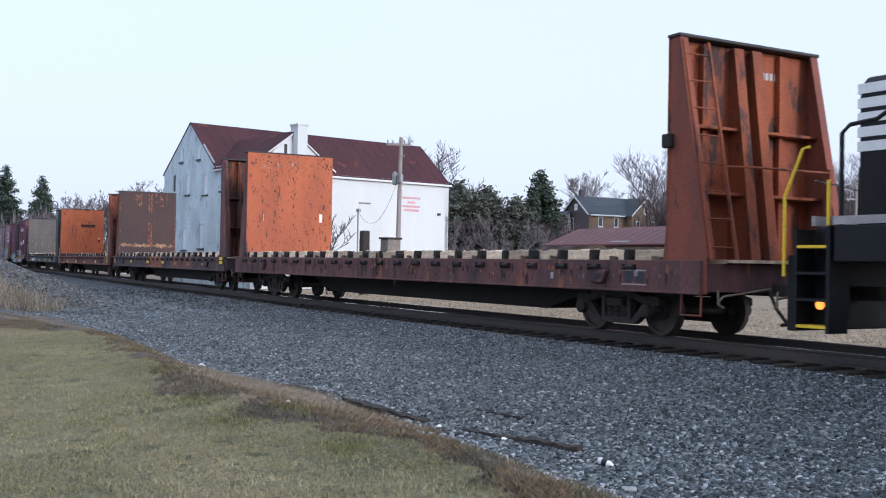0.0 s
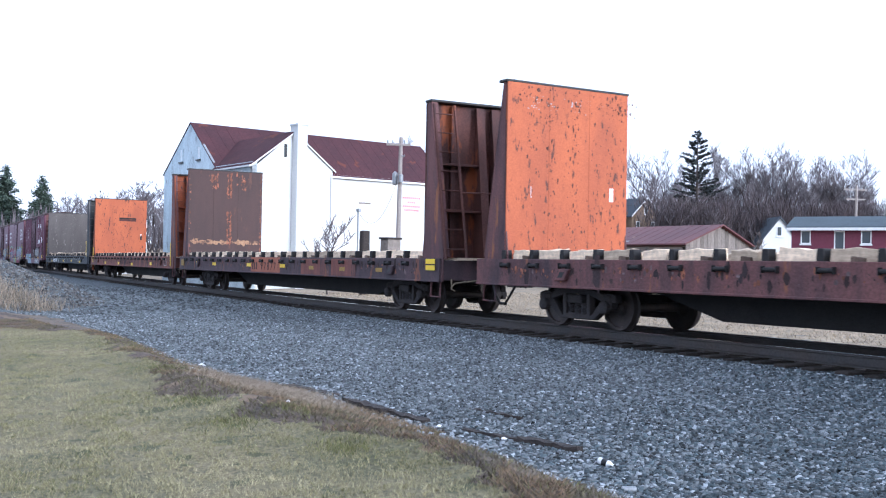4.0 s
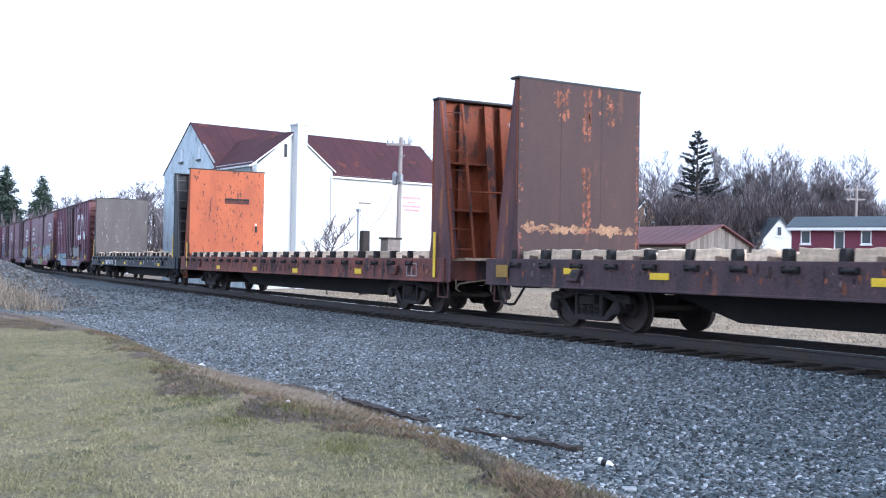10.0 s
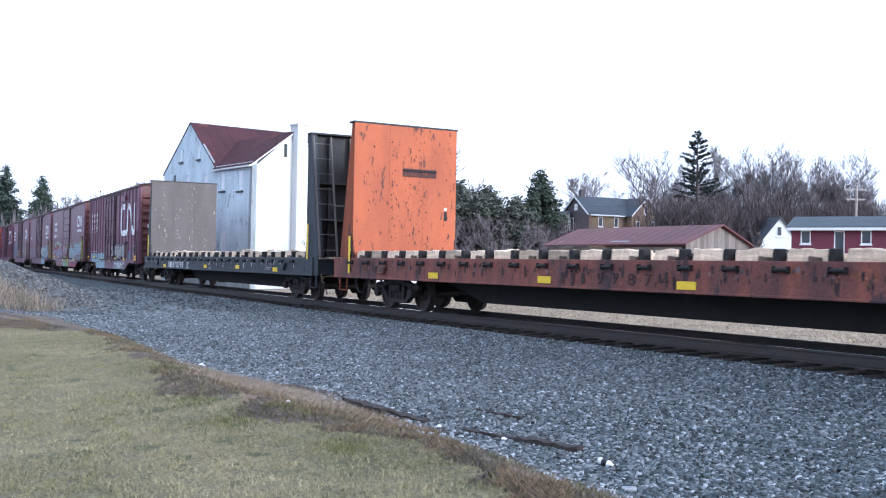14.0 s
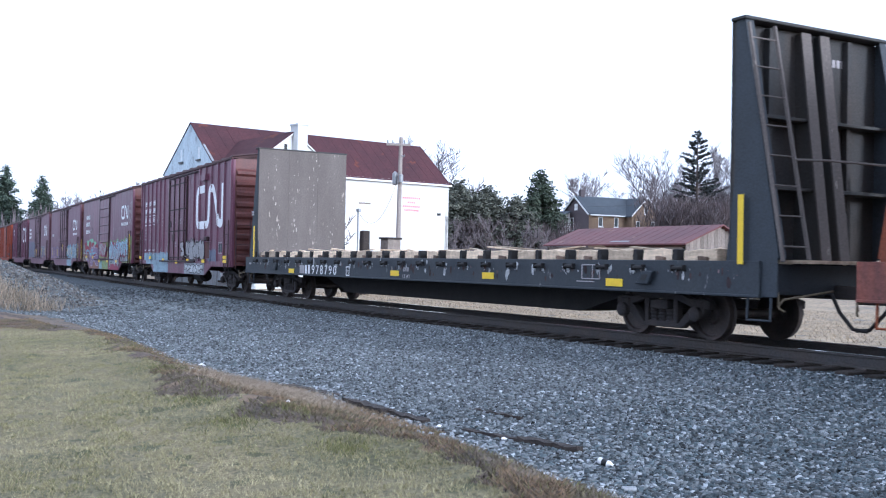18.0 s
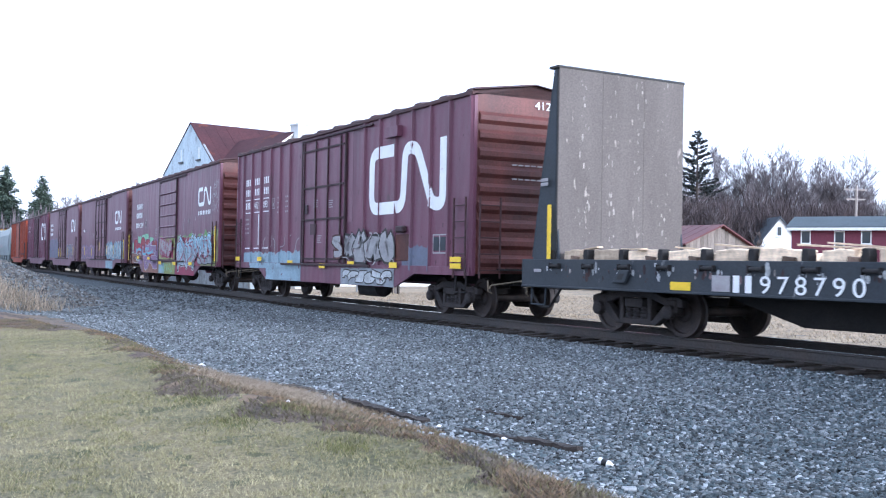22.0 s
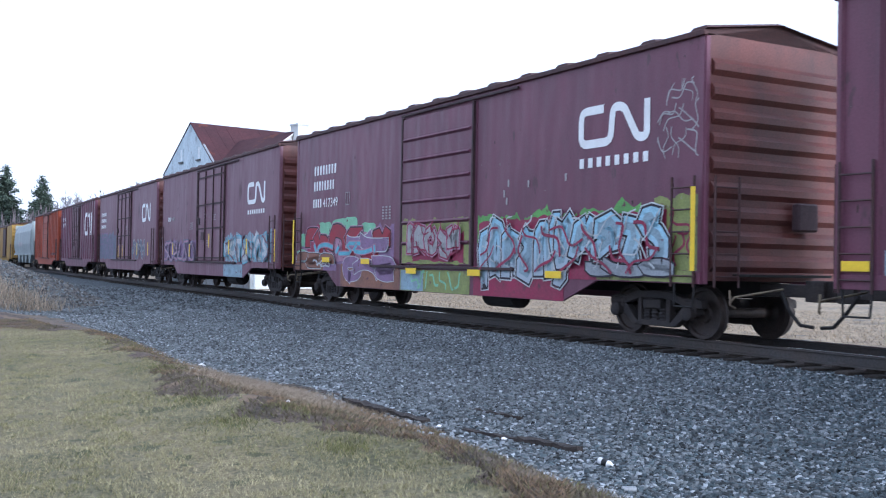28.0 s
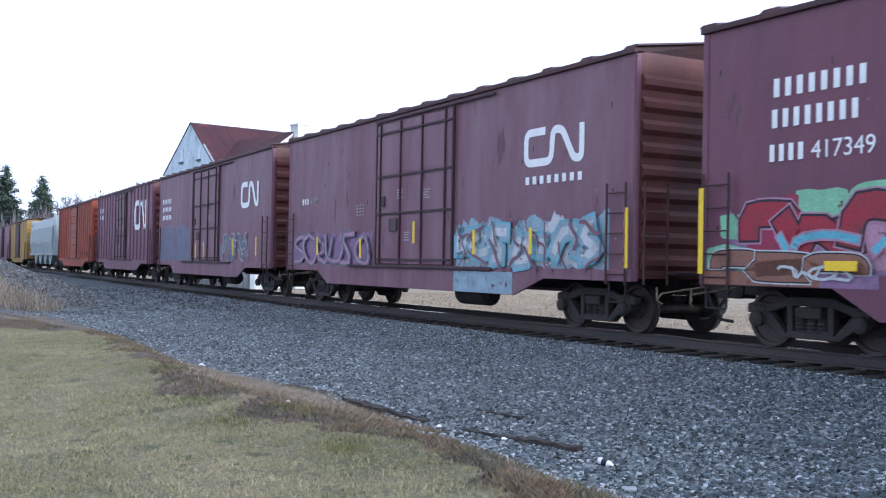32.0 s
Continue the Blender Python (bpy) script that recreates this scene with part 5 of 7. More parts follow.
def boxcar(label, s, half, body, ribbed, door, plug, sill_mid=0.56, end="boxcar_end"):
    """A box car: sides with or without outside posts, corrugated ends, ribbed roof, door, bogies."""
    car = thing("boxcar", label, "boxcar", group="cars of the freight train")
    W, z0, z1 = 1.53, 0.95, 4.68
    dx0, dx1 = door
    POSTS[:] = [half / 7.92 * x for x in (-7.87, -7.3, -6.42, -5.5, -4.58, -3.72, -2.87, 2.52, 3.42, 4.32, 5.18, 6.08, 6.95, 7.87)] if ribbed else []
    for sy in (-1, 1):
        y0, y1 = sorted((sy * W, sy * (W - 0.06)))
        side = part("side_wall", Build().box(-half, half, y0, y1, z0, z1), body, car)
        ya, yb = sorted((sy * W, sy * (W + 0.05)))
        part("side_sill", Build().prism([(-half, z0 + 0.14), (-half, z0 - 0.05), (-half + 2.4, z0 - 0.05), (-half + 3.1, sill_mid), (half - 3.5, sill_mid), (half - 2.5, z0 - 0.05), (half, z0 - 0.05), (half, z0 + 0.14)], ya, yb), body, car, bevel=0.006)
        part("roof_edge", Build().box(-half - 0.04, half + 0.04, min(sy * (W - 0.02), sy * (W + 0.06)), max(sy * (W - 0.02), sy * (W + 0.06)), z1, z1 + 0.09), "boxcar_roof", car, bevel=0.01)
        if ribbed:
            for x in POSTS:
                o = sy * W
                part("post", Build().prism([(x - 0.055, o), (x - 0.03, o + sy * 0.055), (x + 0.03, o + sy * 0.055), (x + 0.055, o)], z0 + 0.1, z1, "z"), body, side)
        else:
            for x in (-half + 0.05, dx0 - 0.08, dx1 + 0.08, half - 0.05):
                part("corner_strip", Build().box(x - 0.05, x + 0.05, *sorted((sy * W, sy * (W + 0.012))), z0 + 0.1, z1), body, side)
        # door
        yd = sorted((sy * (W + 0.005), sy * (W + 0.06)))
        dr = part("door", Build().box(dx0, dx1, yd[0], yd[1], 1.12, 4.5), body, car, "", bevel=0.01)
        yo = sorted((sy * (W + 0.06), sy * (W + 0.1)))
        if plug:
            for i in range(4):
                x = dx0 + (dx1 - dx0) * (0.06 + 0.29 * i)
                part("lock_rod", Build().tube([(x, sy * (W + 0.085), 1.12), (x, sy * (W + 0.085), 4.52)], 0.026, 6), "door_iron", dr)
            for z in (1.2, 2.3, 3.2, 4.25):
                part("door_rail", Build().box(dx0, dx1, yo[0] + 0.005, yo[1] - 0.01, z, z + 0.05), "door_iron", dr)
            part("upper_panel", Build().box(dx0 + 0.2, dx1 - 0.2, *sorted((sy * (W + 0.058), sy * (W + 0.068))), 3.3, 4.2), body, dr, bevel=0.004)
            for u0, u1 in ((0.12, 0.44), (0.52, 0.9)):
                part("placard", Build().box(dx0 + (dx1 - dx0) * u0, dx0 + (dx1 - dx0) * u1, *sorted((sy * (W + 0.058), sy * (W + 0.064))), 2.5, 3.05), body, dr)
            for u, z in ((0.3, 2.85), (0.66, 2.8), (0.4, 1.85)):
                x = dx0 + (dx1 - dx0) * u
                for i in range(4):
                    part("writing_bar", Build().box(x, x + 0.3 - 0.04 * (i % 3), *sorted((sy * (W + 0.0642), sy * (W + 0.066))), z - 0.06 * i, z - 0.06 * i + 0.025), "dull_white", dr)
            part("paper_tag", Build().box(dx0 + 1.0, dx0 + 1.14, *sorted((sy * (W + 0.061), sy * (W + 0.064))), 1.95, 2.2), "dull_white", dr)
        for x in (dx0 - 0.07, dx1 + 0.01):
            part("door_jamb", Build().box(x, x + 0.06, *sorted((sy * (W + 0.002), sy * (W + 0.075))), 1.1, 4.55), "door_iron", car, bevel=0.005)
        if plug:
            part("door_gear", Build().box(dx0 + 0.75, dx0 + 1.15, yo[0], yo[1] + 0.02, 1.9, 2.2), "sill_dark", dr)
            part("hasp", Build().box(dx0 + 0.3, dx0 + 0.5, yo[0], yo[1], 2.5, 2.75), "sill_dark", dr)
        else:
            for i in range(6):
                z = 1.6 + i * 0.48
                part("door_rib", Build().prism([(sy * (W + 0.055), z - 0.05), (sy * (W + 0.11), z), (sy * (W + 0.055), z + 0.05)], dx0 + 0.06, dx1 - 0.06, "x"), body, dr)
        part("door_track", Build().box(dx0 - 1.6, dx1 + 1.7, *sorted((sy * (W + 0.05), sy * (W + 0.12))), 1.03, 1.09), "door_iron", car, bevel=0.006)
        part("door_track", Build().box(dx0 - 0.1, dx1 + 1.7, *sorted((sy * (W + 0.03), sy * (W + 0.075))), 4.57, 4.62), "door_iron", car, bevel=0.006)
    for sx in (-1, 1):
        xa, xb = sorted((sx * half, sx * (half - 0.06)))
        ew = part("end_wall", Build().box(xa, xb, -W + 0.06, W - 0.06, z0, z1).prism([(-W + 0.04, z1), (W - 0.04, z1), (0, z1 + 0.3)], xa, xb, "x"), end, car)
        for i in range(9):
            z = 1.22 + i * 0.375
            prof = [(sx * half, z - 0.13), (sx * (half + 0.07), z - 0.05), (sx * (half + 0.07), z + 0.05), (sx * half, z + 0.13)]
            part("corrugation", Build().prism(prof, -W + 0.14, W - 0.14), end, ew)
        for y in (-W, W - 0.09):
            part("corner_post", Build().box(min(sx * (half - 0.02), sx * (half + 0.03)), max(sx * (half - 0.02), sx * (half + 0.03)), y, y + 0.09, z0 - 0.05, z1), body, car, bevel=0.01)
        ladder(car, sx * (half - 0.35), -W - 0.09, z0 - 0.1, 2.55, 0.5, 5, "boxcar_roof")
        ladder(car, sx * (half + 0.12), -W + 0.38, z0 - 0.1, 2.55, 0.5, 5, "boxcar_roof", "y")
        part("step", Build().tube([(sx * (half - 0.58), -W - 0.03, z0), (sx * (half - 0.55), -W - 0.05, 0.55), (sx * (half - 0.15), -W - 0.05, 0.55), (sx * (half - 0.12), -W - 0.03, z0)], 0.02, 5), "black_iron", car)
        part("crossover_platform", Build().box(min(sx * half, sx * (half + 0.35)), max(sx * half, sx * (half + 0.35)), -0.9, 0.9, 1.02, 1.06), "black_iron", car)
        bogie(car, sx * (half - 1.62))
        coupler(car, sx * (half + 0.25), sx)
    part("brake_housing", Build().box(half + 0.05, half + 0.22, 0.3, 0.75, 1.75, 2.2), "sill_dark", car, bevel=0.03)
    roof = part("roof", Build().prism([(-W, z1 + 0.04), (W, z1 + 0.04), (W, z1 + 0.1), (0, z1 + 0.32), (-W, z1 + 0.1)], -half, half, "x"), "boxcar_roof", car)
    n = round(2 * half / 1.2)
    for i in range(n + 1):
        x = -half + 0.1 + (2 * half - 0.2) * i / n
        b = Build()
        for sy in (-1, 1):
            b.add([(x - 0.2, sy * (W + 0.03), z1 + 0.1), (x + 0.2, sy * (W + 0.03), z1 + 0.1), (x + 0.13, sy * (W + 0.02), z1 + 0.145), (x - 0.13, sy * (W + 0.02), z1 + 0.145),
                   (x - 0.22, 0, z1 + 0.32), (x + 0.22, 0, z1 + 0.32), (x + 0.13, 0, z1 + 0.36), (x - 0.13, 0, z1 + 0.36)],
                  [(0, 1, 2, 3), (0, 1, 5, 4), (3, 2, 6, 7), (0, 3, 7, 4), (1, 2, 6, 5)])
        part("roof_rib", b, "boxcar_roof", roof)
    part("underframe", Build().box(-half + 0.2, half - 0.2, -0.35, 0.35, 0.7, 0.95).box(-half + 2.6, half - 2.6, -1.45, 1.45, 0.85, 0.95), "black_iron", car)
    part("brake_reservoir", Build().lathe([(-0.62, 0.1), (-0.55, 0.24), (0.55, 0.24), (0.62, 0.1)], (2.3, -1.1, 0.52), "x", 16), "black_iron", car)
    r = random.Random(int(-s * 10))
    flakes(car, "grime", "flake_soot", [(r.uniform(-half + 0.2, half - 0.2), r.uniform(1.1, 4.5) if r.random() < 0.5 else r.uniform(1.05, 2.0)) for _ in range(110)], 0.016, int(-s), y=-W - 0.002, tall=3.5)
    flakes(car, "scuffing", "flake_pale", [(r.uniform(-half + 0.2, half - 0.2), r.uniform(1.1, 3.4)) for _ in range(36)], 0.011, int(-s) + 3, y=-W - 0.003, tall=2.5)
    TRAIN.append((car, s))
    return car


def bars(car, x0, z, w, h, n, y, material="white_paint", gap=0.5):
    """A line of writing that becomes plain bars."""
    step = w / n
    plates(car, "writing_bar", material, [(x0 + step * (i + 0.5), z) for i in range(n)], step * (1 - gap), h, y)


# the big-emblem car with outside posts
car = boxcar("red-brown ribbed boxcar with a large white emblem and grey graffiti", -115.78, 7.92, "boxcar", True, (-1.7, 1.35), True)
logo_band(car, 2.95, 2.47, 3.7, 1.38, 0.3, y=-1.5335)
for z in (3.72, 3.38, 2.95):
    for x in (-7.1, -6.2, -5.3):
        if z > 3 or x < -7:
            bars(car, x, z, 0.5, 0.22, 3, -1.534)
lettering("412", 0.22, "white_paint", car, Matrix.Translation((-6.2, -1.536, 2.84)) @ pose(0, 0, 0, 90, 0, 0), squeeze=0.85)
lettering("093", 0.22, "white_paint", car, Matrix.Translation((-5.3, -1.536, 2.84)) @ pose(0, 0, 0, 90, 0, 0), squeeze=0.85)
for z in (3.14, 2.72, 1.55):
    for x in (-6.85, -5.95, -5.05):
        plates(car, "rule", "white_paint", [(x, z)], 0.5, 0.035, -1.534)
plates(car, "rule", "white_paint", [(-5.75, 2.15)], 0.06, 1.0, -1.534)
for z in (2.5, 2.35, 2.2, 2.05):
    bars(car, -7.1, z, 0.4, 0.06, 3, -1.534, "dull_white")
    bars(car, -3.3, z + 0.6, 0.42, 0.05, 3, -1.534, "dull_white")
    bars(car, -4.0, z + 0.6, 0.3, 0.05, 2, -1.534, "dull_white")
plates(car, "stencil_box", "dull_white", [(6.55, 1.78), (6.55, 1.38)], 0.62, 0.03, -1.534)
plates(car, "stencil_bar", "dull_white", [(6.25, 1.58), (6.55, 1.58), (6.85, 1.58)], 0.03, 0.4, -1.534)
plates(car, "consolidated_stencil", "slate", [(6.4, 1.58), (6.7, 1.58)], 0.24, 0.3, -1.5345)
plates(car, "reflector", "yellow", [(-7.55, 1.2), (-5.3, 1.2), (-2.5, 1.1), (0.0, 1.03), (1.95, 1.1), (4.45, 1.09)], 0.42, 0.13, -1.64)
plates(car, "end_plate", "yellow", [(7.45, 1.24), (7.45, 1.1)], 0.46, 0.11, -1.64)
part("roof_hatch_box", Build().box(3.9, 4.6, -1.66, -1.53, 4.15, 4.4), "boxcar", car)
part("patch_panel", Build().box(4.4, 5.1, -1.56, -1.53, 1.2, 1.82), "rust_dark", car, "rusty bare repair panel", bevel=0.004)
part("door_stop", Build().box(4.55, 4.95, -1.66, -1.53, 1.86, 2.02), "door_iron", car, bevel=0.03)
part("faded_seam", Build().box(1.5, 1.78, -1.536, -1.53, 2.2, 4.6), "boxcar_pale", car)
plates(car, "stencil_box", "dull_white", [(-4.35, 3.1), (-4.35, 2.78)], 0.24, 0.02, -1.534)
plates(car, "stencil_bar", "dull_white", [(-4.46, 2.94), (-4.24, 2.94)], 0.02, 0.32, -1.5345)
plates(car, "stencil", "dull_white", [(-4.35, 2.9)], 0.07, 0.12, -1.534)
letters(car, ("ess",), 0.7, 1.45, 1.12, 1.95, (("faded", 0.26), ("g_silver", 0.17)), -1.655, 61)
wild(car, 1.3, 4.5, 1.05, 1.9, 5, (("dull_white", 0.03),), -1.612, 162)
letters(car, ("wave", "tri", "wave", "ring"), 1.3, 4.45, 1.05, 2.15, (("charcoal", 0.5), ("g_silver", 0.38)), -1.5865, 62, 1)
wash(car, 1.2, 4.4, 0.57, 1.0, "g_grey", -1.586, 66, 0.03)
letters(car, ("hook", "arch", "zig", "ring", "fork", "arch"), 1.3, 4.35, 0.58, 1.02, (("charcoal", 0.2), ("g_white", 0.14)), -1.5885, 63)
wash(car, -7.2, -1.75, 0.98, 1.42, "g_sky", -1.5325, 67, 0.12)
wash(car, -6.4, -1.75, 0.91, 1.08, "g_sky", -1.5865, 68, 0.01)
wash(car, -4.8, -1.75, 0.57, 0.92, "g_sky", -1.5865, 69, 0.01)
wild(car, -5.5, -2.0, 1.3, 1.95, 6, (("dull_white", 0.035),), -1.535, 64, 1)
wash(car, 4.7, 6.1, 0.98, 1.55, "g_dusk", -1.5325, 65)
lettering("412093", 0.17, "white_paint", car, Matrix.Translation((7.955, -0.02, 4.5)) @ pose(0, 0, 0, 90, 0, 90), squeeze=1.15)
for k, z in ((0, 3.25), (1, 2.95)):
    for i in range(6):
        part("writing_bar", Build().box(7.99, 7.994, -0.6 + 0.16 * i, -0.48 + 0.16 * i, z, z + 0.03), "dull_white", car)

# the smooth-sided car with bright graffiti
car = boxcar("smooth red-brown boxcar covered with bright graffiti letters", -134.48, 8.4, "boxcar", False, (-1.5, 1.65), False, 0.5)
logo_band(car, 5.34, 3.28, 1.76, 0.58, 0.15, y=-1.54)
bars(car, 5.25, 2.95, 1.95, 0.17, 8, -1.54)
bars(car, -7.1, 3.68, 1.6, 0.26, 8, -1.54)
bars(car, -7.12, 3.25, 1.5, 0.26, 8, -1.54)
bars(car, -7.15, 2.77, 0.66, 0.24, 4, -1.54)
lettering("417349", 0.24, "white_paint", car, Matrix.Translation((-6.4, -1.54, 2.65)) @ pose(0, 0, 0, 90, 0, 0), squeeze=0.98)
plates(car, "stencil_box", "dull_white", [(-4.75, 2.98), (-4.75, 2.66)], 0.26, 0.02, -1.54)
plates(car, "stencil_bar", "dull_white", [(-4.88, 2.82), (-4.62, 2.82), (-4.75, 2.82)], 0.02, 0.32, -1.54)
for z in (2.5, 2.43, 2.36, 2.29, 2.22):
    bars(car, -2.7, z, 0.55, 0.04, 3, -1.54, "dull_white")
# sprayed pieces: a pale-blue thicket on maroon, a pink one, and an olive one over the door
wash(car, 1.85, 7.75, 1.2, 2.12, "g_green", -1.5325, 90, 0.2)
wash(car, 7.3, 8.32, 1.1, 2.25, "g_olive", -1.533, 91, 0.08)
wash(car, 1.9, 7.6, 1.1, 2.05, "g_maroon", -1.5345, 93, 0.1)
for x0, x1, z0 in ((1.8, 4.95, 0.51), (4.95, 5.9, 0.91), (5.9, 8.3, 0.92)):
    wash(car, x0, x1, z0, 1.1, "g_maroon" if x0 < 5.5 else "g_olive", -1.5865, int(x0 * 9), 0.01)
FAT = (("g_white", 0.44), ("g_black", 0.39), ("g_letters", 0.31), ("g_sky", 0.13))
letters(car, ("zig", "ring", "wave", "fork", "arch", "ess"), 1.88, 5.1, 0.6, 2.22, FAT, -1.589, 71)
letters(car, ("ring", "wave", "fork", "zig", "ess"), 4.6, 7.8, 0.95, 2.3, FAT, -1.606, 70)
wild(car, 2.1, 7.6, 1.1, 2.1, 9, (("g_white", 0.03),), -1.626, 171)
wild(car, 2.1, 7.6, 1.0, 1.9, 8, (("g_maroon", 0.05),), -1.64, 172)
letters(car, ("arch", "hook", "ring"), 5.6, 7.9, 0.93, 1.38, (("g_black", 0.24), ("g_grey", 0.18)), -1.62, 76)
wild(car, 7.6, 8.25, 1.15, 2.1, 3, (("g_maroon", 0.04),), -1.5345, 77)
wash(car, -7.9, -2.0, 1.1, 2.0, "g_violet", -1.5325, 94, 0.2)
wash(car, -7.5, -6.6, 1.3, 2.15, "g_maroon", -1.534, 95, 0.15)
rm = random.Random(96)
for cx, cz in ((-6.2, 2.05), (-5.3, 2.12), (-4.5, 2.12), (-7.6, 1.75), (-7.9, 1.3), (-3.4, 1.95)):
    part("spray_background", Build().add([(p, -1.533, q) for p, q in blob(cx, cz, 0.42, 0.2, rm)], [tuple(range(18))]), "g_mint", car)
wash(car, -5.9, -3.2, 1.15, 1.95, "g_pink", -1.5335, 97, 0.15)
letters(car, ("arch", "wave", "arch", "tri", "arch", "wave"), -7.7, -2.1, 1.1, 2.24, (("g_pink", 0.46), ("g_black", 0.41), ("g_red", 0.34)), -1.536, 72, 1)
letters(car, ("bar", "hook", "bar", "zig", "hook", "bar"), -7.2, -2.6, 1.25, 1.75, (("g_pink", 0.16), ("g_cyan", 0.1)), -1.565, 86)
letters(car, ("hook", "arch"), -4.9, -2.2, 1.35, 2.05, (("g_white", 0.36), ("g_violet", 0.31)), -1.568, 89, 2)
for x0, x1, z0, m in ((-8.3, -6.2, 0.91, "g_brown"), (-6.2, -5.3, 0.91, "g_violet"), (-5.0, -1.6, 0.51, "g_brown")):
    wash(car, x0, x1, z0, 1.1, m, -1.5865, int(x0 * 7), 0.01)
letters(car, ("arch", "ess", "arch"), -8.2, -5.4, 0.92, 1.5, (("g_white", 0.3), ("g_black", 0.26), ("g_brown", 0.22)), -1.589, 73, 2)
letters(car, ("ring", "hook", "ess"), -4.9, -1.7, 0.55, 1.35, (("g_white", 0.32), ("g_violet", 0.28)), -1.589, 79, 2)
letters(car, ("hook", "wave", "ring", "zig"), -6.9, -5.6, 0.98, 1.25, (("g_white", 0.04),), -1.612, 78)
wash(car, -1.45, 1.6, 1.14, 2.1, "g_olive", -1.5925, 98, 0.15)
wash(car, -1.55, 1.65, 0.51, 1.0, "g_olive", -1.5865, 99, 0.01)
wash(car, -0.9, 1.4, 1.2, 1.8, "g_maroon", -1.597, 85, 0.2)
letters(car, ("arch", "fork", "ring", "fork", "wave"), -1.15, 1.35, 1.15, 2.15, (("g_pink", 0.32), ("g_maroon", 0.27), ("g_silver", 0.2)), -1.643, 74)
wild(car, -1.1, 1.3, 1.2, 2.1, 5, (("g_maroon", 0.04),), -1.662, 174)
wash(car, -1.5, -0.4, 0.52, 0.98, "g_sky", -1.5875, 84, 0.02)
wild(car, -1.0, 1.3, 0.55, 1.0, 7, (("g_mint", 0.06),), -1.589, 80, 1)
wild(car, 7.35, 8.3, 2.85, 3.75, 6, (("dull_white", 0.022),), -1.533, 87)
wild(car, 7.55, 8.3, 3.7, 4.1, 5, (("dull_white", 0.02),), -1.533, 88, 1)
plates(car, "reflector", "yellow", [(-5.79, 1.2), (-3.28, 1.17), (-0.81, 0.97), (1.97, 0.97), (4.76, 0.98)], 0.5, 0.13, -1.69)
plates(car, "edge_stripe", "yellow", [(8.32, 1.74), (-8.3, 1.7)], 0.1, 1.28, -1.66, "yellow reflective strip")
plates(car, "scar", "dull_white", [(3.0, 2.75), (2.85, 2.55), (3.7, 2.7), (4.9, 2.75), (2.95, 2.4)], 0.05, 0.14, -1.541)

# weathered cars behind
car = boxcar("faded red-brown boxcar with pale blue graffiti and a small emblem", -152.35, 7.93, "boxcar_pale", False, (-1.75, 1.95), True)
logo_band(car, 4.74, 3.08, 1.76, 0.58, 0.15, y=-1.54)
bars(car, 4.68, 2.75, 1.9, 0.15, 8, -1.54)
bars(car, -6.88, 2.85, 0.55, 0.17, 3, -1.54)
lettering("414891", 0.16, "dull_white", car, Matrix.Translation((-6.25, -1.54, 2.77)) @ pose(0, 0, 0, 90, 0, 0), squeeze=0.95)
for z in (2.6, 2.52, 2.44, 2.36):
    bars(car, -3.1, z, 0.55, 0.04, 3, -1.54, "dull_white")
wash(car, 2.1, 7.3, 1.1, 2.0, "g_sky", -1.5325, 101, 0.22)
wash(car, 2.5, 6.9, 1.15, 1.85, "g_white", -1.533, 105, 0.3)
wash(car, 2.1, 4.4, 0.57, 1.0, "g_sky", -1.5865, 102, 0.01)
letters(car, ("wave", "ring", "zig", "tri", "bar", "arch", "ess"), 2.1, 7.25, 0.98, 2.15, (("g_cyan", 0.42), ("g_sky", 0.34), ("g_white", 0.16)), -1.589, 81)
wild(car, 2.2, 7.2, 1.0, 2.05, 8, (("boxcar_pale", 0.06),), -1.612, 181)
wash(car, -7.5, -2.1, 1.1, 1.9, "g_violet", -1.5325, 103, 0.2)
letters(car, ("ess", "ring", "fork", "arch", "zig", "ring"), -7.4, -2.1, 0.98, 2.1, (("g_dusk", 0.17), ("g_pink", 0.08)), -1.589, 82)
plates(car, "reflector", "yellow", [(-5.3, 1.58), (-2.47, 1.5), (0.42, 1.85), (3.08, 1.6), (5.15, 1.6)], 0.1, 0.5, -1.69)
plates(car, "edge_stripe", "yellow", [(7.86, 1.62)], 0.1, 1.0, -1.63, "yellow reflective strip")
car = boxcar("faded red-brown boxcar with lavender graffiti and a small emblem", -169.8, 7.93, "boxcar_pale", False, (-1.75, 1.95), True)
logo_band(car, 4.75, 3.0, 1.8, 0.7, 0.18, y=-1.546)
for z in (3.65, 3.3, 2.95):
    bars(car, -7.3, z, 1.7, 0.2, 6, -1.546)
wash(car, -7.8, -2.4, 1.1, 2.5, "g_dusk", -1.5325, 104, 0.25)
wild(car, -7.7, -3.0, 1.1, 2.6, 6, (("g_violet", 0.3), ("g_dusk", 0.2)), -1.535, 83)
wild(car, 2.2, 5.6, 1.1, 2.1, 5, (("g_silver", 0.3), ("g_dusk", 0.2)), -1.535, 84)
plates(car, "reflector", "yellow", [(-0.8, 1.5), (0.4, 1.5), (4.3, 1.6), (6.9, 1.6)], 0.1, 0.6, -1.69)
car = boxcar("red-brown ribbed boxcar with a worn white emblem", -187.3, 7.92, "boxcar", True, (-1.7, 1.35), True)
logo_band(car, 3.6, 2.7, 2.6, 1.2, 0.26, y=-1.5335)
for z in (3.9, 3.5):
    bars(car, -7.2, z, 1.5, 0.25, 4, -1.534)
car = boxcar("orange-brown boxcar with rusty sides", -205.4, 8.0, "boxcar_orange", True, (-1.5, 1.5), False, end="boxcar_orange")
bars(car, 4.0, 1.4, 3.0, 0.2, 5, -1.6, "sill_dark")

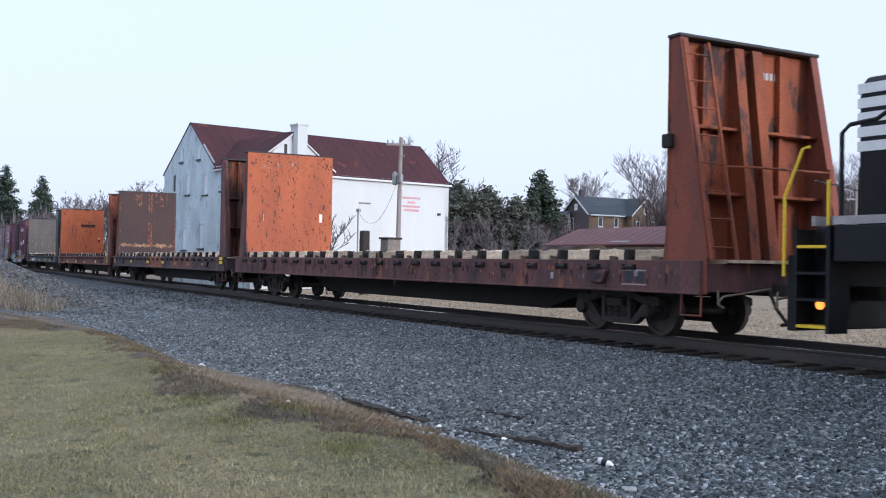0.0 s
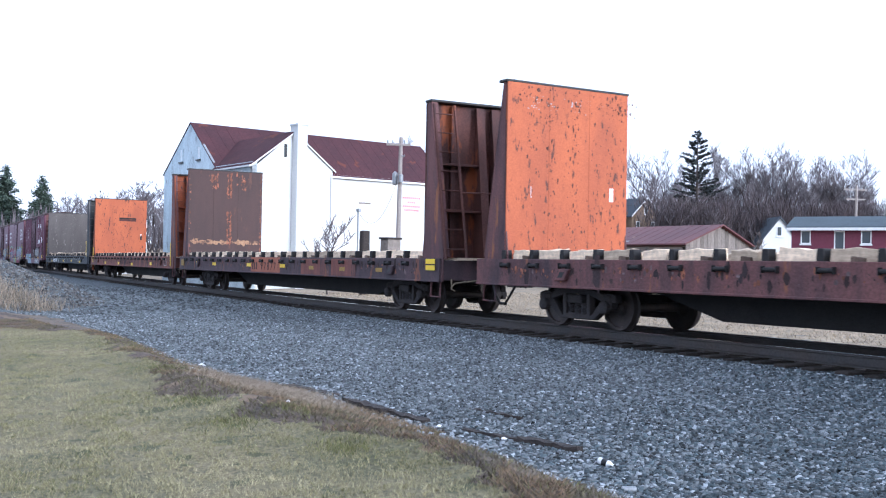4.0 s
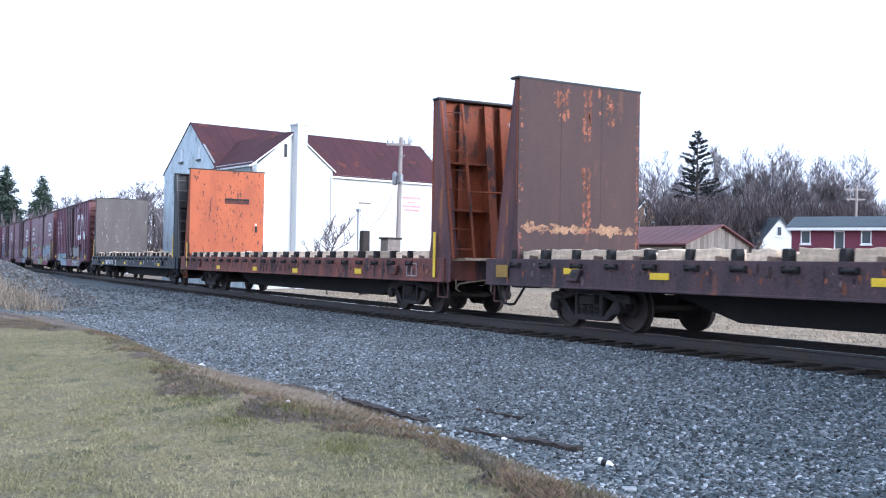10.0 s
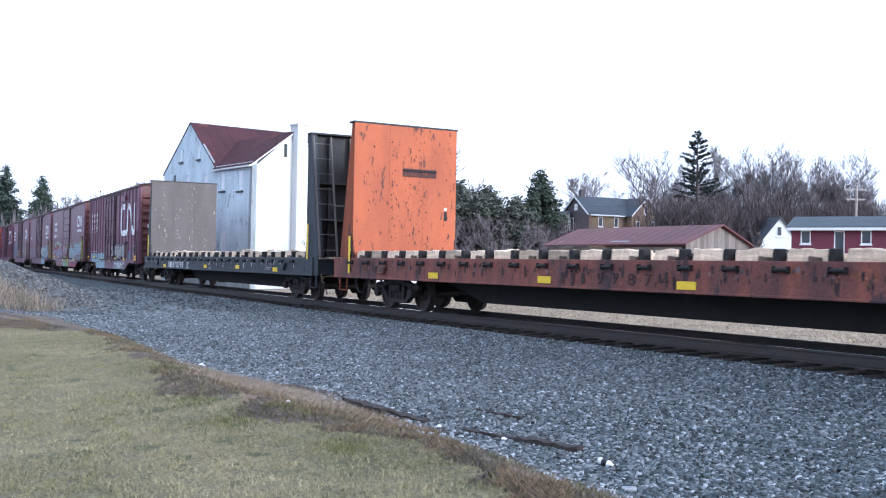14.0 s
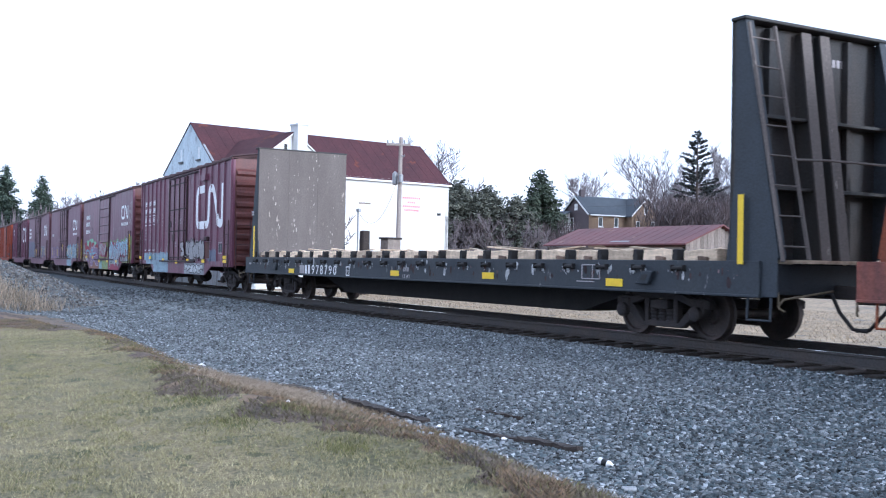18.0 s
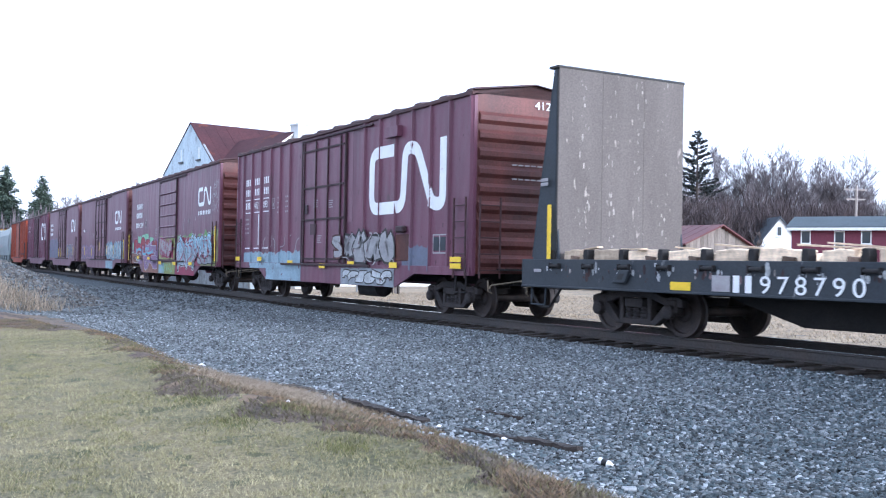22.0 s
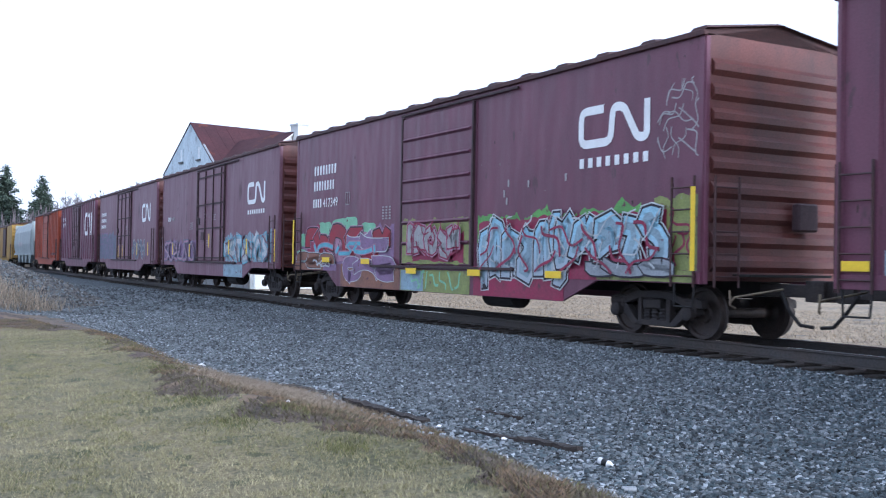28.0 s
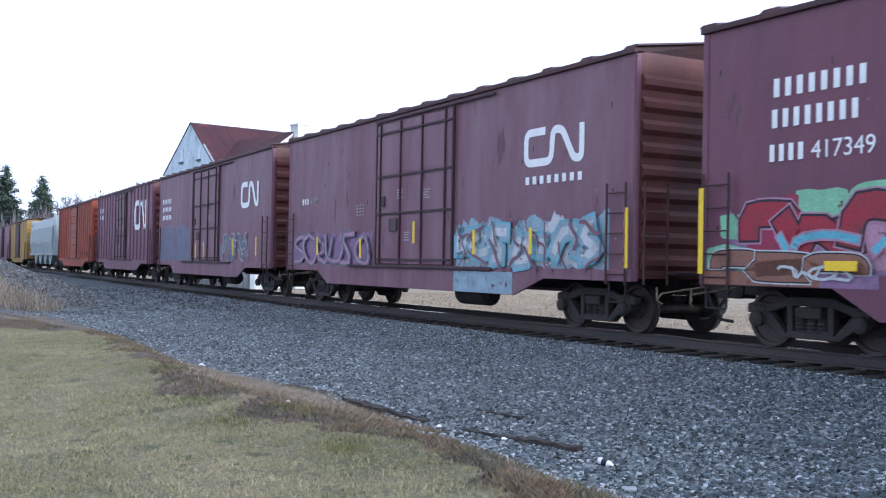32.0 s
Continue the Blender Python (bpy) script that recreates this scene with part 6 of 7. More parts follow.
# covered hopper
car = thing("hopper_car", "pale grey-green covered hopper car with curved sides", "hopper car", group="cars of the freight train")
hb = Build().prism([(-1.45, 1.5), (-1.58, 2.4), (-1.52, 3.6), (-1.15, 4.35), (-0.5, 4.6), (0.5, 4.6), (1.15, 4.35), (1.52, 3.6), (1.58, 2.4), (1.45, 1.5)], -8.3, 8.3, "x")
part("hopper_body", hb, "hopper", car)
for x in (-5.4, -1.8, 1.8, 5.4):
    part("discharge_bay", Build().prism([(x - 1.7, 1.5), (x + 1.7, 1.5), (x + 0.35, 0.55), (x - 0.35, 0.55)], -1.3, 1.3), "hopper", car)
part("running_board", Build().box(-8.6, 8.6, -0.45, 0.45, 4.66, 4.7), "zinc", car)
part("side_sill", Build().box(-9.2, 9.2, -1.5, 1.5, 1.3, 1.5), "hopper", car)
for sx in (-1, 1):
    part("end_slope", Build().prism([(sx * 8.3, 4.5), (sx * 8.3, 1.5), (sx * 9.1, 1.5), (sx * 9.1, 1.7)], -1.4, 1.4), "hopper", car)
    for y in (-1.4, 1.36):
        part("end_post", Build().box(min(sx * 9.0, sx * 9.15), max(sx * 9.0, sx * 9.15), y, y + 0.04, 1.3, 4.5), "hopper", car)
    bogie(car, sx * 7.3)
    coupler(car, sx * 9.2, sx)
part("stencil", Build().box(-3, 1, -1.595, -1.59, 2.2, 2.6), "dull_white", car)
TRAIN.append((car, -226.3))
car = boxcar("dull yellow boxcar with a dark door", -247.2, 8.8, "yellow_car", False, (-2.0, 2.0), True, end="yellow_car")
part("door_cover", Build().box(-1.95, 1.95, -1.66, -1.64, 1.2, 4.4), "sill_dark", car)
car = boxcar("dark red boxcar at the tail", -266.5, 7.92, "boxcar", False, (-2.2, 0.85), True)

# ---- locomotive ahead of the flat cars ----
car = thing("locomotive", "black diesel locomotive with white stripes and yellow handrails", "locomotive", group="cars of the freight train")
part("frame", Build().box(-7.5, 8.4, -1.5, 1.5, 1.25, 1.74).box(-8.2, -7.5, -1.0, 1.0, 1.25, 1.74), "loco_black", car, bevel=0.02)
part("long_hood", Build().prism([(-0.95, 1.74), (0.95, 1.74), (0.95, 3.62), (0.8, 3.78), (-0.8, 3.78), (-0.95, 3.62)], -7.55, 4.2, "x"), "loco_black", car, bevel=0.04)
part("roof_fans", Build().lathe([(3.78, 0.6), (3.95, 0.6), (3.97, 0.5)], (-5.8, 0, 0), "z", 18).lathe([(3.78, 0.6), (3.95, 0.6), (3.97, 0.5)], (-4.3, 0, 0), "z", 18), "loco_black", car)
part("cab", Build().box(4.2, 6.8, -1.5, 1.5, 1.74, 4.5), "loco_black", car, bevel=0.06)
part("short_hood", Build().box(6.8, 8.0, -0.9, 0.9, 1.74, 3.2), "loco_black", car, bevel=0.05)
part("fuel_tank", Build().box(-2.5, 2.5, -1.35, 1.35, 0.4, 1.25), "black_iron", car, bevel=0.1)
for i in range(5):
    z = 3.53 - i * 0.195
    part("stripe", Build().box(-7.56, -6.75, -0.958, 0.958, z, z + 0.135), "white_paint", car, "white reflective stripe")
part("sill_stripe", Build().box(-7.5, 8.3, -1.51, -1.5, 1.75, 1.86), "dull_white", car)
part("end_stripe", Build().box(-8.26, -8.2, -1.0, -0.6, 1.76, 1.9), "dull_white", car)
for y in (-1.45, 1.41):
    part("corner_handrail", Build().tube([(-8.35, y, 1.05), (-8.35, y, 2.15), (-8.05, y, 2.8), (-7.95, y + 0.02, 2.82)], 0.024, 6), "yellow", car)
    part("corner_handrail", Build().tube([(-7.62, y, 1.2), (-7.62, y, 2.35)], 0.024, 6), "yellow", car)
    part("walkway_rail", Build().tube([(-7.42, y, 1.74), (-7.42, y, 2.95), (-7.3, y, 3.05), (-6.9, y, 3.08), (-6.3, y, 3.4), (4.2, y, 3.4)], 0.03, 6), "loco_black", car)
    for k in range(4):
        part("step", Build().box(-8.1, -7.62, y - 0.04 if y < 0 else y - 0.25, y + 0.3 if y < 0 else y + 0.08, 0.36 + 0.36 * k, 0.4 + 0.36 * k), "yellow" if k in (0, 3) else "loco_black", car)
    part("step_side", Build().box(-8.14, -8.1, y - 0.04, y + 0.34 if y < 0 else y + 0.08, 0.32, 1.7), "loco_black", car)
    part("step_side", Build().box(-7.62, -7.56, y - 0.04, y + 0.34 if y < 0 else y + 0.08, 0.3, 1.74), "loco_black", car)
part("step_well", Build().box(-8.1, -7.62, -1.1, -1.0, 0.4, 1.7), "loco_black", car)
part("step_lamp", Build().lathe([(0, 0.065), (0.03, 0.065)], (-7.74, -1.46, 0.68), "y", 10), "marker_glow", car, "lit orange step lamp")
part("pilot_plate", Build().box(-8.34, -8.2, -1.4, 1.4, 0.3, 1.35), "loco_black", car, bevel=0.02)
part("end_cabinet", Build().box(-7.9, -7.56, -0.5, 0.3, 1.74, 2.6), "loco_black", car, bevel=0.02)
part("end_chain", Build().tube([(-8.2, -1.0 + 0.2 * i, 2.4 - 0.02 * (5 - abs(i - 5))) for i in range(11)], 0.012, 4), "zinc", car)
part("number_board", Build().box(-7.575, -7.56, -0.3, 0.3, 2.6, 2.7), "dull_white", car)
for sx in (-1, 1):
    bogie(car, sx * 5.0, 3.3, "bogie")
    coupler(car, sx * 8.4, sx)
TRAIN.append((car, -1.45))
# ---- buildings ----
def frame_at(x, y, z, ang):
    return Matrix.Translation((x, y, z)) @ Matrix.Rotation(radians(ang), 4, "Z")


def wall_cells(width, height, thick, holes, z0=0.0):
    """A wall in the x-z plane with openings (x0, x1, z0, z1) cut through it; y runs inwards."""
    xs = sorted({0, width, *[h[0] for h in holes], *[h[1] for h in holes]})
    zs = sorted({z0, height, *[h[2] for h in holes], *[h[3] for h in holes]})
    b = Build()
    for a, c in zip(xs, xs[1:]):
        for d, e in zip(zs, zs[1:]):
            m, n = (a + c) / 2, (d + e) / 2
            if not any(h[0] < m < h[1] and h[2] < n < h[3] for h in holes):
                b.box(a, c, 0, thick, d, e)
    return b.mesh("wall", weld=True)


def window(house, m, x0, x1, z0, z1, pane="shutter", trim="trim", deep=0.1, t=0.07):
    w, h = x1 - x0, z1 - z0
    wd = part("window", Build().box(x0, x0 + t, 0.0, deep, z0, z1).box(x1 - t, x1, 0.0, deep, z0, z1).box(x0 + t, x1 - t, 0.0, deep, z1 - t, z1).box(x0 + t, x1 - t, 0.0, deep, z0, z0 + t), trim, house, at=m)
    part("pane", Build().box(x0 + t, x1 - t, deep - 0.04, deep, z0 + t, z1 - t), pane, wd)
    part("sill", Build().box(x0 - 0.06, x1 + 0.06, -0.08, 0.04, z0 - 0.1, z0 - 0.003), "dark_void" if pane == "shutter" else trim, wd)
    return wd


def gable_roof(house, mat, x0, x1, y0, y1, zeave, zridge, over=0.3, thick=0.14, name="roof"):
    """Ridge along x."""
    ym = (y0 + y1) / 2
    k = (zridge - zeave) / (ym - y0)
    b = Build()
    for sy, ye in ((-1, y0), (1, y1)):
        yo = ye + sy * over
        zo = zeave - k * over
        b.add([(x0 - over, yo, zo), (x1 + over, yo, zo), (x1 + over, ym, zridge), (x0 - over, ym, zridge),
               (x0 - over, yo, zo + thick), (x1 + over, yo, zo + thick), (x1 + over, ym, zridge + thick), (x0 - over, ym, zridge + thick)],
              [(0, 1, 2, 3), (4, 5, 6, 7), (0, 1, 5, 4), (1, 2, 6, 5), (2, 3, 7, 6), (3, 0, 4, 7)])
    return part(name, b, mat, house)


# The old mill. In its own space x runs along the wall that faces the track (away to the far end), y runs away from the track.
mill = thing("mill_building", "tall old white mill with a dark red metal roof", "building", kind="")
LX, LY = Vector((-0.9933, -0.1155, 0)), Vector((-0.1155, 0.9933, 0))
mill.matrix_basis = Matrix(((LX.x, LY.x, 0, -55.25), (LX.y, LY.y, 0, 7.83), (0, 0, 1, -0.45), (0, 0, 0, 1)))
EAVE, PEAK, WPEAK, FAR, RIDGE = 7.2, 10.15, 9.05, 12.4, 8.45
ID = Matrix.Identity(4)
wins = [(8.35, 9.05, 5.68, 7.0), (5.75, 6.45, 5.57, 6.88), (1.1, 1.8, 5.6, 6.85), (3.4, 4.1, 5.7, 6.9), (8.7, 9.45, 2.2, 3.55), (6.2, 6.95, 2.3, 3.85), (3.1, 3.9, 0.4, 3.4), (10.5, 11.0, 5.9, 7.1)]
part("track_wall", wall_cells(FAR, EAVE, 0.3, wins), "house_white_shaded", mill)
part("gable_wall", Build().prism([(4.86, EAVE), (FAR, EAVE), (RIDGE, PEAK)], 0.0, 0.3), "house_white_shaded", mill)
for i, w in enumerate(wins):
    window(mill, ID, *w, pane="shutter" if i != 7 else "dark_void", trim="house_white_shaded")
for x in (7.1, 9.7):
    window(mill, pose(0, -0.03, 0), x - 0.22, x + 0.22, 7.8, 8.65, trim="house_white_shaded", deep=0.06)
end = Matrix(((0, 1, 0, 0), (1, 0, 0, 0), (0, 0, 1, 0), (0, 0, 0, 1)))
part("wing_wall", wall_cells(5.3, EAVE - 0.15, 0.3, []), "house_white", mill, at=end @ pose(0, 0, 0))
part("wing_gable", Build().prism([(0.3, EAVE - 0.15), (5.3, EAVE - 0.15), (2.65, WPEAK)], 0.0, 0.3, "x"), "house_white", mill)
part("wing_back", Build().box(0.3, 4.86, 5.0, 5.3, 0, EAVE - 0.15), "house_white", mill)
part("long_wall", wall_cells(12.6, EAVE + 0.1, 0.3, [(5.1, 5.9, 4.95, 5.55)]), "house_white", mill, at=Matrix(((0, 1, 0, 4.86), (1, 0, 0, 5.3), (0, 0, 1, 0), (0, 0, 0, 1))))
part("vent_board", Build().box(4.84, 4.95, 10.4, 11.2, 4.95, 5.55), "house_white", mill)
part("vent_sill", Build().box(4.8, 4.87, 10.35, 11.25, 5.5, 5.6), "board", mill)
part("far_wall", Build().box(FAR - 0.3, FAR, 0.3, 17.9, 0, EAVE), "house_white", mill)
part("end_wall", Build().box(4.86, FAR, 17.6, 17.9, 0, EAVE).prism([(4.86, EAVE), (FAR, EAVE), (RIDGE, PEAK)], 17.6, 17.9), "house_white", mill)
main_roof = Build()
for xe, sx in ((4.86, -1), (FAR, 1)):
    xo, zo = xe + sx * 0.18, EAVE - 0.1
    pts = [(xo, zo), (RIDGE, PEAK + 0.03), (RIDGE, PEAK + 0.08), (xo, zo + 0.05)]
    main_roof.prism(pts, -0.04, 18.0)
part("main_roof", main_roof, "roof_red", mill)
part("rake_flashing", Build().prism([(5.0, 7.47), (6.5, 8.69), (6.5, 8.715), (5.0, 7.495)], -0.05, 0.1), "zinc", mill, "pale loose flashing on the roof edge")
for i in range(24):
    y = -0.02 + 17.9 * i / 23
    for xe, sx in ((4.86, -1), (FAR, 1)):
        part("roof_seam", Build().prism([(xe + sx * 0.18, EAVE - 0.05), (RIDGE, PEAK + 0.08), (RIDGE, PEAK + 0.092), (xe + sx * 0.18, EAVE - 0.038)], y, y + 0.04), "roof_red", mill)
wing_roof = Build()
for ye, sy in ((0.0, -1), (5.3, 1)):
    wing_roof.prism([(ye + sy * 0.14, EAVE - 0.25), (2.65, WPEAK + 0.02), (2.65, WPEAK + 0.12), (ye + sy * 0.14, EAVE - 0.14)], -0.1, 4.86, "x")
    wing_roof.prism([(ye - sy * 0.02, EAVE - 0.15), (2.65, WPEAK + 0.02), (2.65, WPEAK + 0.12), (ye - sy * 0.02, EAVE - 0.04)], 4.86, 6.9, "x")
part("wing_roof", wing_roof, "roof_red", mill)
for ye, sy in ((0.0, -1), (5.3, 1)):
    part("bargeboard", Build().prism([(ye + sy * 0.15, EAVE - 0.3), (2.65, WPEAK - 0.02), (2.65, WPEAK + 0.06), (ye + sy * 0.15, EAVE - 0.2)], -0.14, -0.102, "x"), "trim", mill)
part("gutter", Build().box(-0.12, 4.84, -0.23, -0.145, EAVE - 0.3, EAVE - 0.2), "trim", mill, "white eaves gutter", bevel=0.01)
part("attic_slit", Build().box(-0.03, 0.05, 2.02, 2.2, 7.6, 8.35), "dark_void", mill)
part("cornice", Build().box(4.6, 4.67, 5.6, 18.0, EAVE - 0.14, EAVE - 0.02), "trim", mill)
part("chimney", Build().box(-0.6, 0.25, 2.55, 3.2, 0, 9.45).box(-0.65, 0.3, 2.5, 3.25, 9.45, 9.55), "house_white", mill, "white painted brick chimney", bevel=0.01)
part("downspout", Build().tube([(-0.06, 5.2, EAVE - 0.3), (-0.06, 5.22, 0.2)], 0.05, 6), "trim", mill)
r = random.Random(3)
for k, (w, z) in enumerate(((1.55, 6.1), (0.7, 5.8), (1.5, 5.52), (1.3, 5.26))):
    n = 9 if w > 1 else 4
    for i in range(n):
        part("writing_bar", Build().box(4.845, 4.858, 13.9 + (1.55 - w) / 2 + w * i / n, 13.9 + (1.55 - w) / 2 + w * (i + 0.7) / n, z - 0.07, z + 0.07), "red_sign", mill)
part("wall_lamp", Build().box(4.7, 4.86, 16.9, 17.1, 5.0, 5.15), "dark_void", mill)


def simple_house(name, label, at, w, d, zeave, zridge, wall, roof, wins=(), pane="glass", side_wall=None, trim="trim", over=0.3, side_wins=()):
    """Ridge along x; the front wall lies at y = 0, gables at x = 0 and x = w."""
    h = thing(name, label, "house", at)
    part("wall", wall_cells(w, zeave, 0.25, wins), wall, h)
    part("wall", Build().box(0.25, w - 0.25, d - 0.25, d, 0, zeave), wall, h)
    gw = side_wall or wall
    part("gable", wall_cells(d - 0.01, zeave, 0.25, side_wins), gw, h, at=Matrix(((0, 1, 0, -0.005), (1, 0, 0, 0.005), (0, 0, 1, 0), (0, 0, 0, 1))))
    part("gable", Build().prism([(0.0, zeave), (d, zeave), (d / 2, zridge)], 0.0, 0.25, "x"), gw, h)
    part("gable", Build().box(w - 0.25, w + 0.005, 0.005, d - 0.005, 0, zeave).prism([(0.0, zeave), (d, zeave), (d / 2, zridge)], w - 0.25, w, "x"), gw, h)
    gable_roof(h, roof, 0, w, 0, d, zeave, zridge + 0.03, over)
    for q in wins:
        window(h, ID, *q, pane=pane, trim=trim, deep=0.15)
    for q in side_wins:
        window(h, Matrix(((0, 1, 0, -0.005), (1, 0, 0, 0.005), (0, 0, 1, 0), (0, 0, 0, 1))), *q, pane=pane, trim=trim, deep=0.15)
    return h


# long low shed with a red metal roof; its boarded gable faces along the track
shed = thing("storage_shed", "low shed with a red metal roof and grey board gable", "shed", pose(-59.6, 31.8, -0.4))
part("back_wall", Build().box(0.2, 13.9, 5.3, 5.4, 0, 3.0), "board", shed)
part("roof", Build().prism([(-0.35, 2.98), (2.85, 4.22), (5.6, 2.98), (5.6, 3.06), (2.85, 4.31), (-0.35, 3.06)], 0.1, 14.3, "x"), "shed_roof", shed)
for i in range(18):
    x = 0.12 + 14.1 * i / 17
    part("roof_seam", Build().prism([(-0.35, 3.06), (2.85, 4.31), (2.85, 4.325), (-0.35, 3.075)], x, x + 0.04, "x"), "shed_roof", shed)
part("roof_patch", Build().prism([(0.0, 3.215), (0.16, 3.278), (0.16, 3.292), (0.0, 3.229)], 6.9, 8.8, "x"), "zinc", shed)
for i in range(18):
    y = 0.3 * i
    top = 3.08 + 1.1 * (1 - abs(y + 0.15 - 2.85) / (2.95 if y < 2.85 else 2.6))
    part("gable_board", Build().box(13.95, 13.98, y, y + 0.285, 0.0, top), "board", shed)
for x in (0.3, 3.5, 7, 10.5, 13.8):
    part("post", Build().box(x - 0.08, x + 0.08, 0.0, 0.16, 0, 2.9), "board", shed)
part("front_beam", Build().box(0.2, 13.94, 0.0, 0.14, 2.6, 2.86), "board", shed)
for x0, x1 in ((0.4, 3.4), (3.6, 6.9), (10.6, 13.7)):
    part("front_panel", Build().box(x0, x1, 0.16, 0.2, 0.0, 2.58), "board", shed)

TURN = Matrix(((0, -1, 0, 0), (1, 0, 0, 0), (0, 0, 1, 0), (0, 0, 0, 1)))
# dark red building: local x runs away from the track, its front faces along the track
red = simple_house("red_building", "dark red sided building with a grey roof and white windows", pose(-49.8, 46.1, -0.4, 0, 0, 30), 14, 6, 4.6, 5.35, "red_siding", "grey_roof",
                   wins=[(0.62, 1.3, 3.45, 4.4), (2.85, 3.55, 2.2, 4.35), (4.6, 5.28, 3.45, 4.4), (8.2, 8.9, 3.45, 4.4)], over=0.35)
part("fascia", Build().box(-0.3, 14.3, -0.42, -0.36, 4.38, 4.58), "trim", red)
for z in [0.4 + 0.3 * i for i in range(14)]:
    for x0, x1 in ((0, 0.6), (1.35, 2.8), (3.6, 4.55), (5.33, 8.15), (8.95, 14)):
        part("lap_board", Build().prism([(-0.02, z), (0.0, z), (0.0, z + 0.28)], x0, x1, "x"), "red_siding", red)
# local x runs across the view of its gabled wing, y behind it
white = simple_house("white_house", "small white house with a steep gabled wing and slate roof", Matrix.Translation((-63.6, 60.9, -0.2)) @ Matrix.Rotation(radians(62), 4, "Z") @ pose(-5.6, 2.6, 0), 8.2, 4.5, 3.6, 5.75, "house_white", "slate_roof")
wing = part("wing", Build().prism([(3.85, 0), (7.35, 0), (7.35, 3.9), (5.6, 6.05), (3.85, 3.9)], -2.6, -0.05), "house_white", white)
part("wing_roof", Build().prism([(3.6, 3.6), (5.6, 6.06), (7.6, 3.6), (7.6, 3.75), (5.6, 6.2), (3.6, 3.75)], -2.8, 2.0), "slate_roof", white)
for x, z in ((5.3, 4.4), (4.5, 2.4), (6.2, 2.4)):
    window(white, pose(0, -2.64, 0), x, x + 0.5, z, z + 0.9, "glass", deep=0.05)
brick = simple_house("brick_house", "two-storey brick house with a slate roof on the rise", pose(-97.8, 66.8, 1.2) @ TURN, 9.5, 5, 6.5, 8.55, "brick", "slate_roof",
                     wins=[(1.5, 2.2, 4.9, 6.1), (4.0, 4.7, 4.9, 6.1)], side_wall="brick_grey", side_wins=[(2.9, 3.7, 4.4, 6.0)])
part("attic_pane", Build().box(-0.02, 0.05, 2.2, 2.8, 6.9, 7.7), "trim", brick)
part("eaves_board", Build().box(0, 5.7, -0.36, -0.32, 6.2, 6.36), "trim", brick)
for y0, y1 in ((-0.3, 2.5), (5.3, 2.5)):
    part("rake_board", Build().prism([(y0, 6.2), (y1, 8.5), (y1, 8.72), (y0, 6.42)], -0.36, -0.305, "x"), "trim", brick)
cross = part("cross_wing", Build().box(5.8, 10.4, -1.2, -0.02, 0, 6.4).prism([(5.8, 6.4), (10.4, 6.4), (8.1, 8.5)], -1.2, -0.02), "brick", brick)
part("cross_roof", Build().prism([(5.5, 6.15), (8.1, 8.55), (10.7, 6.15), (10.7, 6.3), (8.1, 8.7), (5.5, 6.3)], -1.5, 2.5), "slate_roof", brick)
for x, z in ((6.5, 4.6), (8.9, 4.6), (7.8, 6.6)):
    window(brick, pose(0, -1.24, 0), x, x + 0.6, z, z + 1.1, "glass", deep=0.05)
part("bargeboard", Build().prism([(5.5, 6.17), (8.1, 8.57), (10.7, 6.17), (10.7, 6.35), (8.1, 8.75), (5.5, 6.35)], -1.56, -1.505), "trim", brick)
part("chimney", Build().box(0.6, 1.2, 2.3, 2.8, 8.2, 9.5), "brick_grey", brick, bevel=0.02)
annex = thing("white_annex", "white sided lean-to house behind the evergreens", "house", pose(-101.0, 63.2, 1.2) @ TURN)
part("wall", Build().prism([(0, 0), (3.2, 0), (3.2, 6.6), (0, 5.0)], 0, 4), "house_white", annex)
part("roof", Build().prism([(-0.3, 4.95), (3.2, 6.7), (3.2, 6.85), (-0.3, 5.1)], -0.3, 4.2), "slate_roof", annex)
cottage = simple_house("white_cottage", "narrow white gabled house among bare trees", pose(-105.6, 15.6, -0.45, 0, 0, 166), 8, 3.4, 5.5, 7.1, "house_white", "slate_roof", side_wins=[(0.9, 1.5, 3.2, 4.4), (2.1, 2.7, 3.2, 4.4)], over=0.2)

# ---- poles, posts and wires ----
def utility_pole(label, at, h, arm=2.0, angle=20, can=True):
    p = thing("utility_pole", label, "utility pole", at)
    part("shaft", Build().tube([(0, 0, -0.3), (0, 0, h * 0.5), (0.02, 0, h)], 0.15, 10, 0.1), "pole_wood", p)
    ca = part("crossarm", Build().box(-arm / 2, arm / 2, -0.06, 0.06, h - 0.45, h - 0.33), "pole_wood", p, at=pose(0, -0.13, 0, 0, 0, angle))
    for k in (-0.45, -0.25, 0.25, 0.45):
        part("insulator", Build().lathe([(h - 0.33, 0.03), (h - 0.28, 0.05), (h - 0.2, 0.045), (h - 0.16, 0.02)], (k * arm, 0, 0), "z", 8), "zinc", ca)
    if not can:
        part("crossarm", Build().box(-arm * 0.4, arm * 0.4, -0.06, 0.06, h - 1.3, h - 1.18), "pole_wood", p, at=pose(0, -0.13, 0, 0, 0, angle))
    if can:
        part("transformer", Build().lathe([(h - 2.5, 0.08), (h - 2.45, 0.14), (h - 1.9, 0.14), (h - 1.85, 0.1), (h - 1.78, 0.04)], (-0.24, -0.16, 0), "z", 12), "zinc", p)
        part("transformer", Build().lathe([(h - 2.4, 0.06), (h - 2.35, 0.11), (h - 2.0, 0.11), (h - 1.95, 0.07)], (0.22, -0.05, 0), "z", 12), "zinc", p)
        part("bracket", Build().tube([(0.0, 0.0, h - 0.9), (0.35, 0, h - 1.05), (0.45, 0, h - 0.95)], 0.03, 5), "zinc", p)
    return p


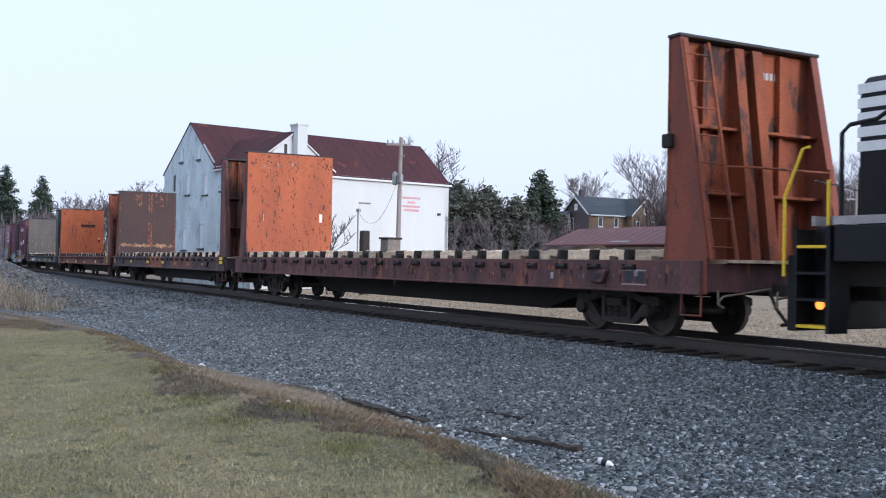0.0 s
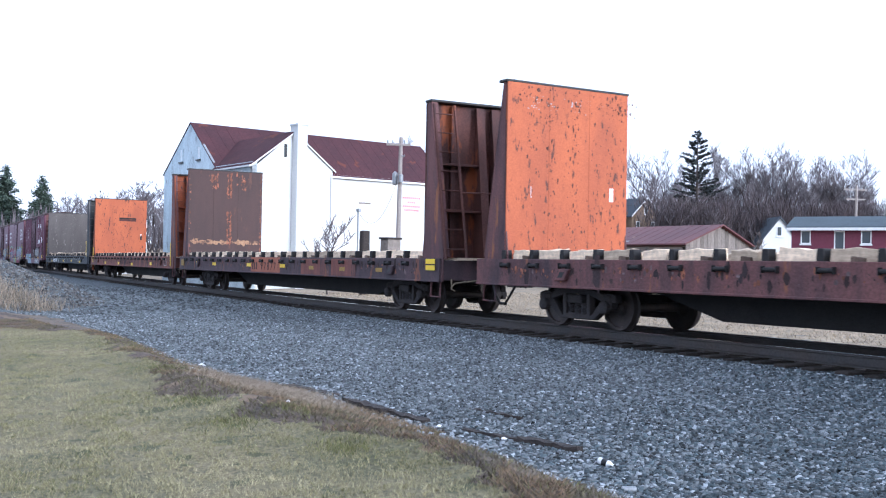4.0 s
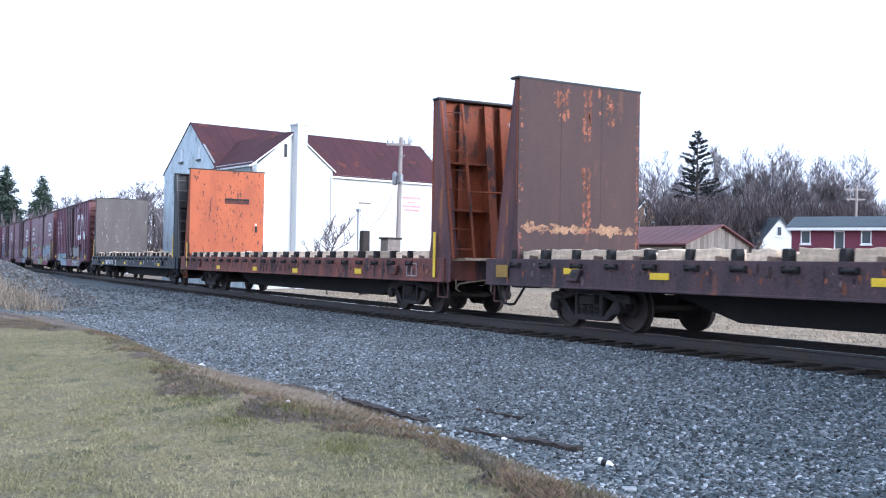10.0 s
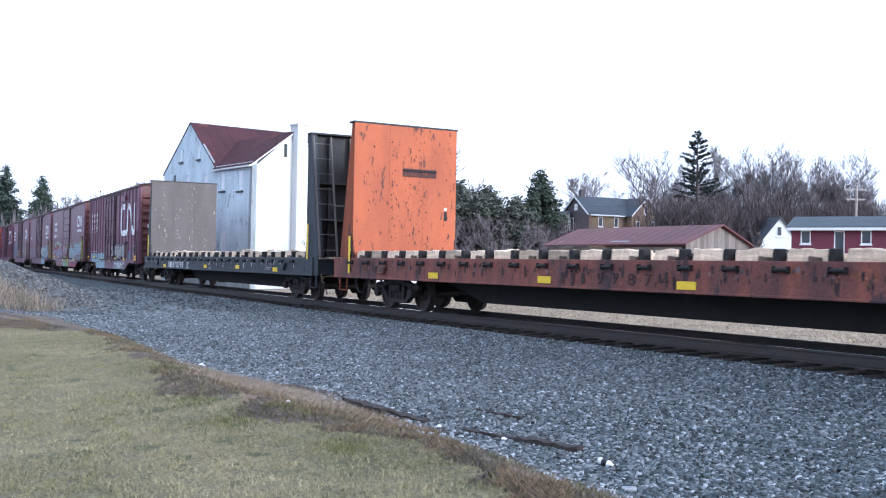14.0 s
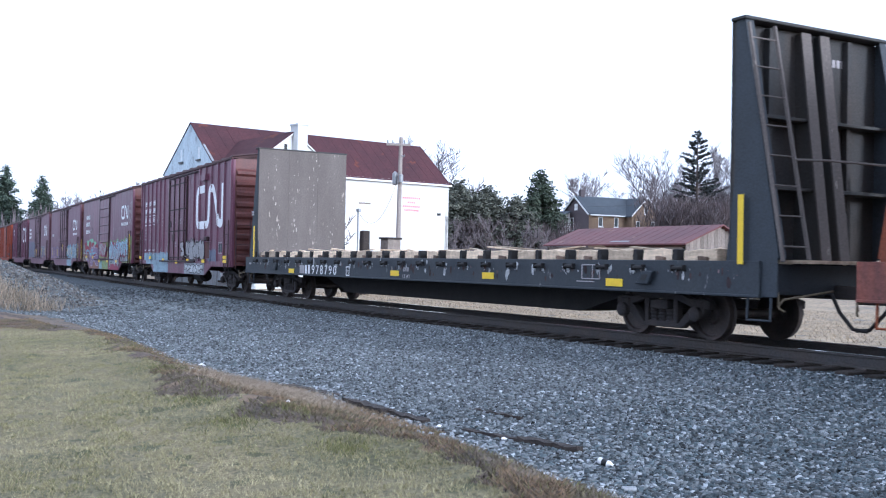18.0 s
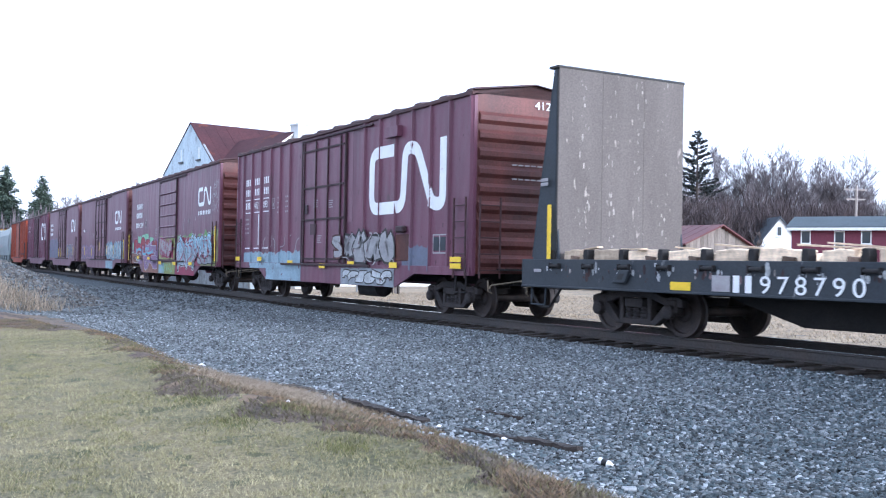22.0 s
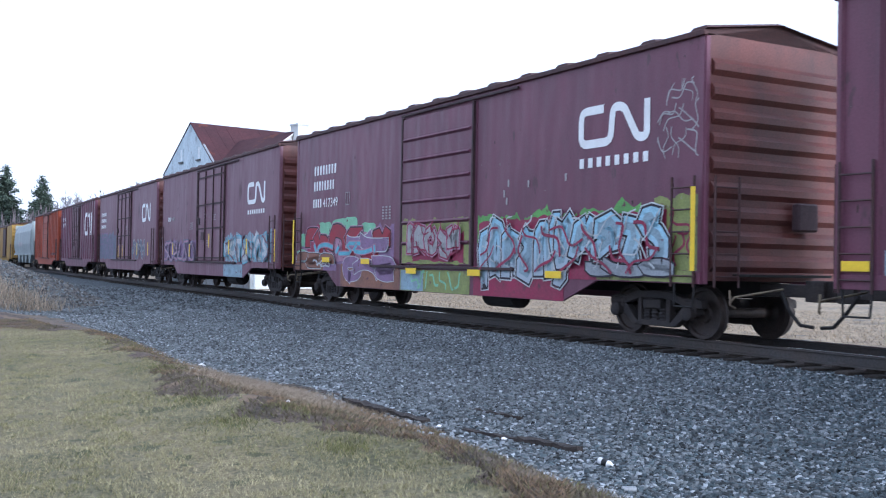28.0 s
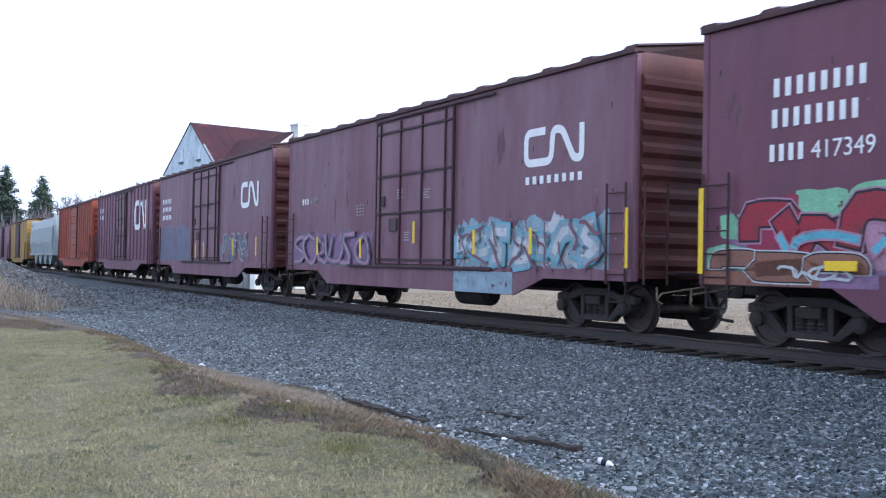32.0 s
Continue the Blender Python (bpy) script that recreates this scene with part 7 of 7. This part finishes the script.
utility_pole("weathered wooden utility pole with transformers beside the mill", pose(-47.45, 13.0, -0.4, 0, 1.0, 0), 8.15, 1.25, 60)
utility_pole("distant wooden utility pole with two crossarms", pose(-58.3, 64.4, -0.2), 8.9, 2.2, 70, False)


def cable(label, a, b, sag, r=0.015):
    a, b = Vector(a), Vector(b)
    pts = [a.lerp(b, i / 14) - Vector((0, 0, sag * 4 * (i / 14) * (1 - i / 14))) for i in range(15)]
    ob = part("cable", Build().tube(pts, r, 4), "wire")
    tagged(ob, label, "cable")


cable("thin service wire sagging from pole to lamp post", (-47.5, 12.9, 5.4), (-49.4, 11.6, 3.9), 1.3, 0.008)
cable("thin overhead wire across the yard", (-58.3, 64.4, 8.4), (-75.0, 24.0, 5.8), 0.8, 0.012)
lp = thing("lamp_post", "slim metal lamp post beside the mill wall", "lamp post", pose(-49.4, 11.63, -0.4))
part("shaft", Build().tube([(0, 0, -0.2), (0, 0, 4.3)], 0.045, 7), "zinc", lp)
part("lamp_head", Build().box(-0.1, 0.22, -0.08, 0.08, 4.25, 4.42), "zinc", lp, bevel=0.02)
bp = thing("gate_post", "thick dark wooden post in the yard", "post", pose(-44.75, 9.7, -0.4))
part("post", Build().prism([(-0.2, -0.2), (0.2, -0.2), (0.22, 0.18), (-0.2, 0.2)], -0.2, 3.1, "z"), "old_wood", bp, bevel=0.04)
bx = thing("utility_box", "weathered grey utility box on legs by the pole", "utility box", pose(-46.2, 11.9, -0.4, 0, 0, 12))
part("cabinet", Build().box(-0.3, 0.3, -0.42, 0.42, 1.5, 2.75), "board", bx, bevel=0.02)
part("lid", Build().box(-0.36, 0.36, -0.5, 0.5, 2.75, 2.85), "old_wood", bx, bevel=0.02)
for x in (-0.25, 0.25):
    for y in (-0.36, 0.36):
        part("leg", Build().box(x - 0.05, x + 0.05, y - 0.05, y + 0.05, -0.2, 1.5), "old_wood", bx)

# ---- trees ----
def limbs(seed, height, spread, levels, trunk_r, up=0.35, kids=(3, 5), first=0.3, droop=0.0):
    """Branch lines of a bare tree: lists of (points, radius, end radius, level)."""
    r = random.Random(seed)
    out = []

    def grow(p, d, length, rad, level):
        n = 4 if level < 2 else 3 if level < 3 else 2
        pts, q, e = [p], p.copy(), d.copy()
        for i in range(n):
            e = (e + Vector((r.uniform(-1, 1), r.uniform(-1, 1), r.uniform(-0.5, 0.8) * up)) * 0.22).normalized()
            q = q + e * length / n
            pts.append(q.copy())
        out.append((pts, rad, rad * 0.45, level))
        if level >= levels:
            return
        k = r.randint(*kids) + (2 if level == 0 else 0)
        for i in range(k):
            t = first + (1 - first) * (i + r.random()) / k if level == 0 else r.uniform(0.25, 1.0)
            j = min(int(t * n), n - 1)
            o = pts[j].lerp(pts[j + 1], t * n - j)
            a = r.uniform(0, 6.28)
            side = Vector((math.cos(a), math.sin(a), 0))
            nd = (e * (0.75 if level == 0 else 0.6) + side * spread * r.uniform(0.7, 1.2) + Vector((0, 0, up - droop * level))).normalized()
            grow(o, nd, length * r.uniform(0.45, 0.68), rad * (0.5 if level == 0 else 0.55), level + 1)

    grow(Vector((0, 0, -0.3)), Vector((0, 0, 1)), height * 0.55, trunk_r, 0)
    return out


def bare_tree(label, at, height, seed, spread=0.7, levels=4, name="bare_tree", twig="twig", kids=(3, 5), first=0.3, fine=0.02, up=0.35):
    t = thing(name, label, "tree", at, group="bare trees behind the yard")
    trunk, crown = Build(), Build()
    lines = limbs(seed, height, spread, levels, height * 0.014, up, kids, first)
    top = max(p.z for pts, *_ in lines for p in pts)
    k = height / top
    for pts, a, b, level in lines:
        pts = [p * k for p in pts]
        (trunk if level < 2 else crown).tube(pts, max(a, fine), 5 if level < 2 else 3, max(b, fine * 0.6))
    part("trunk", trunk, "bark", t)
    part("crown", crown, twig, t)
    return t


def conifer(label, at, height, radius, seed, ragged=0.25, bare=0.12, mat="needle", tiers=16, gaps=0.1, round_top=False, name="conifer", loose=1.0, droop=0.0, arms=0):
    """Trunk, limbs and many small needle sprays."""
    r = random.Random(seed)
    g = np.random.default_rng(seed)
    t = thing(name, label, "tree", at, group="evergreen trees")
    trunk = Build().tube([(0, 0, -0.3), (0, 0, height * 0.5), (0, 0, height * 0.97)], height * 0.016 + 0.05, 8, 0.03)
    vs, fs = [], []
    for i in range(tiers):
        f = (i + 0.5) / tiers
        z0 = height * (bare + (1 - bare) * f)
        rad = radius * ((1 - f ** 2.2) ** 0.8 if round_top else (1 - f) ** 0.85 + 0.03)
        n = arms or max(5, int((22 if round_top else 13) * (1 - f) + 5))
        for k in range(n):
            if r.random() < gaps:
                continue
            a = r.uniform(0, 6.28)
            z = z0 + (r.uniform(-0.25, 0.25) if arms else 0.0)
            L = rad * r.uniform(1 - ragged * 1.6, 1 + ragged * 0.5)
            rise = (0.55 * f - 0.08 + r.uniform(-0.06, 0.06)) * L if arms else 0.25 * L if round_top else (r.uniform(-0.12, 0.3) - droop) * L
            tip = Vector((math.cos(a) * L, math.sin(a) * L, z + rise))
            root = Vector((0, 0, z))
            trunk.tube([root, tip], 0.035 * (1 - f) + 0.02, 3, 0.01)
            m = max(10, int((42 if round_top else 30) * L))
            for j in range(m):
                u = 0.25 + 0.75 * r.random()
                c = root.lerp(tip, u) + Vector((r.gauss(0, 0.13), r.gauss(0, 0.13), r.gauss(0, 0.1))) * (0.5 + radius * 0.35) * loose
                s = r.uniform(0.09, 0.22) * (0.5 + radius * 0.2) * (0.6 + 0.4 * loose)
                d = Vector((r.gauss(0, 1), r.gauss(0, 1), r.gauss(-0.1, 0.5))).normalized()
                e = d.orthogonal().normalized()
                e = (e * math.cos(j) + d.cross(e) * math.sin(j)) * s * 0.42
                o = len(vs)
                vs += [c - d * s - e * 0.3, c + e, c + d * s, c - e]
                fs.append((o, o + 1, o + 2, o + 3))
    part("trunk", trunk, "bark", t)
    me = bpy.data.meshes.new("crown")
    me.from_pydata([tuple(v) for v in vs], [], fs)
    me.materials.append(M[mat])
    part("crown", me, None, t)
    return t


conifer("tall dark spruce with ragged upswept branches", pose(-72.7, 59.7, -0.3), 14.7, 4.9, 5, 0.28, 0.1, "spruce_needle", 25, 0.12, name="spruce", loose=0.2, arms=9)
conifer("dense dark green cedar", pose(-76.6, 43.8, -0.3), 10.3, 2.75, 6, 0.2, 0.08, "needle", 22, 0.03, True, name="cedar")
conifer("broad grey-green evergreen beside the mill", pose(-72.4, 32.2, -0.3), 8.3, 3.5, 7, 0.25, 0.05, "needle_brown", 20, 0.05, True, name="evergreen")
conifer("broad grey-green evergreen beside the mill", pose(-71.6, 34.6, -0.3), 8.0, 3.3, 17, 0.25, 0.05, "needle_brown", 18, 0.05, True, name="evergreen")
conifer("dark evergreen beside the mill", pose(-70.3, 36.6, -0.3), 7.3, 2.5, 8, 0.25, 0.05, "needle_brown", 16, 0.05, True, name="evergreen")
conifer("low evergreen behind the mill", pose(-75.5, 40.5, -0.3), 5.3, 1.6, 18, 0.3, 0.05, "needle", 10, 0.05, True, name="evergreen")
conifer("dark pine far along the track", pose(-207, 16.4, -0.3), 18.3, 6.2, 9, 0.45, 0.05, "far_needle", 30, 0.08, name="pine")
conifer("pointed dark evergreen far along the track", pose(-195, 20.9, -0.3), 15.8, 4.9, 10, 0.2, 0.03, "far_needle", 34, 0.03, name="evergreen")
bare_tree("bare tree behind the mill roof", pose(-80, 34.5, 0), 12.8, 21, 0.75, 5, fine=0.022)
for i, (x, y, h, sp) in enumerate(((-117, 80, 15, 0.9), (-113, 84, 13.5, 0.9), (-112, 89, 12, 0.8), (-97, 77.3, 14.4, 0.6), (-93, 80, 12.5, 0.6), (-101, 84, 12, 0.7), (-80, 68, 14, 0.6), (-77.5, 71, 13.8, 0.6), (-76.5, 73.2, 12.8, 0.55), (-75, 75.4, 14.2, 0.5),
                                    (-73.8, 77.2, 14, 0.5), (-72.5, 79.2, 13.4, 0.5), (-71.5, 81.5, 12.6, 0.6), (-70.3, 84.5, 11.5, 0.6), (-69, 88, 10.5, 0.6))):
    bare_tree("bare winter tree with fine grey twigs", pose(x, y, 0), h, 60 + i, sp, 5, fine=0.014, kids=(4, 4), up=0.4, first=0.25)
for i, (x, y, h) in enumerate(((-156, 18.5, 10.2), (-155, 20.5, 10.8), (-154, 22.3, 10.6), (-152, 24.5, 11.3), (-151, 26, 12.2), (-151, 27, 12.6), (-152, 28.2, 12.4), (-153, 29.5, 12.2), (-154, 33, 11.5), (-158, 16, 9.5))):
    bare_tree("distant bare tree along the line", pose(x, y, 0), h, 90 + i, 0.8, 5, fine=0.026, kids=(3, 4), up=0.5, first=0.15)
rb = random.Random(8)
for i in range(9):
    x, y = -66 - rb.uniform(0, 10), 53.4 + i * 3.3
    bare_tree("bare brown thicket shrub", pose(x, y, 0), rb.uniform(5.0, 8.0), 120 + i, 0.8, 4, "bare_shrub", kids=(3, 5), first=0.05, fine=0.019)
for i, (x, y, h) in enumerate(((-68.5, 30.4, 5.0), (-68.5, 31.6, 5.4), (-67.5, 33.0, 5.6), (-67.2, 34.5, 5.2), (-67.0, 36.0, 4.8), (-68.0, 37.4, 4.6), (-68.0, 38.5, 4.2), (-69.0, 40.5, 4.4), (-70.0, 41.8, 4.2))):
    bare_tree("bare brown shrub beside the mill", pose(x, y, -0.3), h, 140 + i, 0.6, 4, "bare_shrub", kids=(3, 5), first=0.05, fine=0.024)
for i, (x, y, h) in enumerate(((-81, 66, 14.5), (-79, 69.5, 15), (-76.2, 70.8, 14.4), (-74.5, 73.6, 15.2), (-72.8, 75.0, 14.0), (-72.0, 77.8, 14.6), (-70.4, 79.3, 13.2))):
    bare_tree("bare winter tree with a forked trunk and fine twigs", pose(x, y, 0), h, 200 + i, 0.6, 5, fine=0.016, kids=(4, 5), up=0.4, first=0.3)
for i, (x, y, h) in enumerate(((-99, 13.0, 6.5), (-97, 14.2, 7.5), (-96, 15.4, 6.0), (-98, 16.5, 8.5))):
    bare_tree("bare tree beside the narrow white house", pose(x, y, -0.4), h, 220 + i, 0.5, 4, fine=0.03, kids=(3, 4), up=0.5, first=0.1)
bare_tree("dark bare bush in front of the white house", pose(-52.5, 44.8, -0.4), 4.6, 230, 0.8, 4, "bare_shrub", "bark", kids=(3, 5), first=0.05, fine=0.02)
bare_tree("small bare bush by the wing wall", pose(-45.6, 8.2, -0.4), 3.9, 160, 0.6, 4, "bare_shrub", kids=(3, 4), first=0.05)
bare_tree("round-headed bare tree behind the brick house", pose(-119.5, 84.2, 2.0), 13.6, 171, 0.75, 5, fine=0.02, kids=(4, 5), up=0.5, first=0.1)


def twig_mass(name, label, n, seed, a, b, back, low, high):
    """Fine tangled twigs between two points of the plan, back metres deep."""
    g = np.random.default_rng(seed)
    u = g.random(n)
    x = a[0] + (b[0] - a[0]) * u - back * g.random(n) * 0.85
    y = a[1] + (b[1] - a[1]) * u + back * g.random(n) * 0.5
    top = low + (high - low) * (0.55 + 0.25 * np.sin(u * 23) + 0.2 * np.sin(u * 57 + 1))
    z = top * g.random(n) ** 0.8 - 0.3
    L = g.uniform(0.5, 1.3, n)
    t = g.uniform(0, 6.28, n)
    d = np.stack([np.cos(t) * 0.5, np.sin(t) * 0.5, np.ones(n)], -1) * L[:, None]
    w = np.stack([-np.sin(t), np.cos(t), np.zeros(n)], -1) * g.uniform(0.012, 0.03, n)[:, None]
    c = np.stack([x, y, z], -1)
    v = np.stack([c - w, c + w, c + d], 1).reshape(-1, 3)
    soup(name, v, np.arange(3 * n).reshape(-1, 3), "thicket", label, "thicket")


twig_mass("bare_thicket", "tangled bare thicket behind the sheds", 110000, 11, (-67, 52.5), (-62, 79.0), 9, 4.0, 8.3)
twig_mass("bare_thicket", "bare brown brush beside the mill", 14000, 12, (-68.5, 30.5), (-70.0, 43.0), 2.5, 2.5, 5.0)
# far wooded rise
vs, fs = [], []
g = np.random.default_rng(4)
for i in range(26000):
    a = g.uniform(-2.2, 0.9)
    d = g.uniform(190, 260)
    x, y = -math.cos(a * 0.5) * d, math.sin(a * 0.5 + 0.75) * d * 0.9
    h = max(1.0, 5.5 + 2.5 * math.sin(a * 9) + g.normal(0, 1.2))
    w = g.uniform(0.04, 0.14)
    b = g.uniform(0, 6.28)
    z = g.uniform(0, h)
    o = len(vs)
    vs += [(x - w * math.cos(b), y - w * math.sin(b), z), (x + w * math.cos(b), y + w * math.sin(b), z), (x + g.normal(0, 0.3), y, z + g.uniform(0.8, 2.5))]
    fs.append((o, o + 1, o + 2))
soup("far_woods", vs, fs, "twig", "far grey-brown winter woods", "woods")

# ---- litter ----
def scrap(name, label, x, y, size, seed, mat="litter"):
    r = random.Random(seed)
    b = Build()
    b.add([(-size, -size * 0.6, 0), (size, -size * 0.5, size * 0.2), (size * 0.8, size * 0.6, 0), (-size * 0.7, size * 0.5, size * 0.4), (0, 0, size * 0.7), (0.1 * size, -0.1 * size, -0.02)],
          [(0, 1, 4), (1, 2, 4), (2, 3, 4), (3, 0, 4), (0, 5, 1), (1, 5, 2), (2, 5, 3), (3, 5, 0)])
    tagged(part(name, b, mat, at=pose(x, y, ground_z(x, y) + 0.015, 0, 0, r.uniform(0, 360))), label, "litter")


for i, (x, y, s) in enumerate(((-8.41, -7.82, 0.035), (-14.39, -8.19, 0.06), (-9.09, -9.08, 0.028), (-7.5, -7.7, 0.03), (-12.6, -8.9, 0.035), (-12.75, -8.75, 0.03))):
    scrap("paper_scrap", "crumpled white paper scrap", x, y, s, i)
bt = thing("plastic_bottle", "white plastic bottle with a dark label in the ballast", "bottle", pose(-6.17, -7.66, ground_z(-6.17, -7.66) + 0.035, 0, 12, 20) @ Matrix.Scale(0.72, 4))
part("bottle_body", Build().lathe([(-0.09, 0.03), (-0.085, 0.038), (0.04, 0.038), (0.075, 0.02), (0.1, 0.014)], axis="x", sides=14), "litter", bt, smooth=True)
part("label", Build().lathe([(-0.04, 0.0395), (0.02, 0.0395)], axis="x", sides=14), "dark_void", bt, "dark label band")
part("cap", Build().lathe([(0.1, 0.016), (0.118, 0.016)], axis="x", sides=10), "dark_void", bt)
cn = thing("drink_can", "flattened pale drink can in the ballast", "can", pose(-5.35, -8.15, ground_z(-5.35, -8.15) + 0.025, 0, 0, 60) @ Matrix.Scale(0.8, 4))
part("can_body", Build().lathe([(-0.06, 0.026), (-0.055, 0.03), (0.055, 0.03), (0.06, 0.026)], axis="x", sides=12), "zinc", cn)
part("can_top", Build().lathe([(0.06, 0.024), (0.064, 0.024)], axis="x", sides=12), "zinc", cn)


def motions():
    """The train rolls along the track, and its wheels turn."""
    for car, s in TRAIN:
        walk(car, [(t, on_track(s + gone(t))) for t in range(33)])
    steps = [4 * i / 30 for i in range(241)]
    turns = [gone(t) / WHEEL_R for t in steps]
    for w, p in WHEELS:
        base = Matrix.Translation(p)
        walk(w, [(t, base @ Matrix.Rotation(a, 4, "Y")) for t, a in zip(steps, turns)])


motions()
